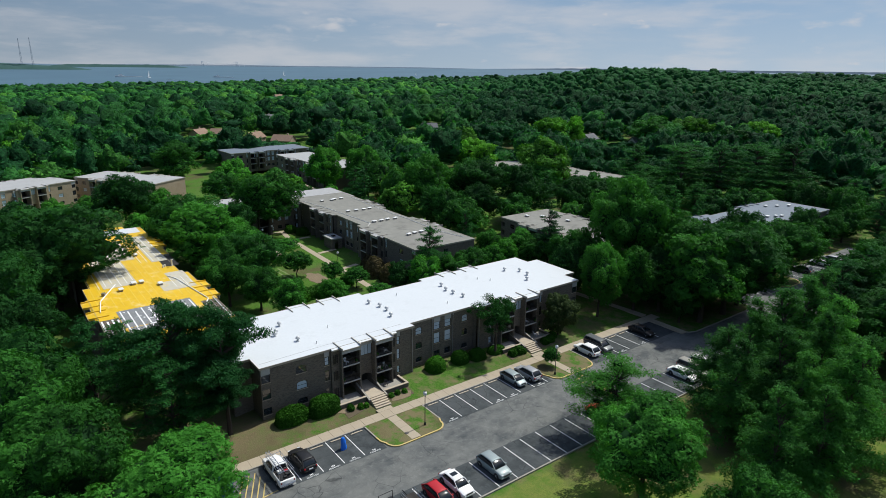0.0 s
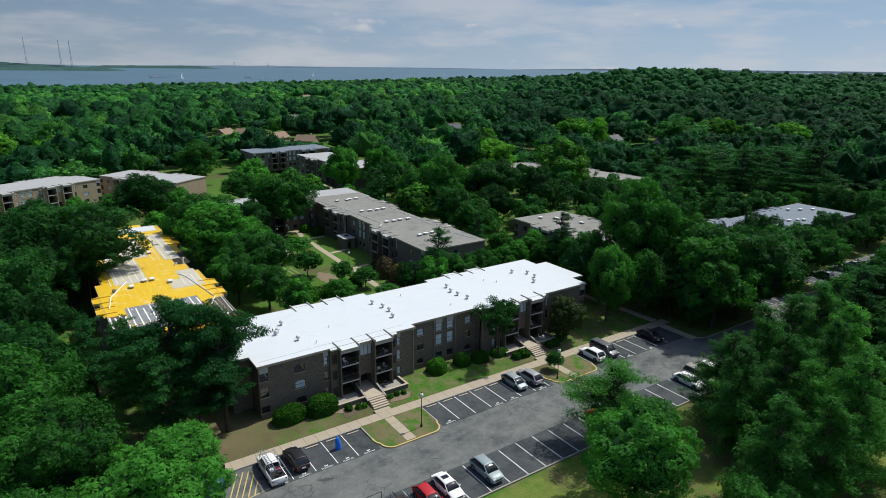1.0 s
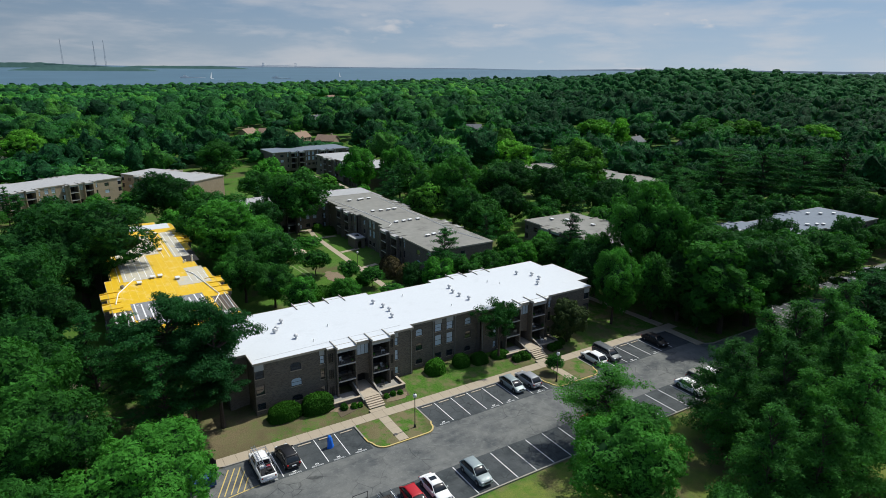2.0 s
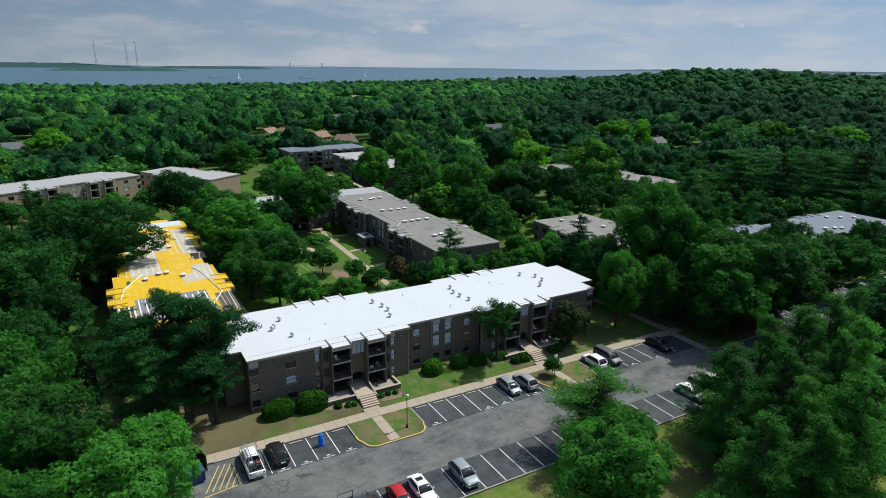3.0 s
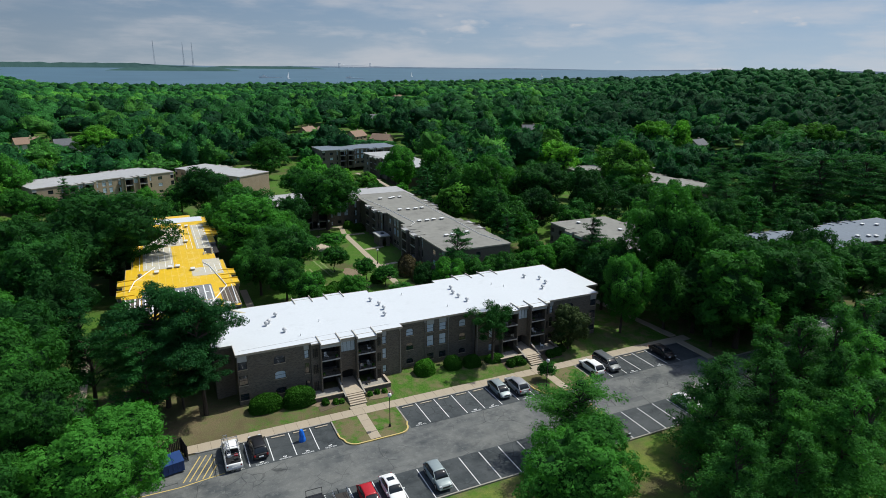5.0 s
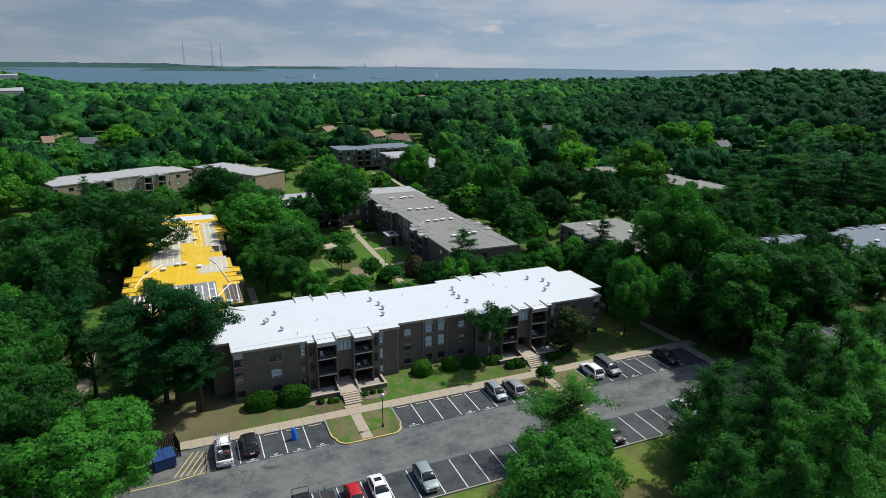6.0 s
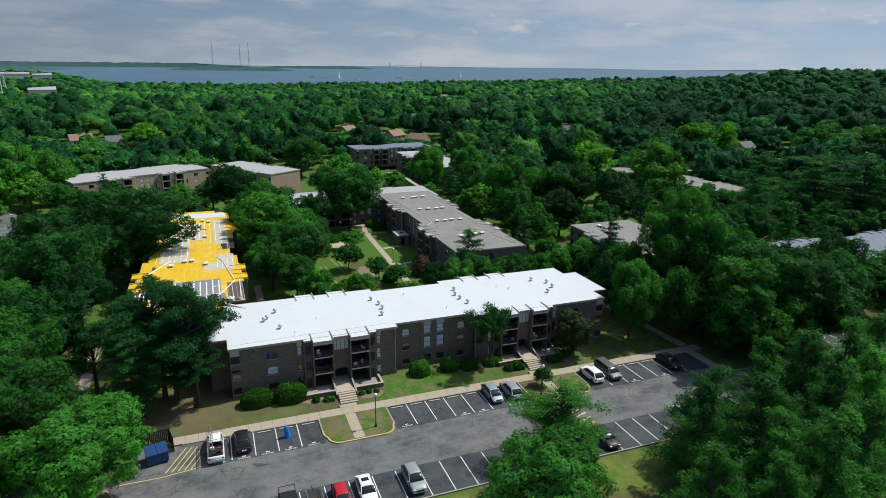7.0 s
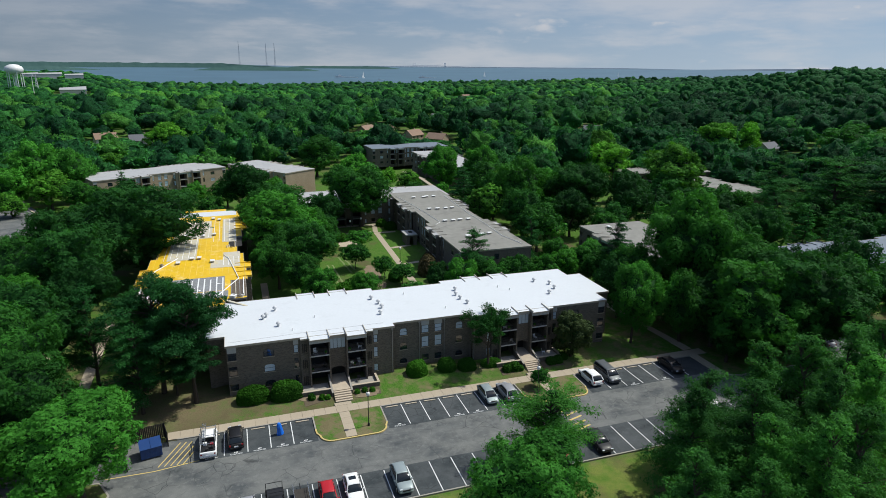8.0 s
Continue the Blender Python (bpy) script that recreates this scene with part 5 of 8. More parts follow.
def pine_lobes(rng, R, z0, z1, tiers, cone=0.8, plump=1.0):
    """Flat sprays along tiers of level boughs that reach out unevenly."""
    out = []
    for t in range(tiers):
        f = t / (tiers - 1)
        z = z0 + (z1 - z0) * f
        reach = R * (1.05 - cone * f ** 1.25)
        for i in range(int(rng.integers(4, 7)) if f < 0.8 else 4):
            a = rng.uniform(0, 2 * math.pi)
            long = reach * rng.uniform(0.6, 1.15)
            droop = rng.uniform(-0.5, 0.7)
            for k in (0.35, 0.65, 0.92):
                w = (0.34 + 0.17 * reach) * rng.uniform(0.75, 1.15) * (1.1 - 0.35 * k)
                out.append((k * long * math.cos(a) + rng.normal(0, 0.15), k * long * math.sin(a) + rng.normal(0, 0.15), z + droop * k + rng.uniform(-0.15, 0.25), w, w, (0.15 + 0.11 * w) * plump))
    out.append((0, 0, z1 + 0.2, 0.6 + 0.8 * (cone < 0.5), 0.6 + 0.8 * (cone < 0.5), 1.1))
    return out


def trunk_mesh(rng, lobes, z_fork, z_top, r, limbs):
    bm = bmesh.new()
    bend = [Vector((0, 0, -0.5))]
    for i in range(1, 6):
        bend.append(Vector((rng.normal(0, 0.09) * i, rng.normal(0, 0.09) * i, z_top * i / 5)))
    for i in range(5):
        tube(bm, bend[i], bend[i + 1], r * (1.25 if i == 0 else 1.05 - 0.18 * i), r * (1.05 - 0.18 * (i + 1)), 8, caps=False)
    ids = rng.choice(len(lobes), min(limbs, len(lobes)), replace=False)
    for i in ids:
        c = Vector(lobes[i][:3])
        f = min(max((c.z - 1.5) / z_top, z_fork / z_top), 0.92)
        s = bend[0].lerp(bend[-1], f)
        j = min(int(f * 5), 4)
        s = bend[j].lerp(bend[j + 1], f * 5 - j)
        m = s.lerp(c, 0.55) + Vector((0, 0, 0.3))
        tube(bm, s, m, r * 0.34, r * 0.2, 6, caps=False)
        tube(bm, m, c, r * 0.2, r * 0.06, 5, caps=False)
    return mesh_of("trunk", bm, M["bark"], True)


def tree_kind(seed, kind, R, z0, z1, n, size, leaf, r, limbs=9, lobes=20, cone=0.8, plump=1.0):
    """Meshes of one kind of tree: trunk with limbs, and crown."""
    rng = np.random.default_rng(seed)
    if kind == "pine":
        lb = pine_lobes(rng, R, z0, z1, lobes, cone, plump)
        C, N = lobe_points(rng, lb, n, 0.5)
        N = N * np.array((0.6, 0.6, 1.0)) + np.array((0, 0, 0.35))
        V, Q = flakes(rng, C, N, size, 0.42, 0.5)
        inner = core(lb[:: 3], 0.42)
        ends = lb
    else:
        form, swelling = crown_form(rng, R, z0, z1, lobes)
        D = rng.normal(0, 1, (3 * n, 3))
        D[:, 2] += 0.22
        D /= np.linalg.norm(D, axis=1)[:, None]
        D = D[rng.uniform(0, 1, len(D)) < np.clip(swelling(D) * 1.9 - 0.12, 0.02, 1)][:n]  # leaves on the swellings, few in the clefts
        n = len(D)
        P, N = form_normals(form, D)
        c = np.array((0, 0, (z0 + z1) / 2))
        depth = np.where(rng.uniform(0, 1, n) < 0.85, rng.uniform(0.92, 1.03, n), rng.uniform(1.0, 1.09, n))[:, None]
        V, Q = flakes(rng, c + (P - c) * depth, N, size, 0.34, 0.9)
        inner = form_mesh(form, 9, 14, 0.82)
        ends = [tuple(p) for p in (c + (P[:60] - c) * 0.8)]
        if kind == "airy":  # open crown: leaves on separate masses, with no inner mass
            lb = []
            for p in P[: lobes]:
                q = c + (p - c) * rng.uniform(0.3, 1.0)
                lb.append((*q, *(rng.uniform(0.10, 0.22) * R * np.array((1, 1, 0.6)))))
            C, N = lobe_points(rng, lb, n, 0.5, 1.5)
            V, Q = flakes(rng, C, N, size, 0.55, 0.9)
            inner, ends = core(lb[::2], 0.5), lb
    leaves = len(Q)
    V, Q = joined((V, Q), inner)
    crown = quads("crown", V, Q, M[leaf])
    # darkened core shows in the clefts in place of shade
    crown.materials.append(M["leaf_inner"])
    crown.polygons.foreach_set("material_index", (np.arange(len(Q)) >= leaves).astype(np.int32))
    top = z1 if kind == "pine" else z0 + (z1 - z0) * 0.7
    return trunk_mesh(rng, ends, z0 if kind != "pine" else 2.0, top, r, limbs), crown


KINDS = {}
for i in range(3):
    KINDS["broad", i] = tree_kind(10 + i, "broad", 5.8, 2.2, 14.0, 7000, 0.25, "leaf", 0.32, lobes=34 + 4 * i)
for i in range(2):
    KINDS["light", i] = tree_kind(20 + i, "broad", 5.4, 2.0, 13.5, 7000, 0.24, "leaf_light", 0.28, lobes=36)
    KINDS["dark", i] = tree_kind(30 + i, "broad", 6.2, 2.2, 15.0, 7500, 0.26, "leaf_dark", 0.34, lobes=40)
    KINDS["near", i] = tree_kind(35 + i, "broad", 5.4, 1.6, 13.0, 17000, 0.155, "leaf_light", 0.26, limbs=14, lobes=46)
    KINDS["large", i] = tree_kind(38 + i, "broad", 5.6, 2.4, 15.0, 17000, 0.165, "leaf_light", 0.3, limbs=14, lobes=62)
    KINDS["fine", i] = tree_kind(70 + i, "broad", 5.6, 2.0, 13.5, 15000, 0.17, "leaf", 0.28, limbs=12, lobes=44)
    KINDS["bright", i] = tree_kind(90 + i, "broad", 5.8, 1.6, 13.6, 4800, 0.33, "leaf_mid_light", 0.3, limbs=6, lobes=34)
for i in range(3):
    KINDS["pine", i] = tree_kind(40 + i, "pine", 5.0, 4.4, 15.5, 14000, 0.18, "needle", 0.26, limbs=70, lobes=10, cone=0.72)
for i in range(2):
    KINDS["parasol_pine", i] = tree_kind(84 + i, "pine", 6.0, 8.6, 13.8, 25000, 0.2, "needle", 0.3, limbs=46, lobes=6, cone=0.3, plump=1.5)
    KINDS["umbrella_pine", i] = tree_kind(80 + i, "pine", 5.4, 4.0, 14.6, 17000, 0.18, "needle", 0.27, limbs=70, lobes=9, cone=0.36)
KINDS["bushy_pine", 0] = tree_kind(45, "pine", 5.4, 2.2, 14.5, 24000, 0.175, "needle_light", 0.2, limbs=60, lobes=12, plump=2.6)
KINDS["flat_pine", 0] = tree_kind(46, "pine", 5.2, 3.6, 11.2, 22000, 0.145, "needle_light", 0.24, limbs=50, lobes=7, cone=0.42, plump=1.5)
KINDS["copper", 0] = tree_kind(47, "broad", 3.2, 0.6, 8.0, 12000, 0.11, "leaf_copper", 0.16, limbs=16, lobes=34)
KINDS["airy", 0] = tree_kind(55, "airy", 5.4, 4.2, 14.0, 16000, 0.13, "leaf_dark", 0.26, limbs=40, lobes=60)
KINDS["small", 0] = tree_kind(50, "broad", 2.0, 1.0, 4.6, 2600, 0.13, "leaf_light", 0.07, limbs=8, lobes=22)
for i, (leaf, R, z1) in enumerate((("leaf_mid", 5.6, 13.0), ("leaf_mid_light", 5.6, 13.6), ("leaf_mid_dark", 6.0, 14.0), ("leaf_mid", 5.2, 12.6))):
    KINDS["round", i] = tree_kind(60 + i, "broad", R, 1.4, z1, 3000, 0.38, leaf, 0.3, limbs=4, lobes=30)
KINDS["round", 4] = tree_kind(64, "pine", 4.6, 2.0, 15.0, 2600, 0.4, "needle_clump", 0.26, limbs=6, lobes=11)
TREE_WORDS = {
    "broad": ("full-crowned green broadleaf tree", "broadleaf tree"), "light": ("bright green broadleaf tree", "broadleaf tree"),
    "dark": ("large dark green broadleaf tree", "broadleaf tree"), "pine": ("tall dark pine with layered boughs", "pine tree"),
    "near": ("bright green leafy tree", "broadleaf tree"), "bushy_pine": ("bushy green pine with soft boughs", "pine tree"),
    "flat_pine": ("green pine with broad flat layers of boughs", "pine tree"), "copper": ("dark copper-green leafy tree", "broadleaf tree"),
    "umbrella_pine": ("tall dark pine with a broad flat top", "pine tree"), "large": ("very large full-crowned green tree", "broadleaf tree"), "bright": ("large yellow-green broadleaf tree", "broadleaf tree"), "parasol_pine": ("tall bare-trunked pine with spreading top", "pine tree"), "fine": ("tall green leafy tree", "broadleaf tree"), "airy": ("open-crowned green tree with bare limbs", "broadleaf tree"), "small": ("small young ornamental tree on a lawn", "small tree"), "round": ("green tree in the wooded grounds", "tree")}
TREE_H = {"broad": 14.0, "light": 13.5, "dark": 15.0, "pine": 16.0, "near": 13.0, "large": 15.0, "bushy_pine": 15.0, "airy": 14.0, "parasol_pine": 14.6, "bright": 13.6, "umbrella_pine": 15.4, "fine": 13.5, "flat_pine": 11.6, "copper": 8.0, "small": 4.6, "round": 13.6}
tree_count = 0


def tree(kind, x, y, h, wide=1.0, where=""):
    """A tree h metres high; wide: its spread against its kind's."""
    global tree_count
    tree_count += 1
    n = sum(1 for k in KINDS if k[0] == kind)
    # past x 66 darker kinds stand in for a cloud's shadow
    pick = (2, 4, 2, 2, 0)[tree_count % 5] if kind == "round" and x > 66 else tree_count % n
    tm, cm = KINDS[kind, pick]
    s = h / TREE_H[kind]
    words, cat = TREE_WORDS[kind]
    t = thing("tree", pose(x, y, ground_z(x, y) - 0.05, 0, 0, (tree_count * 137.5) % 360) @ Matrix.Diagonal((s * wide, s * wide, s, 1)), (words + " " + where).strip(), cat, kind="")
    for nm, me in (("trunk", tm), ("crown", cm)):
        ob = new(nm, me)
        ob.parent = t
    return t


for k, x, y, h, w in (
        ("near", -37.4, -9.3, 12.9, 1.44), ("fine", -46.0, -1.0, 14.5, 1.15), ("fine", -48.0, 7.0, 16.5, 1.15), ("near", -47.5, -11.0, 13.0, 1.2), ("dark", -48.0, 15.5, 17.0, 1.1), ("broad", -55.0, 3.0, 15.0, 1.1), ("broad", -56.0, 14.0, 15.0, 1.1)):
    tree(k, x, y, h, w, "by the car park end")
# umbrella pines added to shade the ground; the 9.4 m parasol is a bough
for k, x, y, h, w in (("pine", -40.2, 16.4, 15.8, 1.05), ("parasol_pine", -31.3, 12.4, 17.0, 0.95), ("parasol_pine", -26.8, 8.2, 16.6, 0.84), ("parasol_pine", -26.8, 8.1, 9.4, 0.95), ("umbrella_pine", -33.4, 7.4, 12.4, 1.0), ("pine", -35.6, 24.0, 12.0, 1.25), ("umbrella_pine", -34.6, 17.6, 11.5, 1.05), ("umbrella_pine", -29.6, 18.4, 12.0, 1.0), ("pine", -29.4, 11.0, 9.0, 1.0)):
    tree(k, x, y, h, w, "beside the apartment building")
for k, x, y, h, w in (
        ("dark", -39.6, 63.0, 21.0, 1.42), ("dark", -49.0, 50.0, 17.0, 1.2), ("dark", -41.0, 75.0, 19.5, 1.42), ("dark", -53.0, 64.0, 17.0, 1.2), ("broad", -60.0, 56.0, 14.0, 1.2), ("broad", -56.0, 36.0, 13.0, 1.2), ("broad", -60.0, 24.0, 14.0, 1.2), ("dark", -45.0, 86.0, 16.0, 1.2), ("dark", -46.0, 40.0, 13.0, 1.0), ("broad", -53.0, 26.0, 11.0, 1.0)):
    tree(k, x, y, h, w, "by the yellow-roofed building")
for k, x, y, h, w in (
        ("broad", -11.0, 69.5, 16.5, 1.5), ("dark", -6.8, 55.5, 13.5, 1.25), ("fine", -12.6, 51.0, 12.0, 1.1), ("fine", -8.5, 45.5, 9.0, 1.2), ("broad", -7.5, 62.0, 13.5, 1.1), ("dark", -10.5, 82.0, 16.0, 1.35), ("light", 13.6, 97.0, 17.5, 1.35),
        ("light", -5.5, 39.0, 8.0, 1.25), ("broad", -11.5, 92.0, 13.5, 1.2), ("dark", 2.0, 90.0, 12.0, 1.1), ("broad", -3.0, 75.0, 12.0, 1.1), ("small", 8.8, 75.2, 5.2, 1.6), ("small", 9.6, 51.0, 5.4, 1.1), ("small", 5.2, 59.4, 6.4, 1.25), ("small", 12.4, 46.5, 4.8, 1.3), ("fine", 1.5, 79.0, 8.0, 1.2), ("fine", 3.0, 38.0, 6.4, 1.25), ("small", 12.5, 36.5, 4.0, 1.6)):
    tree(k, x, y, h, w, "in the courtyard")
for k, x, y, h, w in (
        ("pine", 25.2, 37.8, 13.2, 1.25), ("pine", 43.4, 48.6, 12.2, 0.95), ("light", 21.5, 34.2, 8.5, 1.05), ("dark", 18.0, 38.0, 7.0, 1.0), ("broad", 33.0, 34.0, 8.4, 1.2), ("light", 40.0, 36.0, 7.4, 1.15), ("broad", 46.5, 38.0, 7.2, 1.25), ("broad", 52.0, 34.0, 7.6, 1.25), ("pine", 55.6, 33.0, 13.6, 1.1), ("broad", 54.4, 41.2, 7.7, 1.4), ("broad", 28.0, 33.0, 8.0, 1.2), ("broad", 48.6, 46.0, 7.5, 1.3)):
    tree(k, x, y, h, w, "between two buildings")
for k, x, y, h, w in (
        ("near", 42.0, 6.8, 14.6, 0.78), ("large", 57.5, 13.2, 24.5, 0.98), ("broad", 61.0, 4.2, 18.0, 1.0), ("broad", 50.0, 19.0, 13.0, 1.0), ("dark", 66.0, 10.5, 15.0, 1.0), ("dark", 74.0, 5.0, 15.0, 1.1), ("dark", 79.6, 28.5, 14.0, 1.0), ("dark", 54.0, 27.0, 9.5, 1.1)):
    tree(k, x, y, h, w, "beyond the building end")
tree("airy", 15.4, 5.6, 11.2, 1.0, "in front of the brick facade")
tree("copper", 29.6, 5.2, 7.6, 1.1, "against the brick facade")
tree("small", 20.4, -1.9, 3.4, 1.0, "on a grass island")
tree("flat_pine", 12.0, -20.3, 10.8, 1.32, "beside the car park")
for k, x, y, h, w in (
        ("near", 4.8, -30.3, 12.3, 1.28), ("bushy_pine", 23.6, -29.4, 13.4, 1.1), ("bushy_pine", 28.5, -32.5, 14.8, 1.15), ("bushy_pine", 29.6, -24.8, 12.3, 1.2), ("bushy_pine", 36.6, -24.4, 14.4, 1.15), ("bushy_pine", 41.5, -26.5, 15.4, 1.15),
        ("bushy_pine", 37.0, -33.5, 15.0, 1.0), ("bushy_pine", 48.0, -26.5, 15.8, 1.15), ("bushy_pine", 54.5, -26.0, 15.8, 1.15), ("pine", 61.0, -26.0, 15.6, 1.3), ("bushy_pine", 17.0, -38.0, 13.0, 1.05), ("bushy_pine", 29.0, -40.0, 15.5, 1.1), ("bushy_pine", 26.0, -36.0, 13.5, 1.1), ("bushy_pine", 34.0, -39.5, 15.0, 1.1), ("bushy_pine", 44.0, -32.0, 15.0, 1.15), ("bushy_pine", 22.0, -40.5, 12.5, 1.1), ("near", 3.0, -43.0, 11.5, 1.0), ("near", -6.0, -44.0, 6.0, 1.2)):
    tree(k, x, y, h, w, "beside the car park")
# dark kinds chosen so that leaf colour carries the shade on this side
for k, x, y, h, w in (
        ("pine", 67.0, -24.0, 14.6, 1.3), ("dark", 74.0, -23.5, 14.6, 1.2), ("pine", 81.5, -22.5, 14.0, 1.3), ("dark", 89.0, -22.5, 14.2, 1.2), ("dark", 93.2, -2.9, 13.6, 1.45), ("dark", 84.3, 3.4, 16.0, 0.95), ("dark", 103.0, 4.4, 7.4, 1.4), ("dark", 112.0, 4.4, 6.4, 1.5), ("dark", 119.0, 4.4, 6.4, 1.5), ("dark", 97.0, -21.5, 14.6, 1.2), ("pine", 105.0, -21.5, 15.0, 1.3), ("dark", 113.0, -21.5, 15.0, 1.2), ("dark", 122.0, -20.5, 14.5, 1.2), ("dark", 122.0, 6.0, 11.0, 1.1)):
    tree(k, x, y, h, w, "shading the car park")
for i in range(12):
    tree(("dark", "pine")[i % 2], 58.0 + 6.6 * i, -33.5 - 1.6 * (i % 2), 13.5 + 1.0 * ((i * 5) % 3), 1.3, "over the car park edge")
# trees at (50.2, 4.8) and (54.6, 2.2) are added to shade the lawn
for k, x, y, h, w in (
        ("broad", 56.0, -5.6, 17.0, 1.3), ("dark", 63.5, -6.0, 18.0, 1.3), ("dark", 70.4, -5.0, 17.0, 1.25), ("dark", 148.0, 6.0, 14.0, 1.1), ("pine", 152.0, -1.0, 15.0, 1.2), ("dark", 140.0, 3.5, 9.5, 1.2), ("dark", 131.0, 4.0, 9.0, 1.2), ("pine", 158.0, 9.0, 15.0, 1.2), ("dark", 151.0, 16.0, 13.0, 1.2), ("dark", 158.0, 23.0, 13.0, 1.2), ("pine", 143.0, -3.5, 13.0, 1.1), ("dark", 50.5, 13.5, 11.0, 1.1), ("dark", 54.6, 2.2, 13.0, 1.1), ("broad", 50.2, 4.8, 12.5, 0.95), ("dark", 52.6, -3.6, 9.4, 1.15), ("dark", 52.0, 23.0, 10.5, 1.1), ("dark", 70.0, 8.5, 14.0, 1.1), ("dark", 76.8, 12.5, 13.0, 0.8),
        ("dark", 88.0, 35.5, 13.0, 1.1), ("dark", 82.5, 40.0, 13.0, 1.1), ("dark", 97.0, 36.0, 14.0, 1.1), ("dark", 46.0, 17.0, 12.0, 0.95), ("dark", 58.5, 9.5, 9.0, 1.2), ("dark", 66.0, 4.8, 9.5, 1.2)):
    tree(k, x, y, h, w, "in dense planting")

for k, x, y, h, w in (
        ("dark", -16.2, 121.8, 16.2, 1.35), ("light", -22.7, 136.0, 8.8, 1.6), ("dark", -35.5, 128.0, 8.2, 1.7), ("broad", -9.0, 118.5, 11.8, 1.45), ("light", 15.5, 142.0, 11.6, 1.45), ("light", 21.5, 150.4, 14.7, 1.15),
        ("broad", 14.3, 198.0, 18.0, 1.4), ("pine", -52.0, 148.5, 9.2, 1.3), ("light", -67.0, 145.0, 10.0, 1.3), ("light", -59.0, 139.0, 8.6, 1.4), ("dark", -46.0, 136.0, 8.0, 1.5), ("light", -32.0, 143.0, 7.8, 1.4), ("broad", 53.0, 143.0, 17.5, 1.06), ("light", 57.5, 149.6, 8.5, 1.0), ("broad", 67.0, 140.0, 18.0, 0.95), ("pine", 60.6, 124.9, 13.0, 1.6), ("pine", 52.0, 118.0, 13.0, 1.3),
        ("broad", 57.1, 83.8, 20.5, 1.02), ("dark", 53.7, 94.5, 15.0, 1.0), ("dark", 52.5, 71.0, 14.0, 1.1), ("dark", 77.3, 83.7, 18.0, 1.25), ("dark", 85.8, 71.9, 16.7, 1.05), ("dark", 66.0, 70.0, 13.0, 1.2), ("broad", 70.0, 96.0, 15.5, 1.3), ("dark", 94.0, 61.0, 14.0, 1.2)):
    tree(k, x, y, h, w, "between the apartment buildings")
for k, x, y, h, w in (
        ("bright", 132.7, 160.3, 21.5, 1.2), ("bright", 121.8, 141.5, 18.0, 1.4), ("bright", 124.0, 100.0, 21.0, 1.3), ("bright", 227.5, 199.3, 20.5, 1.4), ("bright", 248.8, 198.6, 20.0, 1.0), ("bright", 308.0, 157.0, 20.5, 1.7), ("round", 284.7, 167.0, 21.0, 1.7), ("bright", 322.3, 121.4, 20.0, 1.6), ("round", 282.8, 116.9, 18.0, 1.6),
        ("round", -6.7, 228.7, 11.3, 2.2), ("bright", -28.9, 252.9, 19.0, 1.3), ("round", -40.5, 247.0, 11.6, 1.9), ("bright", -54.9, 301.7, 17.5, 1.6), ("bright", -68.4, 215.4, 12.0, 1.8), ("round", -56.4, 219.5, 10.4, 2.2), ("bright", 20.0, 122.0, 13.0, 1.2), ("light", -84.9, 174.0, 21.0, 1.15), ("light", -72.5, 164.0, 18.5, 1.0), ("pine", -55.0, 150.5, 11.5, 0.9)):
    tree(k, x, y, h, w, "in the woods")
for k, x, y, h, w in (
        ("pine", 138.6, 72.0, 20.0, 1.55), ("umbrella_pine", 146.1, 58.4, 21.0, 1.6), ("pine", 153.0, 48.4, 21.0, 1.6), ("umbrella_pine", 162.4, 40.8, 22.0, 1.5), ("pine", 170.0, 32.8, 23.0, 1.5), ("umbrella_pine", 160.0, 66.0, 20.0, 1.6), ("pine", 172.0, 54.0, 20.0, 1.6), ("pine", 182.0, 42.0, 21.0, 1.6), ("umbrella_pine", 128.0, 62.0, 15.0, 1.5), ("pine", 118.0, 52.0, 12.0, 1.6), ("pine", 133.0, 44.0, 11.0, 1.6), ("dark", 106.0, 58.0, 12.0, 1.4)):
    tree(k, x, y, h, w, "in a dense stand")

# grounds further off: kept clear of buildings, lawns, paths, the street and camera sight lines
CLEAR = [(-64, -22, 140, 7), (-30, 5, 46, 30), (-17, 24, 24, 100), (-42, 20, -15, 97), (17, 34, 44, 108), (-6, 96, 44, 117), (44, 160, 78, 206), (-24, 138, 14, 188), (44, 138, 58, 206), (44, 199, 92, 220),
         (60, 152, 78, 202), (79, 7, 145, 27), (-78, 50, -62, 112), (57, 16, 77, 55), (130, 80, 150, 122)]
SLANT = [(-64.0, 151.9, 25.5, 45.5, 17, 2), (8.7, 160.0, 125, 34, 13.8, 2), (121, 125, -8, 36, 12, 1), (-76, 112, 62, 70, 13, 5), (55.9, 147.9, 71, 62, 52, 1), (-58, 117, 21, 46, 44, 2), (0, 116, 48, 16, 36, 2)]


def open_place(x, y, r):
    for x0, y0, x1, y1 in CLEAR:
        if x0 - r * 0.5 < x < x1 + r * 0.5 and y0 - r * 0.5 < y < y1 + r * 0.5:
            return False
    for ox, oy, a, ln, dp, mg in SLANT:
        c, s = math.cos(radians(a)), math.sin(radians(a))
        u, v = (x - ox) * c + (y - oy) * s, -(x - ox) * s + (y - oy) * c
        if -mg < u < ln + mg and -mg < v < dp + mg:
            return False
    return True


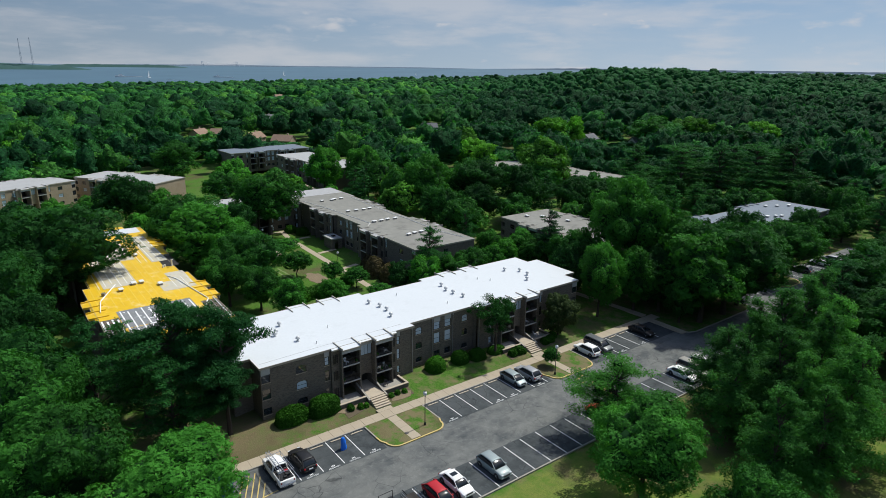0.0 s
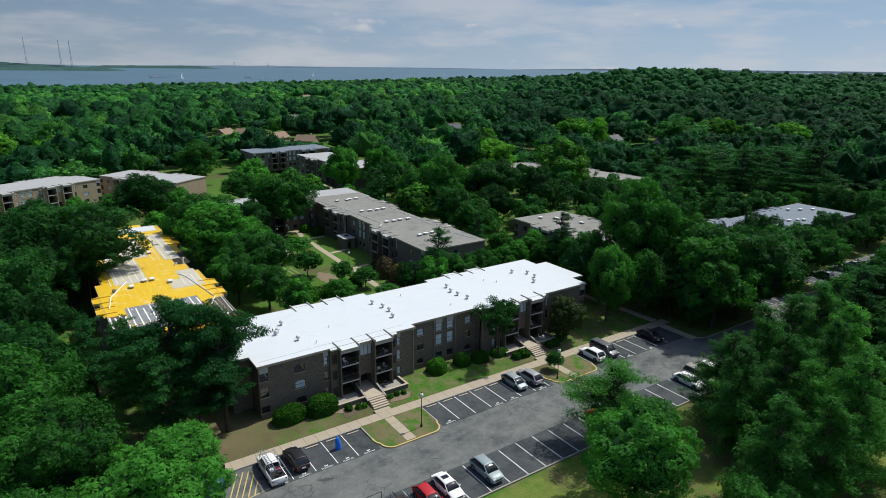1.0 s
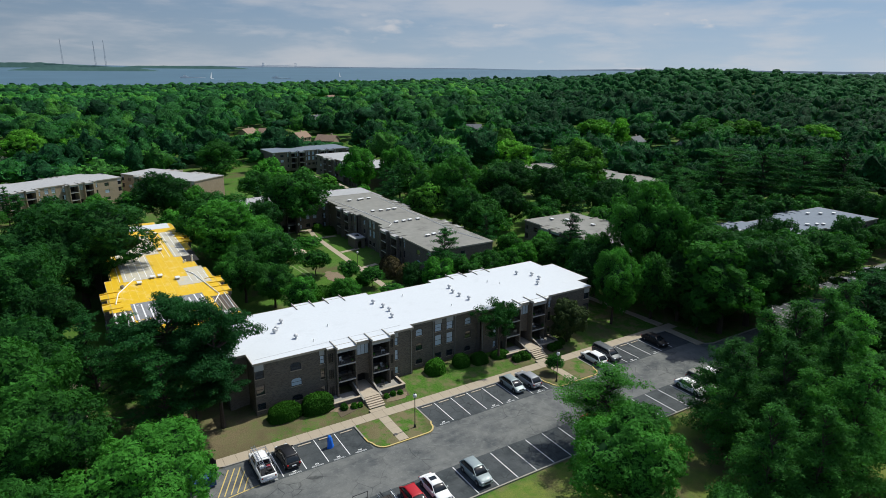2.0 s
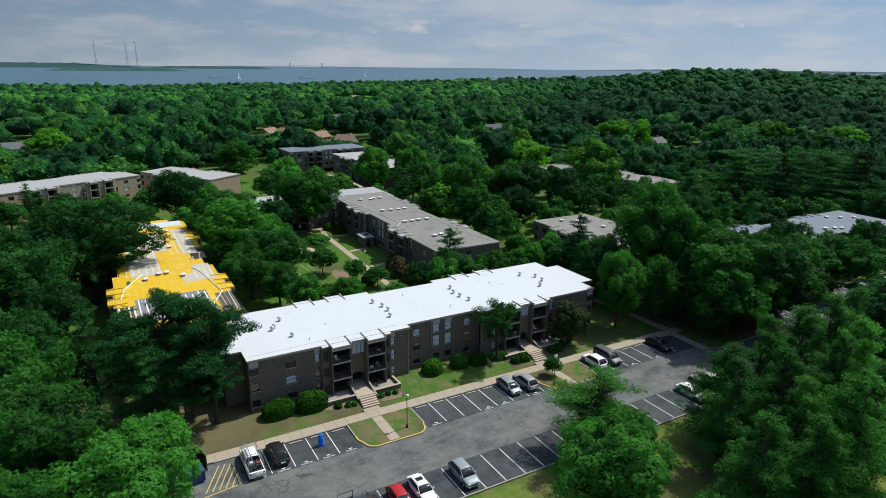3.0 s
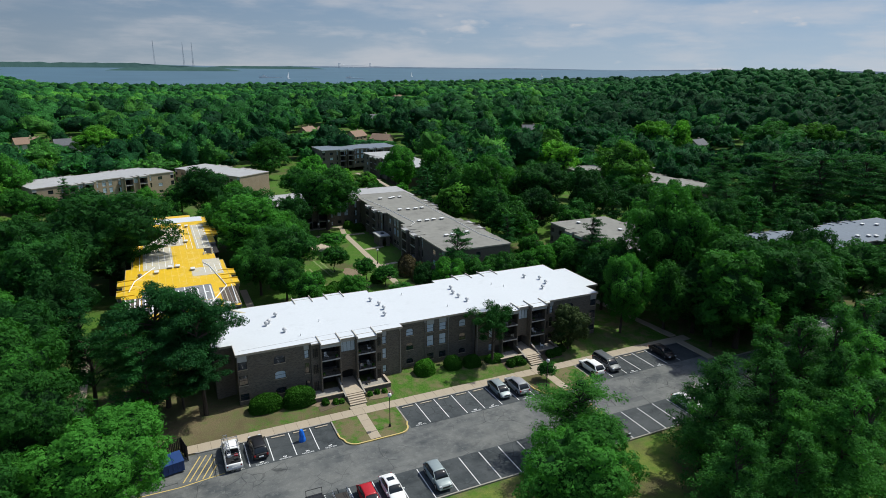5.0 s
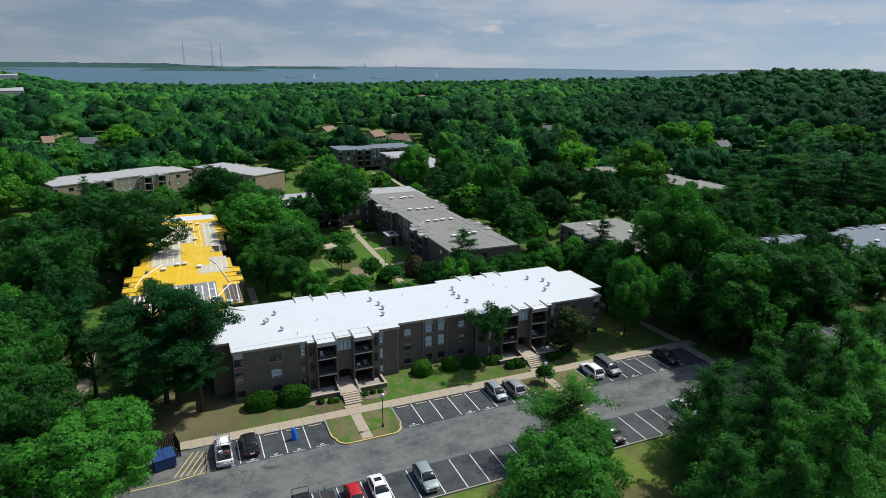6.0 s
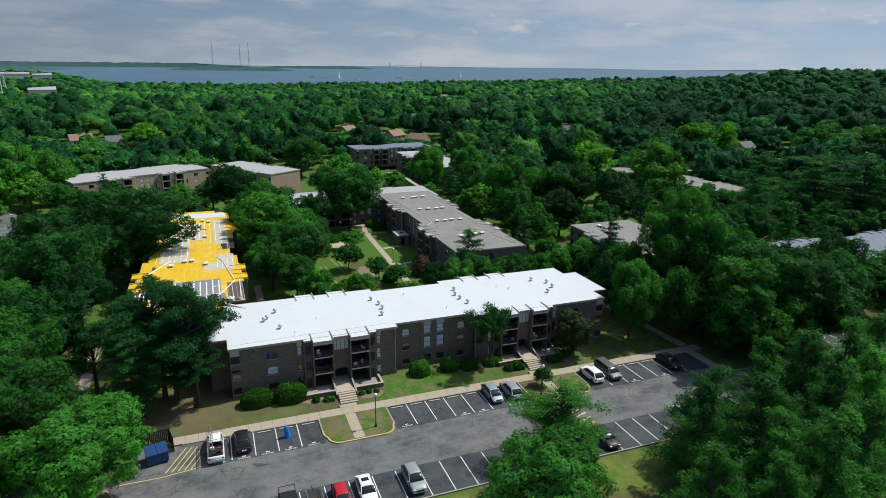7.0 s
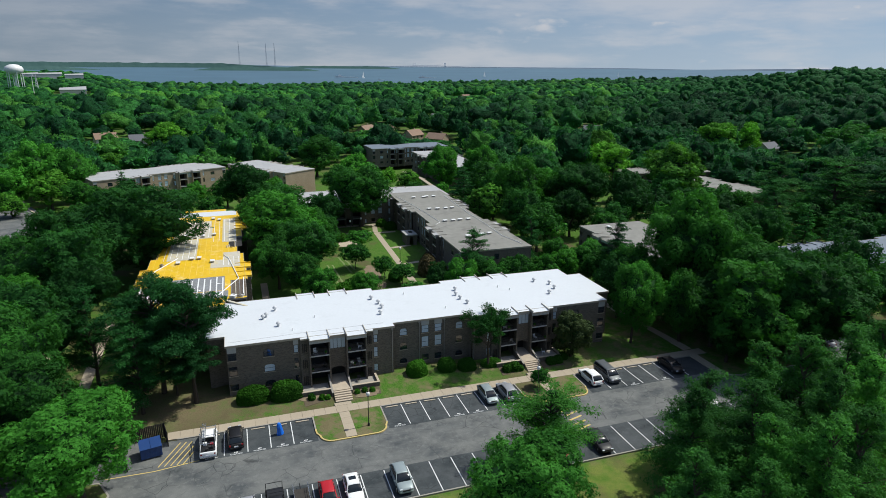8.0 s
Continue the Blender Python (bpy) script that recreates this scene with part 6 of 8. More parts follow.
rng = np.random.default_rng(7)
placed = [(o.location.x, o.location.y) for o in scene.objects if o.name.split(".")[0] == "tree"]
held = len(placed)
for k in range(9000):
    a, d = radians(rng.uniform(12, 112)), math.sqrt(rng.uniform(85 ** 2, 232 ** 2))
    x, y = VIEWPOINT[0] + d * math.cos(a), VIEWPOINT[1] + d * math.sin(a)
    if not open_place(x, y, 5.0) or any((x - p) ** 2 + (y - q) ** 2 < 92 for p, q in placed) or len(placed) - held >= 125:
        continue
    placed.append((x, y))
    # trees in this strip stay low so the camera sees the far block
    young = 0 < (x - 33.1) * 0.326 + (y - 81.7) * 0.945 < 70 and -2 < -(x - 33.1) * 0.945 + (y - 81.7) * 0.326 < 54
    tree("round", x, y, rng.uniform(6.0, 9.0) if young or (x < -5 and y < 150) else rng.uniform(8.5, 12.5) if x > 66 else rng.uniform(11.0, 16.0), rng.uniform(1.15, 1.5))


def far_woods(name, label, seed, d0, d1, gap, n, size, hue, lobes=14, detail=(8, 13), a0=10, a1=114):
    """Distant woods as one mass of domed crowns under leaf patches."""
    rng = np.random.default_rng(seed)
    kinds = []
    for i in range(7):
        form, swelling = crown_form(rng, 5.4, 2.0, rng.uniform(11.5, 14.0), lobes, 40 if n > 60 else 0, 0.9 if n > 100 else 0.6)
        skin = form_mesh(form, *detail, 0.96, 2.0)
        D = rng.normal(0, 1, (n, 3))
        D[:, 2] = np.abs(D[:, 2]) * 1.2 - 0.25
        D /= np.linalg.norm(D, axis=1)[:, None]
        v, q = joined(skin, flakes(rng, *form_normals(form, D), size, 0.4))
        kinds.append((v, q, np.arange(len(q)) < len(skin[1])))
    V, Q, tone, round_face, o = [], [], [], [], 0
    d = d0
    while d < d1:
        na = int(radians(a1 - a0) * d / gap)
        for j in range(na):
            a = radians(a0) + radians(a1 - a0) * (j + rng.uniform(-0.4, 0.4)) / na
            dd = d + rng.uniform(-0.45, 0.45) * gap
            x, y = VIEWPOINT[0] + dd * math.cos(a), VIEWPOINT[1] + dd * math.sin(a)
            z = ground_z(x, y) if dd < 1640 else water_z(dd) - 1.5
            if not far_open(x, y) or (dd < 420 and not open_place(x, y, 5.0)):
                continue
            v, q, rf = kinds[int(rng.integers(7))]
            # cloud shadow over the low bearings is put in as darker leaf tones
            round_face.append(rf), tone.append(np.full(len(q), rng.choice((1,) if a < radians(50) and dd > 480 else (1, 1, 1, 0) if a < radians(54) else (0, 0, 0, 1, 1, 1, 2))))
            s, t, r = gap / 9.2 * rng.choice((0.75, 0.95, 1.1, 1.25)) * rng.uniform(0.9, 1.1), rng.uniform(0.72, 1.3) ** (1.0 if d0 < 700 else 0.5) * sightline_height(x, y), rng.uniform(0, 6.28)
            c, w = math.cos(r), math.sin(r)
            V.append(np.stack(((v[:, 0] * c - v[:, 1] * w) * s + x, (v[:, 0] * w + v[:, 1] * c) * s + y, v[:, 2] * t * (0.5 + 0.5 * s) + z), 1))
            Q.append(q + o)
            o += len(v)
        d += gap * rng.uniform(0.85, 1.15)
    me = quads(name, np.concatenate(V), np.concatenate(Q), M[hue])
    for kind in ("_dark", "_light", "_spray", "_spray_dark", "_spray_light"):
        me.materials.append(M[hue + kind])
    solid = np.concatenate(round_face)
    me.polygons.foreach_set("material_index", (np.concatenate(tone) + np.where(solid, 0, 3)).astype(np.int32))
    me.polygons.foreach_set("use_smooth", solid)
    tagged(new(name, me), label, "woods", kind="stuff")


def far_open(x, y):
    dx, dy = x - VIEWPOINT[0], y - VIEWPOINT[1]
    d, az = math.hypot(dx, dy), math.degrees(math.atan2(dy, dx))
    if d > 1640 and (az < 96 or d > 1640 + 190 * (az - 96) or d > 2750):
        return False
    if any(math.hypot(x - wx, y - wy) < 34 for wx, wy, *rest in WAREHOUSES):
        return False
    for hx, hy, *rest in HOUSES:
        if math.hypot(x - hx, y - hy) < 15:
            return False
    return np.hypot(STANDING[:, 0] - x, STANDING[:, 1] - y).min() > 10


def sightline_height(x, y):
    """Height factor: trees kept low along the camera's sight lines to far buildings."""
    d = math.hypot(x - VIEWPOINT[0], y - VIEWPOINT[1])
    for hx, hy, *rest in HOUSES + WAREHOUSES:
        w = Vector((x - hx, y - hy))
        v = Vector((VIEWPOINT[0] + 10 - hx, VIEWPOINT[1] - hy)).normalized()
        if 0 < w.dot(v) < (85 if d < 700 else 420) and (w - v * w.dot(v)).length < (13 if d < 700 else 30):
            return 0.42
    return 0.5 if d > 1640 else 1.0


# heights raised so the roofs clear the trees in the camera's view
WAREHOUSES = [(VIEWPOINT[0] + d * math.cos(radians(a)), VIEWPOINT[1] + d * math.sin(radians(a)), a, w, h) for a, d, w, h in ((102.7, 2150, 66, 15), (101.0, 2100, 46, 13), (103.9, 2200, 40, 14), (100.9, 1150, 36, 11))]
HOUSES = [(68, 352, 42, 2), (80, 346, -38, 2), (91, 316, 35, 2), (100, 293, -48, 2), (224, 318, -20, 1), (267, 202, 15, 1), (281, 174, -10, 1), (-71, 331, 10, 1), (-60, 335, -15, 0), (-92, 345, 20, 0), (150, 446, 8, 1), (190, 610, 10, 0), (245, 655, 5, 0), (45, 640, 10, 0), (62, 690, 0, 0), (330, 860, 5, 0)]
STANDING = np.array([o.location[:2] for o in scene.objects if o.name.split(".")[0] == "tree" and math.dist(o.location[:2], VIEWPOINT) > 225])
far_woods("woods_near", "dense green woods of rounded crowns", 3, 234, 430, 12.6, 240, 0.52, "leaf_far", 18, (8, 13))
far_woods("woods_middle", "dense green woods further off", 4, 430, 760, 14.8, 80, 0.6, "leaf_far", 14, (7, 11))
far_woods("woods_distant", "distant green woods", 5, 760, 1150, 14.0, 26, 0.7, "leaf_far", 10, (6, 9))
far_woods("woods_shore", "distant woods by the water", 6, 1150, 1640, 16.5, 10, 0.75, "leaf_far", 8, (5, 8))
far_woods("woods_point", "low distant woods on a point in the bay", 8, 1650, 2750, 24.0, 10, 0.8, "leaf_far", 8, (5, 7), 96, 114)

# ---- things on the balconies ----
for i, (x, z, mt) in enumerate(((-10.4, H3, "strip_white"), (-9.3, H2, "dark_metal"), (-4.0, H3, "strip_white"), (-5.2, H2, "strip_white"), (-4.1, H2, "panel"), (-4.6, 0.62, "dark_metal"), (19.0, H3, "strip_white"), (20.2, H2, "panel"), (24.4, H2, "strip_white"), (25.4, H3, "dark_metal"), (25.6, 0.62, "strip_white"))):
    balcony_chair(x, 7.75 if z > 1 else 6.9, z, (20, -35, 70, 160)[i % 4], mt, {"strip_white": "white plastic garden chair on a balcony", "panel": "pale grey garden chair on a balcony", "dark_metal": "black metal garden chair on a balcony"}[mt])
for x, z in ((-9.0, H3), (-5.6, H3), (-4.9, H2), (-3.6, H2), (-10.9, H2), (19.6, H3), (24.0, H3), (26.0, H2)):
    flower_pot(x, 7.45, z, "small leafy plant in a terracotta pot on a balcony")

# ---- shrubs ----
for x, y, rx, ry, h in ((-19.4, 6.2, 2.2, 1.25, 2.1), (-14.9, 5.9, 2.3, 1.3, 2.35)):
    shrub("hedge", x, y, rx, ry, h, "large clipped green hedge against the brick facade", n=9000)
for x, y, r, h in ((4.4, 7.0, 1.55, 2.0), (9.1, 6.9, 1.35, 1.8), (12.2, 6.4, 1.4, 1.5)):
    shrub("round_shrub", x, y, r, r * 0.9, h, "rounded green shrub on the front lawn", n=6000)
shrub("shrub", 16.2, 6.3, 1.6, 1.0, 1.0, "low bright green shrub beside the patio wall", "hedge")
for x, y, r, h in ((25.6, 4.4, 0.75, 1.05), (26.9, 4.5, 0.75, 1.05), (28.2, 5.2, 0.7, 0.9), (19.3, 4.3, 0.8, 1.2), (18.0, 4.2, 0.7, 1.0), (20.1, 4.0, 0.5, 0.7)):
    shrub("small_shrub", x, y, r, r, h, "small rounded green shrub beside the entrance", n=900, size=0.11)
for x, y, r, h in ((-11.6, 4.6, 0.5, 0.75), (-10.2, 4.3, 0.42, 0.65), (-9.4, 4.2, 0.35, 0.55), (-5.2, 4.4, 0.35, 0.6), (-4.1, 4.5, 0.38, 0.6), (-3.0, 4.4, 0.36, 0.55)):
    shrub("small_shrub", x, y, r, r, h, "small dark shrub in the mulched bed", n=420, size=0.1)
for x, y, r, h in ((19.6, 96.6, 1.5, 1.9), (21.2, 92.2, 1.7, 2.0)):
    shrub("round_shrub", x, y, r, r, h, "clipped round shrub by the courtyard path", n=1500, size=0.18)
for x, y, rx, h in ((-1.5, 29.0, 2.6, 2.4), (3.5, 29.5, 2.8, 2.2), (8.5, 29.0, 2.6, 2.6), (13.0, 30.0, 2.4, 2.8)):
    shrub("shrub", x, y, rx, 1.6, h, "overgrown green shrub behind the white-roofed building", n=2200, size=0.2)
for x, y, r, h in ((2.0, 47.0, 1.8, 2.0), (4.6, 46.5, 1.9, 2.2), (0.0, 46.0, 1.5, 1.8), (6.0, 84.0, 1.8, 1.8), (11.8, 49.5, 1.5, 1.9)):
    shrub("shrub", x, y, r, r, h, "loose green shrub on the courtyard lawn", n=1000, size=0.18)
for x, y, r, h in ((20.8, 46.5, 2.2, 4.0), (19.8, 51.0, 2.4, 4.4), (21.2, 56.0, 2.0, 3.4)):
    shrub("brown_shrub", x, y, r, r, h, "tall brown-leaved shrub beside the grey-roofed building", "shrub_red", n=2200, size=0.16, square=2.1)
def patch(name, cx, cy, rx, ry, material, label, category, seed, rough=0.32):
    """A low uneven spot on the lawn."""
    bm = bmesh.new()
    pts = []
    for i in range(44):
        t = 2 * math.pi * i / 44
        k = 1 + rough * noise.noise((2.1 * math.cos(t) + seed, 2.1 * math.sin(t), seed)) + 0.4 * rough * noise.noise((6.5 * math.cos(t) - seed, 6.5 * math.sin(t), seed))
        pts.append((cx + rx * k * math.cos(t), cy + ry * k * math.sin(t)))
    prism(bm, pts, -0.1, [ground_z(px, py) + 0.035 for px, py in pts])
    tagged(part(name, bm, M[material]), label, category, kind="structure")


for cx, cy, rx, ry, seed in ((-11.6, 4.9, 1.9, 0.75, 2.2), (-3.9, 3.9, 1.8, 0.8, 5.6)):
    patch("soil_bed", cx, cy, rx, ry, "dirt", "reddish bare soil bed below the brick facade", "soil bed", seed, 0.3)


patch("bare_earth", 8.4, 56.5, 1.9, 4.4, "dirt", "dry bare brown soil in the grass", "bare soil", 3.0)
patch("bare_earth", 7.8, 47.5, 1.6, 2.6, "dirt", "dry bare brown soil in the grass", "bare soil", 5.0)
patch("bare_earth", 9.0, 85.2, 2.6, 1.6, "dirt", "dry bare brown soil in the grass", "bare soil", 7.0)
patch("stone_bed", 7.2, 79.8, 2.6, 3.6, "concrete_pale", "pale stony bed on the courtyard lawn", "stone bed", 9.0)
for pts in ([(-3.0, 63.0), (-2.7, 46.0)], [(-0.8, 64.0), (-0.3, 45.5)], [(0.3, 64.0), (0.7, 46.0)], [(2.6, 69.5), (3.6, 57.0)], [(3.9, 68.0), (4.6, 59.0)], [(-5.0, 58.0), (-4.8, 47.0)]):
    n = 9
    line = [(pts[0][0] + (pts[1][0] - pts[0][0]) * i / n + 0.07 * math.sin(i * 2.3), pts[0][1] + (pts[1][1] - pts[0][1]) * i / n) for i in range(n + 1)]
    strip("mown_stripe", "pale row of cut grass lying on the lawn", line, 0.42, 0.2, 0.345, M["hay"], "cut grass")


# ---- street lamps ----
def lamp_post(x, y, h, label):
    t = thing("lamp_post", pose(x, y, max(ground_z(x, y), 0.1)), label, "lamp post", "lamp posts")
    bm = bmesh.new()
    turned(bm, [(0.16, -0.15), (0.16, 0.25), (0.09, 0.4), (0.06, 0.5), (0.05, h - 0.7), (0.09, h - 0.62), (0.09, h - 0.56)], 10)
    part("post", bm, M["dark_metal"], t)
    bm = bmesh.new()
    turned(bm, [(0.1, h - 0.56), (0.22, h - 0.42), (0.27, h - 0.22), (0.22, h - 0.04), (0.08, h + 0.06)], 12)
    part("globe", bm, M["lamp_glass"], t, "white lamp globe", True)
    bm = bmesh.new()
    turned(bm, [(0.1, h + 0.06), (0.06, h + 0.14), (0.02, h + 0.22)], 8)
    part("finial", bm, M["dark_metal"], t)


lamp_post(-5.35, -4.1, 4.85, "black lamp post with a white globe on a grass island")
lamp_post(18.9, -4.3, 4.85, "black lamp post with a white globe on a grass island")
lamp_post(90.6, -4.0, 4.85, "black lamp post with a white globe on a grass island")
for x, y in ((-13.3, 30.5), (9.5, 91.0), (13.0, 93.5), (-45.5, 19.0), (16.0, 61.5)):
    lamp_post(x, y, 3.6, "black garden lamp post with a white globe")

# ---- roof fittings ----


def hood_vent(x, y, s, label):
    t = thing("roof_vent", pose(x, y, TOP + 0.12, 0, 0, random.uniform(0, 360)) @ Matrix.Scale(s, 4), label, "roof vent", "roof vents")
    bm = bmesh.new()
    turned(bm, [(0.34, -0.02), (0.3, 0.05), (0.17, 0.1), (0.16, 0.42)], 12)
    part("neck", bm, M["grey_vent"], t)
    bm = bmesh.new()
    turned(bm, [(0.17, 0.42), (0.36, 0.44), (0.37, 0.58), (0.27, 0.76), (0.1, 0.84)], 14)
    part("hood", bm, M["grey_vent"], t)


for x, y in ((-17.0, 16.6), (-16.5, 17.3), (-15.1, 19.6), (-15.0, 13.2), (0.3, 19.9), (1.0, 17.65), (1.1, 15.7), (0.35, 13.25), (14.9, 19.8), (14.25, 17.6), (14.35, 15.7), (14.8, 13.5), (29.9, 19.9), (31.95, 17.9), (31.7, 15.6), (29.7, 13.6)):
    hood_vent(x, y, 0.9, "grey metal hood vent on the white roof")
for x, y in ((-13.2, 11.0), (6.0, 20.5), (10.8, 12.6), (22.5, 19.0), (24.0, 17.2), (-9.5, 15.0)):
    t = thing("vent_pipe", pose(x, y, TOP + 0.12), "short pale vent pipe on the white roof", "vent pipe", "vent pipes")
    bm = bmesh.new()
    turned(bm, [(0.12, -0.02), (0.07, 0.06), (0.06, 0.32), (0.075, 0.34), (0.075, 0.4)], 8)
    part("pipe", bm, M["white_paint"], t)


def box_vent(x, y, rz, label, group):
    drop = 0.35 if y > 99 and x < 20 else 0.0  # the lower roof at the courtyard's end
    t = thing("box_vent", pose(x, y, TOP + 0.12 - drop, 0, 0, rz), label, "roof vent", group)
    bm = bmesh.new()
    box(bm, -0.4, -0.28, -0.02, 0.4, 0.28, 0.3)
    part("base", bm, M["metal_edge"], t)
    bm = bmesh.new()
    box(bm, -0.58, -0.42, 0.3, 0.58, 0.42, 0.46)
    soften(bm, 0.05)
    part("cap", bm, M["white_paint"], t)


for y, xs in ((95.4, (28.3, 31.2, 32.3, 34.4)), (80.1, (28.3, 30.6, 32.8, 34.7)), (66.3, (28.2, 30.3, 32.2, 34.4)), (52.0, (28.6, 30.4, 32.4, 34.2))):
    for i, x in enumerate(xs):
        box_vent(x + 0.6, y + 0.5 * math.sin(x * 3), 8, "white capped box vent on the grey roof", "box vents on the grey roof")
for cx, cy, ang in ((117.0, 13.6, 0), (119.5, 12.6, 0), (121.0, 11.8, 0), (129.5, 20.4, 0), (132.5, 18.6, 0), (136.0, 17.0, 0), (91.0, 20.0, 0), (96.0, 18.0, 0), (8.0, 106.0, 0), (13.0, 107.0, 0), (64.5, 49.5, 90), (67.5, 47.0, 90), (69.5, 40.0, 90)):
    box_vent(cx, cy, ang, "white capped box vent on a grey roof", "box vents on grey roofs")


def roof_line(building, name, pts, label, mt="strip_white", r=0.06):
    bm = bmesh.new()
    for a, b in zip(pts, pts[1:]):
        tube(bm, (*a, TOP + 0.12 + r), (*b, TOP + 0.12 + r), r, n=6)
    tagged(part(name, bm, M[mt]), label, "roof cable")


roof_line(None, "roof_cable", [(24.8, 98.0), (26.0, 88.0), (27.0, 74.0), (27.4, 66.0), (25.6, 64.0)], "pale cable lying along the grey roof")
roof_line(None, "roof_cable", [(38.6, 97.0), (37.4, 72.0), (37.6, 66.0), (37.0, 50.0), (38.5, 43.0)], "pale cable lying along the grey roof")
roof_line(None, "roof_cable", [(-22.0, 9.4), (-12.0, 9.8), (0.0, 9.9)], "thin cable lying on the white roof", "roof_pale", 0.012)

# ---- roof works on the yellow roof: sheets, boards and strips lie on it in layers ----
ZY = TOP + 0.124


def sheet(name, x0, y0, x1, y1, z, material, label, category):
    bm = bmesh.new()
    jog = 0.25
    pts = [(x0, y0), ((x0 + x1) / 2, y0 + jog * random.uniform(-1, 1)), (x1, y0), (x1, (y0 + y1) / 2 + jog * random.uniform(-1, 1)), (x1, y1), ((x0 + x1) / 2, y1), (x0, y1)]
    prism(bm, pts, ZY + z, ZY + z + 0.012)
    return tagged(part(name, bm, M[material]), label, category)


for i in range(14):
    x = -35.4 + 1.12 * i
    sheet("seam_strip", x, 40.5 + 0.8 * (i % 2), x + 0.07, 86.0, -0.004, "roof_seam", "pale seam along the yellow underlay", "roof strip")
for x0, y0, x1, y1 in ((-33.4, 51.2, -28.0, 66.6), (-33.3, 66.8, -25.4, 77.0), (-32.8, 77.2, -25.7, 83.0), (-23.2, 62.8, -20.3, 84.5), (-25.2, 44.6, -19.8, 49.6), (-22.9, 49.8, -19.7, 54.6)):
    sheet("board_patch", x0, y0, x1, y1, 0.01, "board_beige", "pale bare boards not yet covered with yellow", "roof boards")
sheet("board_patch", -36.3, 27.6, -33.7, 36.4, 0.0, "board_brown", "dark brown boards with the covering stripped", "roof boards")
for i in range(4):
    x = -36.2 + 0.72 * i
    sheet("white_strip", x, 27.8, x + 0.26, 36.2 - 0.5 * (i % 2), 0.014, "strip_white", "narrow white strip on the brown boards", "roof strip")
sheet("roof_pit", -21.6, 27.6, -19.0, 36.5, 0.0, "board_brown", "dark brown boards beside the roof corner", "roof boards")
for i in range(4):
    x = -21.5 + 0.66 * i
    sheet("joist", x, 27.8, x + 0.12, 36.3, 0.014, "board_beige" if i % 2 else "metal_edge", "pale joist over the stripped corner", "joist")
for x, y, w, h, mt, nm, lab in ((-21.2, 26.6, 0.7, 0.5, "strip_white", "tool_chest", "white tool chest at the roof corner"), (-20.3, 26.9, 0.25, 0.4, "metal_edge", "bucket", "grey bucket at the roof corner"), (-19.8, 27.3, 0.22, 0.4, "strip_white", "bucket", "white bucket at the roof corner"), (-22.4, 27.2, 0.3, 0.35, "dark_metal", "tar_box", "black tar box at the roof corner"), (-33.9, 47.9, 0.4, 0.5, "metal_edge", "tar_box", "dark box of tools on the yellow roof")):
    t = thing(nm, pose(x, max(y, 27.3), ZY + 0.03, 0, 0, 25 * w), lab, nm.replace("_", " "))
    bm = bmesh.new()
    turned(bm, [(w * 0.8, 0), (w * 0.95, h * 0.9), (w * 0.85, h)], 12 if nm == "bucket" else 4)
    part("body", bm, M[mt], t)
    bm = bmesh.new()
    tube(bm, (-w * 0.5, 0, h), (w * 0.5, 0, h + 0.04), 0.03, n=6)
    part("handle", bm, M["dark_metal"], t)
for x0, y0, x1, y1 in ((-33.6, 31.5, -22.6, 39.2), (-33.4, 28.0, -22.0, 31.3)):
    sheet("deck_patch", x0, y0, x1, y1, 0.0, "board_grey", "grey roof decking with the covering stripped", "roof decking")
sheet("white_sheet", -33.5, 88.3, -20.0, 93.4, 0.0, "roof_white", "new white roof membrane laid at the far end", "roof membrane")
sheet("white_sheet", -36.4, 80.0, -33.2, 92.0, 0.0, "roof_white", "strip of new white roof membrane", "roof membrane")
sheet("pale_sheet", -25.0, 86.0, -20.4, 88.0, 0.0, "roof_yellow", "strip of yellow underlay", "roof underlay")
for i in range(11):
    x = -33.2 + 1.02 * i
    sheet("white_strip", x, 28.4 + 0.5 * (i % 3), x + 0.2, 39.0 - 0.6 * ((i * 7) % 3), 0.014, "strip_white", "narrow white strip on the grey decking", "roof strip")
for i in range(16):
    x, y = random.uniform(-33, -23.4), random.uniform(29, 38.5)
    sheet("white_offcut", x, y, x + random.uniform(0.25, 0.7), y + random.uniform(0.15, 0.4), 0.028, "strip_white", "small white offcut lying on the decking", "offcut")
for i in range(13):
    x = -34.0 + 1.12 * i
    sheet("seam_strip", x, 51.4 + 1.2 * (i % 3) if x < -28.2 else 67.4 if x < -25.6 else 63.4, x + 0.1, 82.6 if x < -25.8 else 84.0, 0.024, "strip_white", "pale seam strip along the roof boards", "roof strip")
for i in range(4):
    x = -22.9 + 0.95 * i
    sheet("seam_strip", x, 45.9, x + 0.09, 51.2, 0.024, "strip_white", "pale seam strip along the roof boards", "roof strip")
for x, y in ((-31.1, 48.9), (-28.7, 51.2), (-27.4, 51.3), (-24.9, 48.5), (-30.9, 69.3), (-28.8, 67.5), (-27.2, 68.2), (-24.9, 69.1), (-25.4, 84.5), (-24.0, 83.0)):
    box_vent(x, y, 90, "white capped box vent among the roof works", "box vents on the yellow roof")
for pts in ([(-35.6, 40.0), (-34.8, 45.2), (-31.4, 52.6)], [(-23.6, 29.0), (-20.2, 37.0), (-21.9, 50.0), (-22.8, 52.5)], [(-19.6, 28.6), (-19.4, 37.2)]):
    roof_line(None, "roof_hose", pts, "white hose lying over the yellow roof", "strip_white", 0.09)
t = thing("pipe_stack", pose(-20.6, 58.2, TOP + 0.12), "white bent vent pipes beside a dark roof pit", "vent pipe")
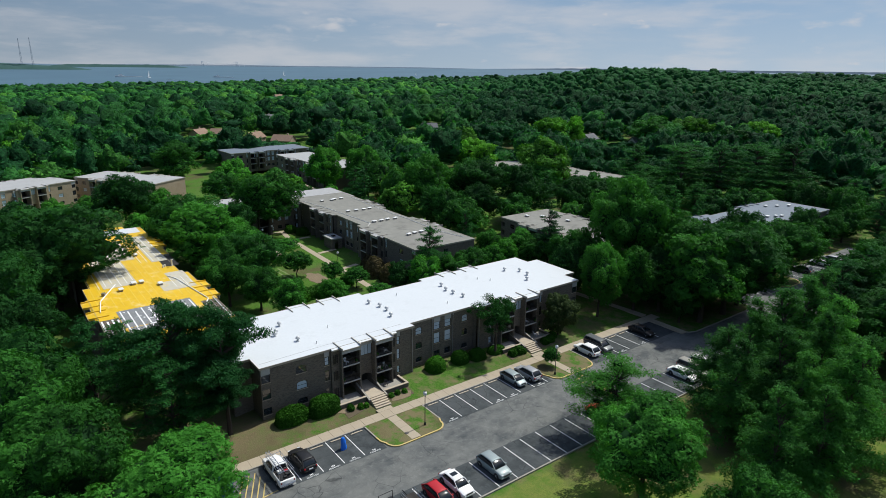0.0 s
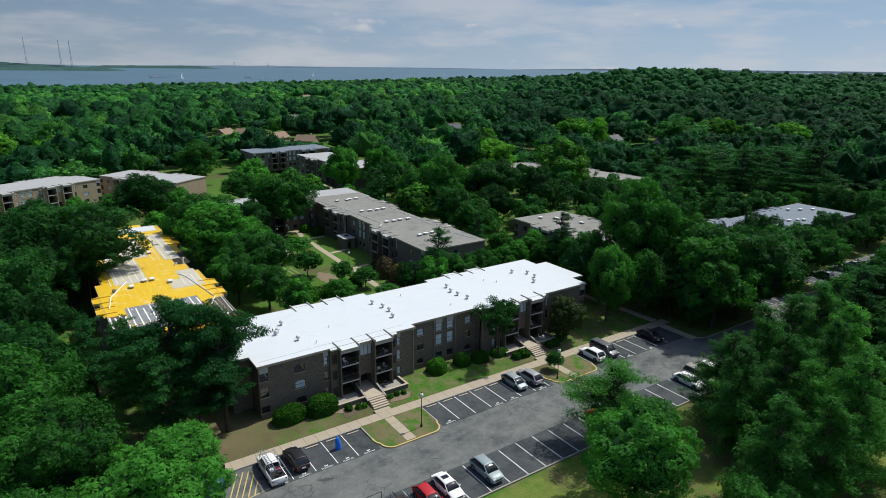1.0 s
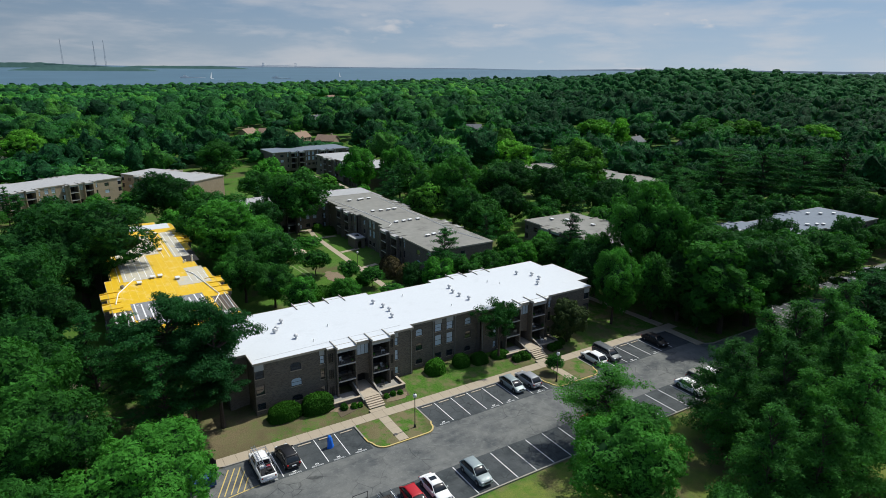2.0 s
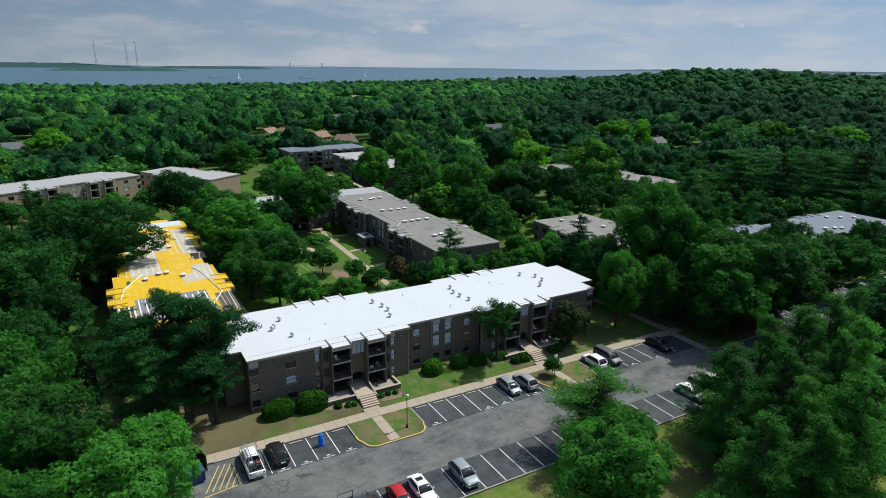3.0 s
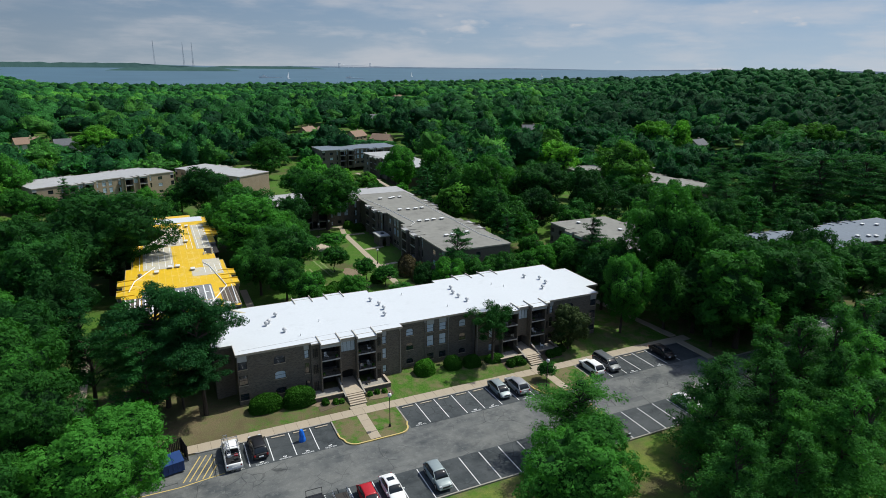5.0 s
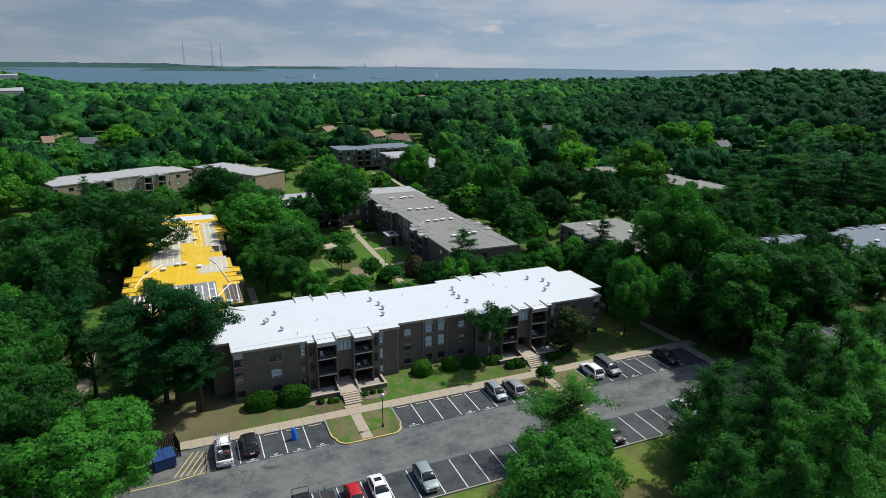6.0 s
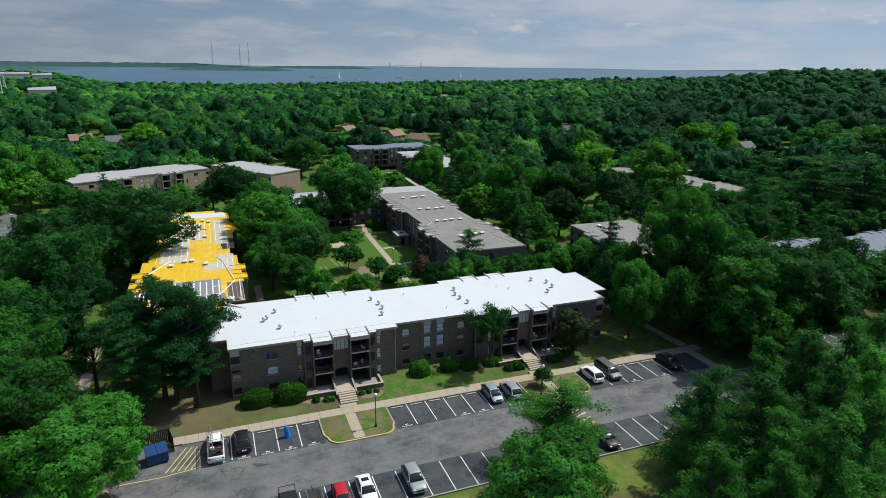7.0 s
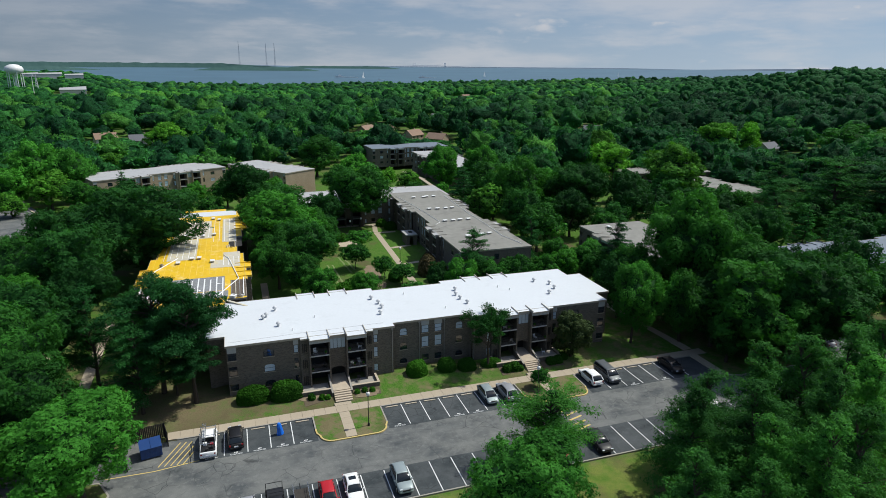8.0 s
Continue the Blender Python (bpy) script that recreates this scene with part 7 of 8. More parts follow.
for dx, dy in ((0.0, 0.0), (-1.2, 0.3), (-1.6, 0.0)):
    bm = bmesh.new()
    tube(bm, (dx, dy, -0.02), (dx, dy, 1.3 if dx == 0 else 0.5), 0.14)
    if dx == 0:
        tube(bm, (dx, dy, 1.26), (dx + 0.1, dy - 0.5, 1.42), 0.14)
    part("pipe", bm, M["white_paint"], t)
# a flat sheet; the pit's shaded depth is only its near-black colour
sheet("roof_pit", -21.9, 58.6, -19.2, 66.0, 0.0, "void", "flat near-black sheet standing for a roof pit", "roof decking")
t = thing("timber_plank", pose(-20.9, 24.4, TOP + 0.3, 0, 6, -38), "long pale timber plank leaning on the roof edge", "plank")
bm = bmesh.new()
box(bm, -2.4, -0.2, -0.06, 2.4, 0.2, 0.06)
soften(bm, 0.015)
part("plank", bm, M["board_beige"], t)

# porch of the grey-roofed building
t = thing("entrance_porch", pose(23.8, 74.6, ground_z(22.4, 76) - 0.1), "small flat-roofed brick entrance porch with a pale roof", "porch")
bm = bmesh.new()
wall_with_holes(bm, -2.6, 0.2, 0, 2.7, 0.0, 0.25, [(-1.8, -0.8, 0.1, 2.2)])
wall_with_holes(bm, -2.6, 0.2, 0, 2.7, 4.25, 4.5, [])
box(bm, -2.6, 0.252, 0, -2.35, 4.248, 2.7)
part("wall", bm, M["brick"], t)
bm = bmesh.new()
box(bm, -2.9, -0.3, 2.7, 0.2, 4.8, 2.95)
part("roof", bm, M["roof_pale"], t)
bm = bmesh.new()
box(bm, -1.6, 1.6, 2.95, -0.7, 2.6, 3.15)
part("skylight", bm, M["glass"], t)

# ---- skip and its enclosure ----
t = thing("skip_enclosure", pose(-31.6, -1.6, 0, 0, 0, 8), "dark board fence round a rubbish skip", "fence enclosure")
bm = bmesh.new()
box(bm, -0.09, 0.0, 0.0, 0.09, 0.035, 1.95)
board = mesh_of("board", bm, M["wood_fence"])
for (x0, y0), (x1, y1) in (((-2.6, -3.0), (-3.0, 2.6)), ((-3.0, 2.65), (1.7, 2.65)), ((1.75, 2.6), (1.95, 0.4))):
    ln = math.hypot(x1 - x0, y1 - y0)
    a = math.degrees(math.atan2(y1 - y0, x1 - x0))
    n = int(ln / 0.2)
    for i in range(n):
        ob = new("board", board)
        ob.parent = t
        k = (i + 0.5) / n
        ob.matrix_basis = pose(x0 + (x1 - x0) * k, y0 + (y1 - y0) * k, 0.02 + 0.02 * math.sin(i * 5), 0, 0, a)
    for k in (0.0, 0.5, 1.0):
        bm = bmesh.new()
        px, py = x0 + (x1 - x0) * k, y0 + (y1 - y0) * k
        box(bm, px - 0.06, py - 0.06 - 0.09, -0.1, px + 0.06, py + 0.06 - 0.09, 2.05)
        part("fence_post", bm, M["dark_metal"], t)
bm = bmesh.new()
prism(bm, [(-34.9, -5.2), (-31.0, -4.9), (-30.7, 1.2), (-35.0, 1.4)], -0.1, 0.05)
# asphalt colour on the pad, dark partly for the tree's shadow over it
tagged(part("skip_pad", bm, M["asphalt"]), "dark pad under the rubbish skip", "concrete pad", kind="structure")
t = thing("rubbish_skip", pose(-31.5, -2.3, 0.05, 0, 0, 12) @ Matrix.Scale(1.12, 4), "blue steel rubbish skip with sloping lids", "skip")
bm = bmesh.new()
prof = [(-0.85, 0.15), (0.75, 0.15), (0.95, 1.15), (0.75, 1.5), (-0.85, 1.25)]
a = [bm.verts.new((-1.05, y, z)) for y, z in prof]
b = [bm.verts.new((1.05, y, z)) for y, z in prof]
bm.faces.new(a), bm.faces.new(b[::-1])
for i in range(5):
    bm.faces.new((a[i], b[i], b[(i + 1) % 5], a[(i + 1) % 5]))
bmesh.ops.recalc_face_normals(bm, faces=bm.faces[:])
part("body", bm, M["dumpster_blue"], t)
for s in (-1, 1):
    bm = bmesh.new()
    q = [(-0.93, 1.27), (0.8, 1.545), (0.8, 1.6), (-0.93, 1.325)]
    a = [bm.verts.new((min(0.02 * s, 1.08 * s), y, z)) for y, z in q]
    b = [bm.verts.new((max(0.02 * s, 1.08 * s), y, z)) for y, z in q]
    bm.faces.new(a), bm.faces.new(b[::-1])
    for i in range(4):
        bm.faces.new((a[i], b[i], b[(i + 1) % 4], a[(i + 1) % 4]))
    bmesh.ops.recalc_face_normals(bm, faces=bm.faces[:])
    part("lid", bm, M["dumpster_blue"], t, "sloping blue lid")
for i in range(5):
    bm = bmesh.new()
    x = -0.95 + 0.475 * i
    box(bm, x - 0.04, -0.92, 0.2, x + 0.04, -0.84, 1.2)
    part("rib", bm, M["dumpster_blue"], t)
for sx in (-0.8, 0.8):
    for sy in (-0.6, 0.6):
        bm = bmesh.new()
        tube(bm, (sx - 0.05, sy, 0.08), (sx + 0.05, sy, 0.08), 0.08, n=10)
        part("castor", bm, M["rubber"], t)

# blue tarpaulin-wrapped load in a stall
rng = np.random.default_rng(77)
bm = bmesh.new()
rows = []
for z, rx, ry, ox in ((0.0, 0.62, 0.42, 0.0), (0.25, 0.6, 0.4, 0.02), (0.7, 0.5, 0.36, 0.0), (1.05, 0.45, 0.36, -0.05), (1.35, 0.42, 0.3, -0.1), (1.7, 0.3, 0.24, -0.14), (1.85, 0.12, 0.1, -0.16)):
    rows.append([bm.verts.new((ox + rx * math.cos(2 * math.pi * i / 18) * (1 + rng.normal(0, 0.07)), ry * math.sin(2 * math.pi * i / 18) * (1 + rng.normal(0, 0.07)), z)) for i in range(18)])
for a, b in zip(rows, rows[1:]):
    for i in range(18):
        bm.faces.new((a[i], a[(i + 1) % 18], b[(i + 1) % 18], b[i]))
bm.faces.new(rows[0][::-1]), bm.faces.new(rows[-1])
ob = part("covered_load", bm, M["tarp"])
ob.matrix_basis = pose(-16.45, -2.5, 0.006, 0, 0, 20) @ Matrix.Diagonal((0.75, 0.8, 0.92, 1))
tagged(ob, "upright load wrapped in bright blue tarpaulin in a stall", "covered load")

# ---- vehicles ----
# stations from tail to nose: place along the length, half width, sill, waist; then the cabin: place at the waist, place at the roof
STYLE = {
    "sedan": dict(L=4.75, W=0.9, H=1.45, belt=0.93, hood=0.88, cab=(0.11, 0.24, 0.58, 0.76), tail=0.92),
    "hatch": dict(L=4.5, W=0.87, H=1.5, belt=0.95, hood=0.86, cab=(0.02, 0.2, 0.6, 0.83), tail=0.95),
    "suv": dict(L=4.6, W=0.92, H=1.66, belt=1.04, hood=1.0, cab=(0.03, 0.17, 0.56, 0.76), tail=1.02),
    "van": dict(L=5.1, W=0.98, H=1.77, belt=1.08, hood=1.0, cab=(0.012, 0.07, 0.66, 0.84), tail=1.05),
    "pickup": dict(L=5.6, W=0.97, H=1.85, belt=1.15, hood=1.12, cab=(0.40, 0.43, 0.68, 0.78), tail=1.1),
}
PAINT = {}


def paint(name, c, metal=0.35):
    if name not in PAINT:
        PAINT[name] = plain(name + " car paint", c, 0.5, metal * 0.4, 0.12, 0.35)
    return PAINT[name]


def ring_loft(bm, rings):
    rows = [[bm.verts.new(p) for p in r] for r in rings]
    n = len(rows[0])
    for a, b in zip(rows, rows[1:]):
        for i in range(n):
            bm.faces.new((a[i], a[(i + 1) % n], b[(i + 1) % n], b[i]))
    bm.faces.new(rows[0][::-1]), bm.faces.new(rows[-1])
    bmesh.ops.recalc_face_normals(bm, faces=bm.faces[:])


def wheel_meshes():
    bm = bmesh.new()
    rows = []
    for r, x in ((0.21, -0.1), (0.3, -0.11), (0.335, -0.07), (0.335, 0.07), (0.3, 0.11), (0.21, 0.1)):
        rows.append([bm.verts.new((x, r * math.cos(2 * math.pi * i / 18), r * math.sin(2 * math.pi * i / 18))) for i in range(18)])
    for a, b in zip(rows, rows[1:] + rows[:1]):
        for i in range(18):
            bm.faces.new((a[i], a[(i + 1) % 18], b[(i + 1) % 18], b[i]))
    bmesh.ops.recalc_face_normals(bm, faces=bm.faces[:])
    tyre = mesh_of("tyre", bm, M["rubber"])
    bm = bmesh.new()
    tube(bm, (-0.085, 0, 0), (0.085, 0, 0), 0.215, n=18)
    for i in range(5):
        a = 2 * math.pi * i / 5
        d = Vector((0, math.cos(a), math.sin(a)))
        for s in (-1, 1):
            tube(bm, Vector((0.09 * s, 0, 0)) + d * 0.03, Vector((0.09 * s, 0, 0)) + d * 0.2, 0.025, n=5)
    return tyre, mesh_of("rim", bm, M["chrome"])


TYRE, RIM = wheel_meshes()


def car(style, x, y, rz, colour, label, z=0.006):
    """A parked car; its nose points to +y before it is turned."""
    s = STYLE[style]
    L, W, H, belt = s["L"], s["W"], s["H"], s["belt"]
    t = thing("car" if style != "pickup" else "pickup_truck", pose(x, y, z, 0, 0, rz), label, "car" if style != "pickup" else "pickup truck", "parked vehicles")
    y0 = -L / 2

    def at(f):
        return y0 + L * f

    def section(f, w, lo, hi, crown=0.03):
        """One rounded cross-section of the body."""
        yy = at(f)
        half = [(0.55, lo - 0.03), (0.93, lo), (0.985, lo + (hi - lo) * 0.22), (1.0, lo + (hi - lo) * 0.5), (0.985, lo + (hi - lo) * 0.76), (0.95, hi - 0.045), (0.87, hi), (0.5, hi + crown * 0.75)]
        return [(-w * k, yy, z) for k, z in half] + [(0, yy, hi + crown)] + [(w * k, yy, z) for k, z in half[::-1]]

    bm = bmesh.new()
    tail, hood = s["tail"], s["hood"]
    a, b, c, d = s["cab"]
    if style == "pickup":
        rings = [section(0.0, W * 0.96, 0.42, tail - 0.03, 0), section(0.01, W, 0.36, tail, 0), section(0.2, W, 0.34, tail, 0), section(0.4, W, 0.3, belt - 0.02, 0), section(0.72, W, 0.3, belt), section(0.84, W * 0.99, 0.31, hood + 0.02, 0.05), section(0.93, W * 0.96, 0.33, hood - 0.06, 0.05), section(0.98, W * 0.9, 0.36, hood - 0.2), section(1.0, W * 0.8, 0.42, 0.72)]
    else:
        rings = [section(0.0, W * 0.8, 0.42, tail - 0.3), section(0.008, W * 0.88, 0.36, tail - 0.16), section(0.03, W * 0.94, 0.32, tail - 0.06), section(0.1, W * 0.985, 0.28, tail if tail < belt else belt - 0.02), section(0.22, W, 0.24, belt - 0.01), section(0.5, W, 0.22, belt), section(d, W, 0.24, hood + 0.03), section(0.86, W * 0.985, 0.26, hood - 0.05, 0.06), section(0.93, W * 0.95, 0.29, hood - 0.13, 0.05), section(0.972, W * 0.88, 0.33, hood - 0.24), section(0.993, W * 0.78, 0.37, hood - 0.36), section(1.0, W * 0.66, 0.4, 0.58)]
    ring_loft(bm, rings)
    body = part("body", bm, colour, t, "", True)
    for f in (0.18, 0.81):  # dark wheel arches
        for sx in (-1, 1):
            bm = bmesh.new()
            tube(bm, (sx * (W - 0.3), at(f), 0.37), (sx * (W + 0.006), at(f), 0.37), 0.4, n=16)
            part("wheel_arch", bm, M["rubber"], body)
    rw = W * 0.74
    lo = [(-W * 0.9, at(a), belt - 0.05), (W * 0.9, at(a), belt - 0.05), (W * 0.9, at(d), belt - 0.05), (-W * 0.9, at(d), belt - 0.05)]
    hi = [(-rw, at(b), H - 0.05), (rw, at(b), H - 0.05), (rw, at(c), H - 0.05), (-rw, at(c), H - 0.05)]

    def arch(f, top, narrow=1.0):
        """One cross-section of the cabin between the belt and a height."""
        yy, k = at(f), top - belt
        side = W * 0.93 - (W * 0.93 - rw) * min(1.0, k / (H - belt))
        half = [(W * 0.93 * narrow, belt - 0.06), ((W * 0.93 * 0.6 + side * 0.4) * narrow, belt + 0.35 * k), (side * narrow, belt + 0.86 * k), (side * 0.9 * narrow, belt + 0.97 * k), (side * 0.5 * narrow, top)]
        return [(-x, yy, z) for x, z in half] + [(0, yy, top + 0.01)] + [(x, yy, z) for x, z in half[::-1]]

    h2 = H - 0.02
    bm = bmesh.new()
    ring_loft(bm, [arch(a, belt + 0.03, 0.9), arch(a + (b - a) * 0.6, belt + (h2 - belt) * 0.66, 0.97), arch(b, h2 - 0.03), arch((b + c) / 2, h2), arch(c, h2 - 0.03), arch(c + (d - c) * 0.45, belt + (h2 - belt) * 0.62, 0.99), arch(d, belt + 0.03, 0.94)])
    part("glazing", bm, M["car_glass"], t, "dark tinted car glazing", True)
    bm = bmesh.new()
    rows = []
    for f, drop in ((b - 0.035, 0.06), (b + 0.01, 0.02), ((b + c) / 2, 0.0), (c - 0.01, 0.025), (c + 0.025, 0.055)):
        z = H - drop
        rows.append([(-rw * 1.03, at(f), z - 0.12), (-rw * 0.98, at(f), z - 0.05), (-rw * 0.8, at(f), z), (0, at(f), z + 0.02), (rw * 0.8, at(f), z), (rw * 0.98, at(f), z - 0.05), (rw * 1.03, at(f), z - 0.12), (0, at(f), z - 0.04)])
    ring_loft(bm, rows)
    part("roof", bm, colour, t, "", True)
    for i in range(4):  # corner pillars
        bm = bmesh.new()
        tube(bm, lo[i], hi[i], 0.1 if i < 2 else 0.055, 0.07 if i < 2 else 0.045, 6)
        part("pillar", bm, colour, t)
    for sx in (-1, 1):
        for f in ((0.5,) if style == "pickup" else (0.34, 0.48)):
            yy = at(a + (d - a) * f)
            bm = bmesh.new()
            tube(bm, (sx * W * 0.9, yy, belt - 0.04), (sx * rw, yy - 0.05, H - 0.06), 0.04, 0.035, 5)
            part("pillar", bm, M["dark_metal"], t)
        bm = bmesh.new()
        box(bm, sx * (W + 0.08) - 0.09, at(d) - 0.32, belt - 0.02, sx * (W + 0.08) + 0.09, at(d) - 0.2, belt + 0.13)
        soften(bm, 0.02)
        part("mirror", bm, colour, t)
        bm = bmesh.new()
        box(bm, sx * W * 0.66 - 0.17, at(0.955), s["hood"] - 0.3, sx * W * 0.66 + 0.17, at(0.992), s["hood"] - 0.17)
        soften(bm, 0.03)
        part("headlight", bm, M["clear_lens"], t)
        bm = bmesh.new()
        box(bm, sx * W * 0.78 - 0.1, at(0.0) - 0.01, tail - 0.34, sx * W * 0.78 + 0.1, at(0.03), tail - 0.12)
        soften(bm, 0.02)
        part("tail_light", bm, M["red_lens"], t)
    for f, n in ((0.0, "bumper"), (0.97, "bumper")):
        bm = bmesh.new()
        box(bm, -W * 0.82, at(f) - 0.04, 0.36, W * 0.82, at(f) + 0.16, 0.56)
        soften(bm, 0.04)
        part(n, bm, colour if style != "pickup" else M["chrome"], t)
    bm = bmesh.new()
    box(bm, -0.26, at(0.0) - 0.05, 0.6, 0.26, at(0.0) + 0.03, 0.74)
    part("plate", bm, M["white_paint"], t)
    bm = bmesh.new()
    box(bm, -0.42, at(0.985), 0.58, 0.42, at(1.0) + 0.015, 0.72)
    part("grille", bm, M["dark_metal"], t)
    for f in (0.18, 0.81):
        for sx in (-1, 1):
            wheel = new("wheel", None)
            wheel.parent = t
            k = 1.1 if style in ("pickup", "suv", "van") else 1.0
            wheel.matrix_basis = pose(sx * (W - 0.1), at(f), 0.335 * k) @ Matrix.Scale(k, 4)
            for nm, me in (("tyre", TYRE), ("rim", RIM)):
                o = new(nm, me)
                o.parent = wheel
    return t


WHITE, SILVER, BLACK = paint("white", (0.78, 0.78, 0.77), 0.0), paint("silver", (0.30, 0.31, 0.33), 0.7), paint("black", (0.012, 0.012, 0.014), 0.2)
GREY, TAN, RED, PALE = paint("grey", (0.10, 0.11, 0.118), 0.6), paint("champagne", (0.30, 0.29, 0.265), 0.6), paint("red", (0.42, 0.012, 0.02), 0.1), paint("pale teal silver", (0.27, 0.32, 0.33), 0.6)

truck = car("pickup", -24.95, -2.75, 0, WHITE, "white pickup truck with a ladder rack and a loaded bed")


def bed(t, load):
    """The open bed of a pickup: dark floor, with what lies in it."""
    bm = bmesh.new()
    box(bm, -0.8, -2.62, 1.11, 0.8, -0.6, 1.145)
    part("bed_floor", bm, M["dark_metal"], t)
    for i, (x, y, w, h) in enumerate(load):
        bm = bmesh.new()
        box(bm, x - w, y - w * 0.8, 1.14, x + w, y + w * 0.8, 1.14 + h)
        soften(bm, 0.03)
        part("load_box", bm, (M["rubber"], M["strip_white"], RED)[i % 3], t)


bed(truck, [(0.3, -2.0, 0.28, 0.3), (-0.35, -1.2, 0.22, 0.35), (0.4, -1.3, 0.2, 0.22), (-0.1, -2.3, 0.18, 0.2)])
for sx in (-1, 1):
    bm = bmesh.new()
    for yy in (-2.5, -0.7, 1.3):
        tube(bm, (sx * 0.86, yy, 1.1), (sx * 0.86, yy, 2.1), 0.03, n=6)
    tube(bm, (sx * 0.86, -2.6, 2.1), (sx * 0.86, 1.6, 2.1), 0.035, n=6)
    part("rack_side", bm, M["chrome"], truck)
for yy in (-2.5, -0.7, 1.3):
    bm = bmesh.new()
    tube(bm, (-0.9, yy, 2.1), (0.9, yy, 2.1), 0.03, n=6)
    part("rack_bar", bm, M["chrome"], truck)
ladder = thing("ladder", pose(-25.4, -3.0, 2.13), "long aluminium ladder lying on a truck rack", "ladder")
for sx in (-0.2, 0.2):
    bm = bmesh.new()
    box(bm, sx - 0.03, -2.4, 0.0, sx + 0.03, 2.3, 0.09)
    part("rail", bm, M["chrome"], ladder)
for i in range(14):
    bm = bmesh.new()
    tube(bm, (-0.2, -2.25 + 0.34 * i, 0.045), (0.2, -2.25 + 0.34 * i, 0.045), 0.022, n=6)
    part("rung", bm, M["chrome"], ladder)

car("suv", -21.85, -2.35, 2, BLACK, "black sport utility car parked nose to the pavement")
car("hatch", 12.2, -2.15, 180, PALE, "pale silver hatchback backed into a stall")
car("suv", 15.1, -2.2, 0, SILVER, "silver crossover parked nose to the pavement")
car("suv", 28.85, -2.0, 0, WHITE, "white sport utility car parked nose to the pavement")
car("van", 31.85, -1.9, 180, GREY, "grey minivan backed into a stall")
car("sedan", 43.0, -2.4, 180, BLACK, "dark sedan in deep tree shade")
car("suv", -4.2, -16.5, 180, PALE, "pale blue-silver sport utility car in the far row")
white_sedan = car("sedan", -9.65, -16.4, 180, WHITE, "white sedan with a dark sunroof in the far row")
bm = bmesh.new()
box(bm, -0.4, -0.85, 1.42, 0.4, -0.25, 1.475)
part("sunroof", bm, M["car_glass"], white_sedan)
car("hatch", -12.45, -16.9, 180, RED, "red hatchback in the far row")
blk = car("pickup", -17.95, -17.3, 0 + 180, BLACK, "black pickup truck with a steel rack over its bed")
bed(blk, [])
for yy in (-2.5, -0.8):
    bm = bmesh.new()
    for sx in (-0.86, 0.86):
        tube(bm, (sx, yy, 1.1), (sx, yy, 2.0), 0.035, n=6)
    tube(bm, (-0.9, yy, 2.0), (0.9, yy, 2.0), 0.035, n=6)
    part("rack_bar", bm, M["dark_metal"], blk)
car("hatch", -20.8, -17.0, 180, SILVER, "silver car in the far row")
car("sedan", 15.2, -16.4, 180, RED, "red sedan under a pine tree")
car("sedan", 21.0, -16.7, 180, BLACK, "black sedan in the far row near the crossing")
car("sedan", 34.4, -16.2, 180, WHITE, "white sedan in the far row")
car("van", 37.15, -16.3, 180, TAN, "champagne minivan in the far row")
car("suv", 39.9, -16.2, 180, WHITE, "white sport utility car in the far row")
car("sedan", 73.6, -2.5, 0, SILVER, "silver sedan in deep tree shade")
car("suv", 103.6, -2.4, 0, GREY, "grey sport utility car at the shaded end of the car park")
car("sedan", 113.0, -2.6, 0, WHITE, "white sedan at the shaded end of the car park")
car("sedan", 118.6, -2.6, 0, SILVER, "silver sedan at the shaded end of the car park")
car("sedan", 61.5, 119.0, 30, RED, "red sedan half hidden among trees", 0.37)
car("sedan", -84.0, 147.0, 24, GREY, "grey sedan driving lane side of a street", 0.37)

# utility trailer
t = thing("utility_trailer", pose(-15.2, -16.4, 0.006), "small grey utility trailer with mesh sides", "trailer")
bm = bmesh.new()
box(bm, -0.8, -1.6, 0.5, 0.8, 1.6, 0.58)
part("deck", bm, M["wood_fence"], t)
for sx in (-0.8, 0.8):
    bm = bmesh.new()
    for yy in (-1.6, -0.8, 0, 0.8, 1.6):
        tube(bm, (sx, yy, 0.5), (sx, yy, 1.25), 0.025, n=5)
    for zz in (0.9, 1.25):
        tube(bm, (sx, -1.6, zz), (sx, 1.6, zz), 0.025, n=5)
    part("side_rail", bm, M["chrome"], t)
    o = new("tyre", TYRE)
    o.parent = t
    o.matrix_basis = pose(sx * 1.15, 0, 0.335)
bm = bmesh.new()
tube(bm, (0, 1.6, 0.52), (0, 2.6, 0.5), 0.05)
part("draw_bar", bm, M["dark_metal"], t)
bm = bmesh.new()
tube(bm, (-0.95, 0, 0.335), (0.95, 0, 0.335), 0.04)
part("axle", bm, M["dark_metal"], t)

# ---- far houses ----


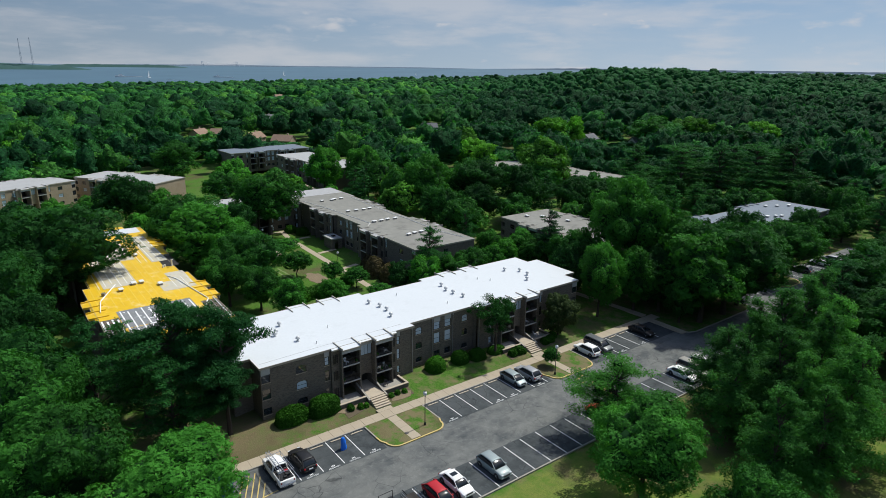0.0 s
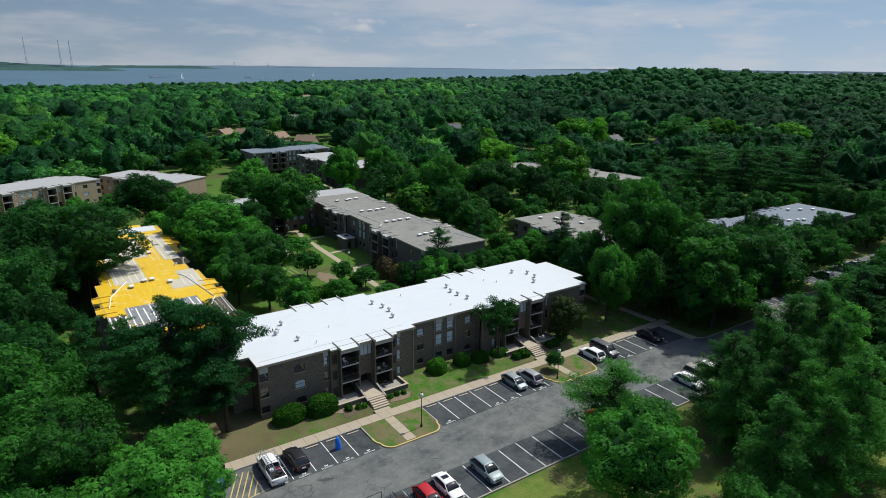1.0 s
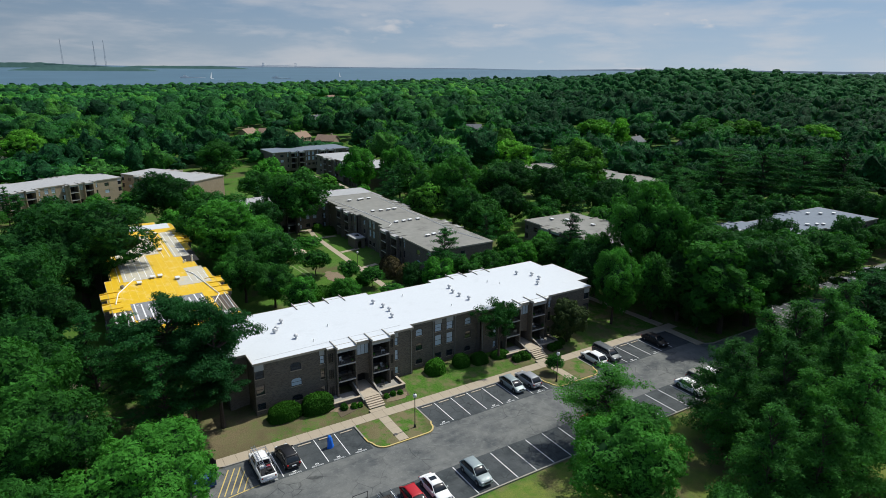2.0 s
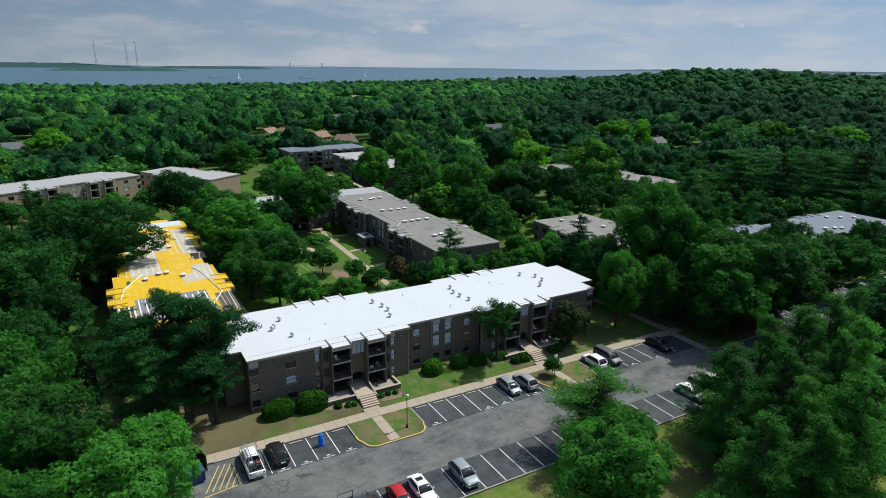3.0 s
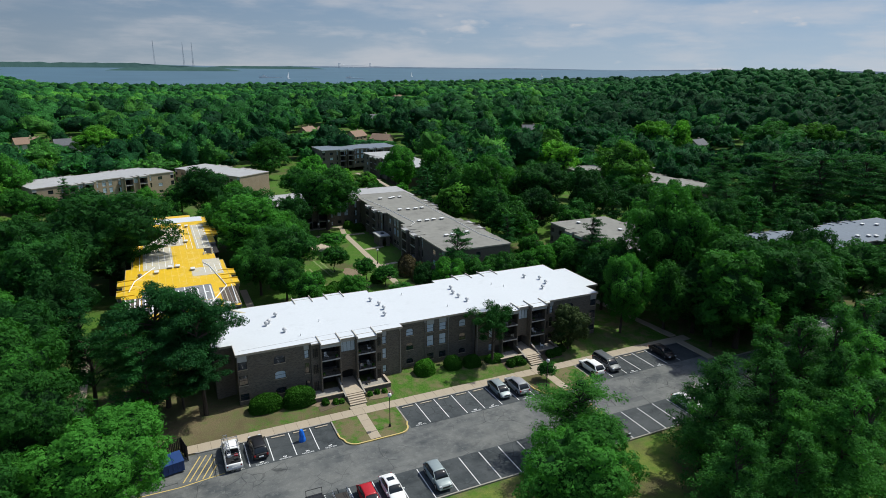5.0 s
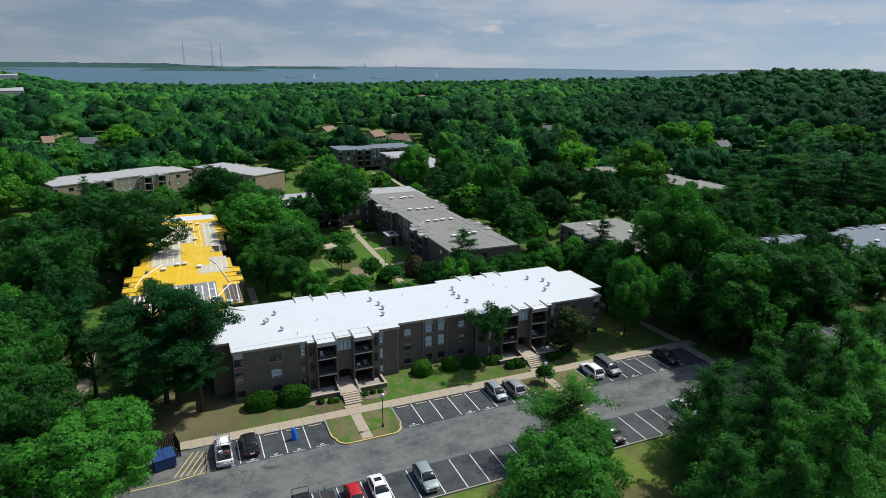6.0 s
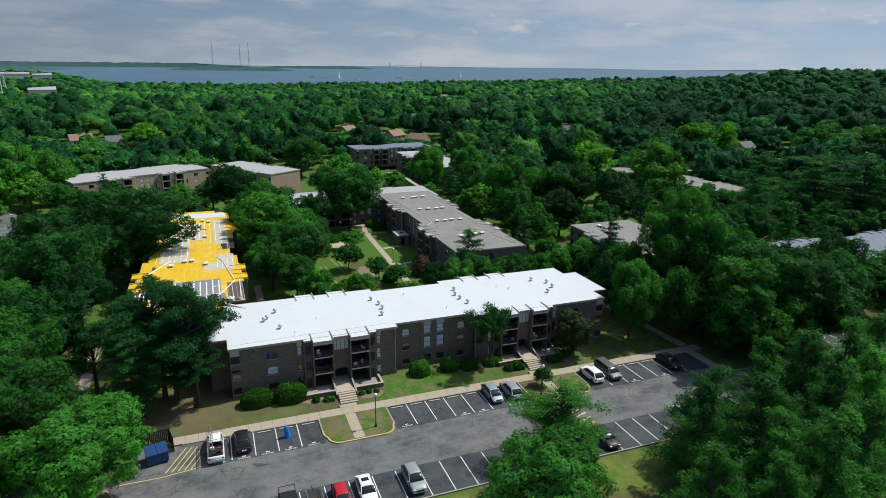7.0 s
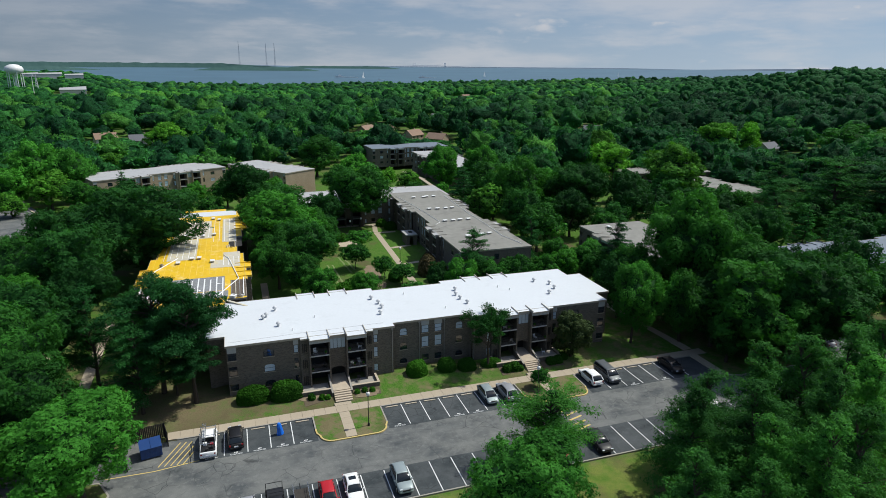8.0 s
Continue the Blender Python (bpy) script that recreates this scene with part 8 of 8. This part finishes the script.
def house(x, y, rz, roof, n):
    z = ground_z(x, y)
    t = thing("house", pose(x, y, z - 0.3, 0, 0, rz), ("pale house with a brown shingled gable roof", "pale house with a grey shingled gable roof", "tan townhouse with a pinkish-brown hipped roof")[roof], "house", "far houses")
    w, d, h, rh = 12.0, 8.0, 5.6, 3.0
    bm = bmesh.new()
    holes = [(-4.5, -3.3, 3.6, 4.9), (-0.6, 0.6, 3.6, 4.9), (3.3, 4.5, 3.6, 4.9), (-4.5, -3.3, 0.9, 2.3), (3.3, 4.5, 0.9, 2.3), (-0.5, 0.5, 0.1, 2.2)]
    wall_with_holes(bm, -w / 2, w / 2, 0, h, -d / 2, -d / 2 + 0.25, holes)
    box(bm, -w / 2, d / 2 - 0.25, 0, w / 2, d / 2, h)
    for sx in (-1, 1):
        xa, xb = sorted((sx * w / 2, sx * (w / 2 - 0.25)))
        box(bm, xa, -d / 2 + 0.252, 0, xb, d / 2 - 0.252, h)
        g = [bm.verts.new((sx * (w / 2 - 0.02), yy, zz)) for yy, zz in ((-d / 2, h), (d / 2, h), (0, h + rh - 0.1))]
        bm.faces.new(g)
    part("wall", bm, M["siding"] if roof != 2 else M["brick_tan"], t)
    for i, (a, b, c, e) in enumerate(holes):
        bm = bmesh.new()
        box(bm, a, -d / 2 + 0.1, c, b, -d / 2 + 0.16, e)
        part("door" if i == 5 else "window", bm, M["glass"], t)
    bm = bmesh.new()
    for s in (-1, 1):
        q = [(-w / 2 - 0.4, s * (d / 2 + 0.5), h - 0.35), (w / 2 + 0.4, s * (d / 2 + 0.5), h - 0.35), (w / 2 + 0.4, 0, h + rh), (-w / 2 - 0.4, 0, h + rh)]
        a = [bm.verts.new(p) for p in q]
        b = [bm.verts.new((p[0], p[1], p[2] + 0.2)) for p in q]
        bm.faces.new(a), bm.faces.new(b[::-1])
        for i in range(4):
            bm.faces.new((a[i], b[i], b[(i + 1) % 4], a[(i + 1) % 4]))
    bmesh.ops.recalc_face_normals(bm, faces=bm.faces[:])
    rf = part("roof", bm, (M["shingle"], M["shingle_grey"], M["shingle"])[roof], t)
    bm = bmesh.new()
    box(bm, 2.0, 0.6, h + 1.5, 2.9, 1.4, h + rh + 0.9)
    part("chimney", bm, M["brick_tan"], rf)


for i, (x, y, rz, k) in enumerate(HOUSES):
    house(x, y, rz, k if k < 3 else 0, i)

# ---- across the water: boats, masts, bridge, water tower ----


def off(az, d, z):
    return (VIEWPOINT[0] + d * math.cos(radians(az)), VIEWPOINT[1] + d * math.sin(radians(az)), z)


def sail_boat(az, d, s):
    t = thing("sailing_boat", pose(*off(az, d, water_z(d)), 0, 0, az - 40) @ Matrix.Scale(s, 4), "small white sailing boat on the bay", "boat", "boats on the bay")
    bm = bmesh.new()
    prism(bm, [(-4, -1.2), (2, -1.3), (5, 0), (2, 1.3), (-4, 1.2)], 0, 1.2)
    part("hull", bm, M["white_paint"], t)
    bm = bmesh.new()
    prism(bm, [(-3.6, -0.05), (0.6, -0.05), (0.6, 0.05), (-3.6, 0.05)], 2.0, [2.4, 13.0, 13.0, 2.4])
    part("sail", bm, M["white_paint"], t)
    bm = bmesh.new()
    tube(bm, (0.7, 0, 1), (0.7, 0, 14), 0.1, n=5)
    part("mast", bm, M["chrome"], t)


def motor_boat(az, d, s):
    t = thing("motor_boat", pose(*off(az, d, water_z(d)), 0, 0, az + 92) @ Matrix.Scale(s, 4), "white motor boat on the bay with a pale wake", "boat", "boats on the bay")
    bm = bmesh.new()
    prism(bm, [(-4, -1.4), (2, -1.4), (5, 0), (2, 1.4), (-4, 1.4)], 0, 1.6)
    part("hull", bm, M["white_paint"], t)
    bm = bmesh.new()
    prism(bm, [(-2, -1), (1.2, -1), (1.2, 1), (-2, 1)], 1.6, 3.0)
    part("cabin", bm, M["white_paint"], t)
    bm = bmesh.new()
    prism(bm, [(-22, -1.6), (-4, -0.8), (-4, 0.8), (-22, 1.6)], 0.0, [0.5, 1.1, 1.1, 0.5])
    part("wake", bm, M["white_paint"], t)


sail_boat(78.2, 2300, 1.7)
sail_boat(67.5, 2600, 1.5)
sail_boat(56.0, 2800, 1.3)
motor_boat(80.3, 2350, 3.0)
motor_boat(73.0, 2350, 2.4)
motor_boat(76.8, 2150, 0.8)

d = 3400
ship = thing("cargo_ship", pose(*off(32.8, d, water_z(d)), 0, 0, 122), "long low grey cargo ship at anchor on the bay", "ship", "boats on the bay")
bm = bmesh.new()
prism(bm, [(-42, -6), (36, -6), (44, 0), (36, 6), (-42, 6)], 0, 7.0)
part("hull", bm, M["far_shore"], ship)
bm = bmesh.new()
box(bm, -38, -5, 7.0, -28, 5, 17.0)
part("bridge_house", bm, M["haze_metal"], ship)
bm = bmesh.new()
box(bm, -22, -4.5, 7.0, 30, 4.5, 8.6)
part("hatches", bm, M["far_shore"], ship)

for i, (az, h) in enumerate(((88.8, 150.0), (86.6, 140.0), (85.9, 145.0))):
    d = 3980
    t = thing("radio_mast", pose(*off(az, d, 14.0)), "tall thin radio mast on the far headland", "radio mast", "radio masts")
    bm = bmesh.new()
    for k in range(3):
        a = 2 * math.pi * k / 3
        p, q = (5.0 * math.cos(a), 5.0 * math.sin(a), 0), (0.8 * math.cos(a), 0.8 * math.sin(a), h)
        tube(bm, p, q, 0.5, 0.4, 4)
    for j in range(14):
        z = h * j / 14
        r = 5.0 - 4.2 * j / 14
        for k in range(3):
            a, b = 2 * math.pi * k / 3, 2 * math.pi * (k + 1) / 3
            tube(bm, (r * math.cos(a), r * math.sin(a), z), (r * math.cos(b), r * math.sin(b), z + h / 14), 0.35, n=3)
    part("lattice", bm, M["far_shore"], t)

d = 1100
t = thing("lattice_tower", pose(*off(103.2, d, -8.0)), "white tapering lattice tower above the woods", "tower")
for k in range(4):
    bm = bmesh.new()
    a = math.pi * (0.25 + 0.5 * k)
    tube(bm, (3.4 * math.cos(a), 3.4 * math.sin(a), 0), (0.3 * math.cos(a), 0.3 * math.sin(a), 34.0), 0.4, 0.25, 4)
    part("leg", bm, M["white_paint"], t)
for j in range(9):
    bm = bmesh.new()
    z, r = 34.0 * j / 9, 3.4 - 3.1 * j / 9
    for k in range(4):
        a, b = math.pi * (0.25 + 0.5 * k), math.pi * (0.75 + 0.5 * k)
        tube(bm, (r * math.cos(a), r * math.sin(a), z), (r * math.cos(b), r * math.sin(b), z + 34.0 / 9), 0.2, n=3)
    part("brace", bm, M["white_paint"], t)

t = thing("bay_bridge", pose(0, 0, 0), "long hazy suspension bridge across the bay", "bridge")
bm = bmesh.new()
d = 4740
for az0, az1 in ((66.5, 78.0),):
    n = 40
    ring = []
    for i in range(n + 1):
        az = az0 + (az1 - az0) * i / n
        z = 26 + 9 * math.exp(-((az - 72.5) / 2.6) ** 2)
        x, y, _ = off(az, d, 0)
        ring.append([bm.verts.new((x, y, z)), bm.verts.new((x, y, z + 2.2)), bm.verts.new(off(az, d + 6, z + 2.2)), bm.verts.new(off(az, d + 6, z))])
    for a, b in zip(ring, ring[1:]):
        for j in range(4):
            bm.faces.new((a[j], a[(j + 1) % 4], b[(j + 1) % 4], b[j]))
part("deck", bm, M["haze_metal"], t)
for az in (71.2, 73.9):
    bm = bmesh.new()
    for da in (-0.05, 0.05):
        tube(bm, off(az + da, d + 3, 20), off(az + da, d + 3, 54), 2.0, 1.6, 6)
    tube(bm, off(az - 0.05, d + 3, 52), off(az + 0.05, d + 3, 52), 1.4, n=6)
    part("tower", bm, M["haze_metal"], t)
bm = bmesh.new()
for k in range(24):
    a, b = 71.2 + 2.7 * k / 24, 71.2 + 2.7 * (k + 1) / 24
    za, zb = (53 - 17 * (1 - ((v - 72.55) / 1.35) ** 2) for v in (a, b))
    tube(bm, off(a, d + 3, za), off(b, d + 3, zb), 0.6, n=4)
part("cable", bm, M["haze_metal"], t)
for az in np.arange(66.8, 78.0, 0.42):
    bm = bmesh.new()
    z = 26 + 9 * math.exp(-((az - 72.5) / 2.6) ** 2)
    tube(bm, off(az, d + 3, 20), off(az, d + 3, z), 0.7, n=5)
    part("pier", bm, M["haze_metal"], t)

x, y, _ = off(104.5, 1120, 0)
z = ground_z(x, y)
t = thing("water_tower", pose(x, y, z), "white water tower on tall legs", "water tower")
bm = bmesh.new()
turned(bm, [(2.0, 34.0), (8.0, 35.2), (11.5, 38.5), (12.2, 42.0), (10.5, 45.5), (6.0, 48.0), (0.6, 49.0)], 20)
part("tank", bm, M["white_paint"], t, "", True)
for k in range(6):
    a = 2 * math.pi * k / 6
    bm = bmesh.new()
    tube(bm, (10.5 * math.cos(a), 10.5 * math.sin(a), -1), (9.8 * math.cos(a), 9.8 * math.sin(a), 38), 0.6, n=8)
    part("leg", bm, M["white_paint"], t)
bm = bmesh.new()
tube(bm, (0, 0, -1), (0, 0, 35), 1.3, n=10)
part("riser", bm, M["white_paint"], t)
for x, y, az, w, hh in WAREHOUSES:
    t = thing("warehouse", pose(x, y, ground_z(x, y) if math.hypot(x - VIEWPOINT[0], y - VIEWPOINT[1]) < 1640 else water_z(2150), 0, 0, az - 90), "long white warehouse among trees", "warehouse", "warehouses")
    bm = bmesh.new()
    box(bm, -w / 2, -12, -1, w / 2, 12, hh)
    part("wall", bm, M["siding"], t)
    bm = bmesh.new()
    prism(bm, [(-w / 2 - 0.6, -12.6), (w / 2 + 0.6, -12.6), (w / 2 + 0.6, 12.6), (-w / 2 - 0.6, 12.6)], hh, [hh + 0.8, hh + 0.8, hh + 5.0, hh + 3.0])
    part("roof", bm, M["roof_pale"], t)
x, y, _ = off(103.3, 900, 0)
t = thing("floodlight_pole", pose(x, y, ground_z(x, y)), "tall pale floodlight pole over the woods", "light pole")
bm = bmesh.new()
tube(bm, (0, 0, -1), (0, 0, 36), 0.5, 0.3, 8)
part("pole", bm, M["white_paint"], t)
bm = bmesh.new()
box(bm, -1.4, -0.3, 34.5, 1.4, 0.3, 36.2)
part("lamp_head", bm, M["white_paint"], t)
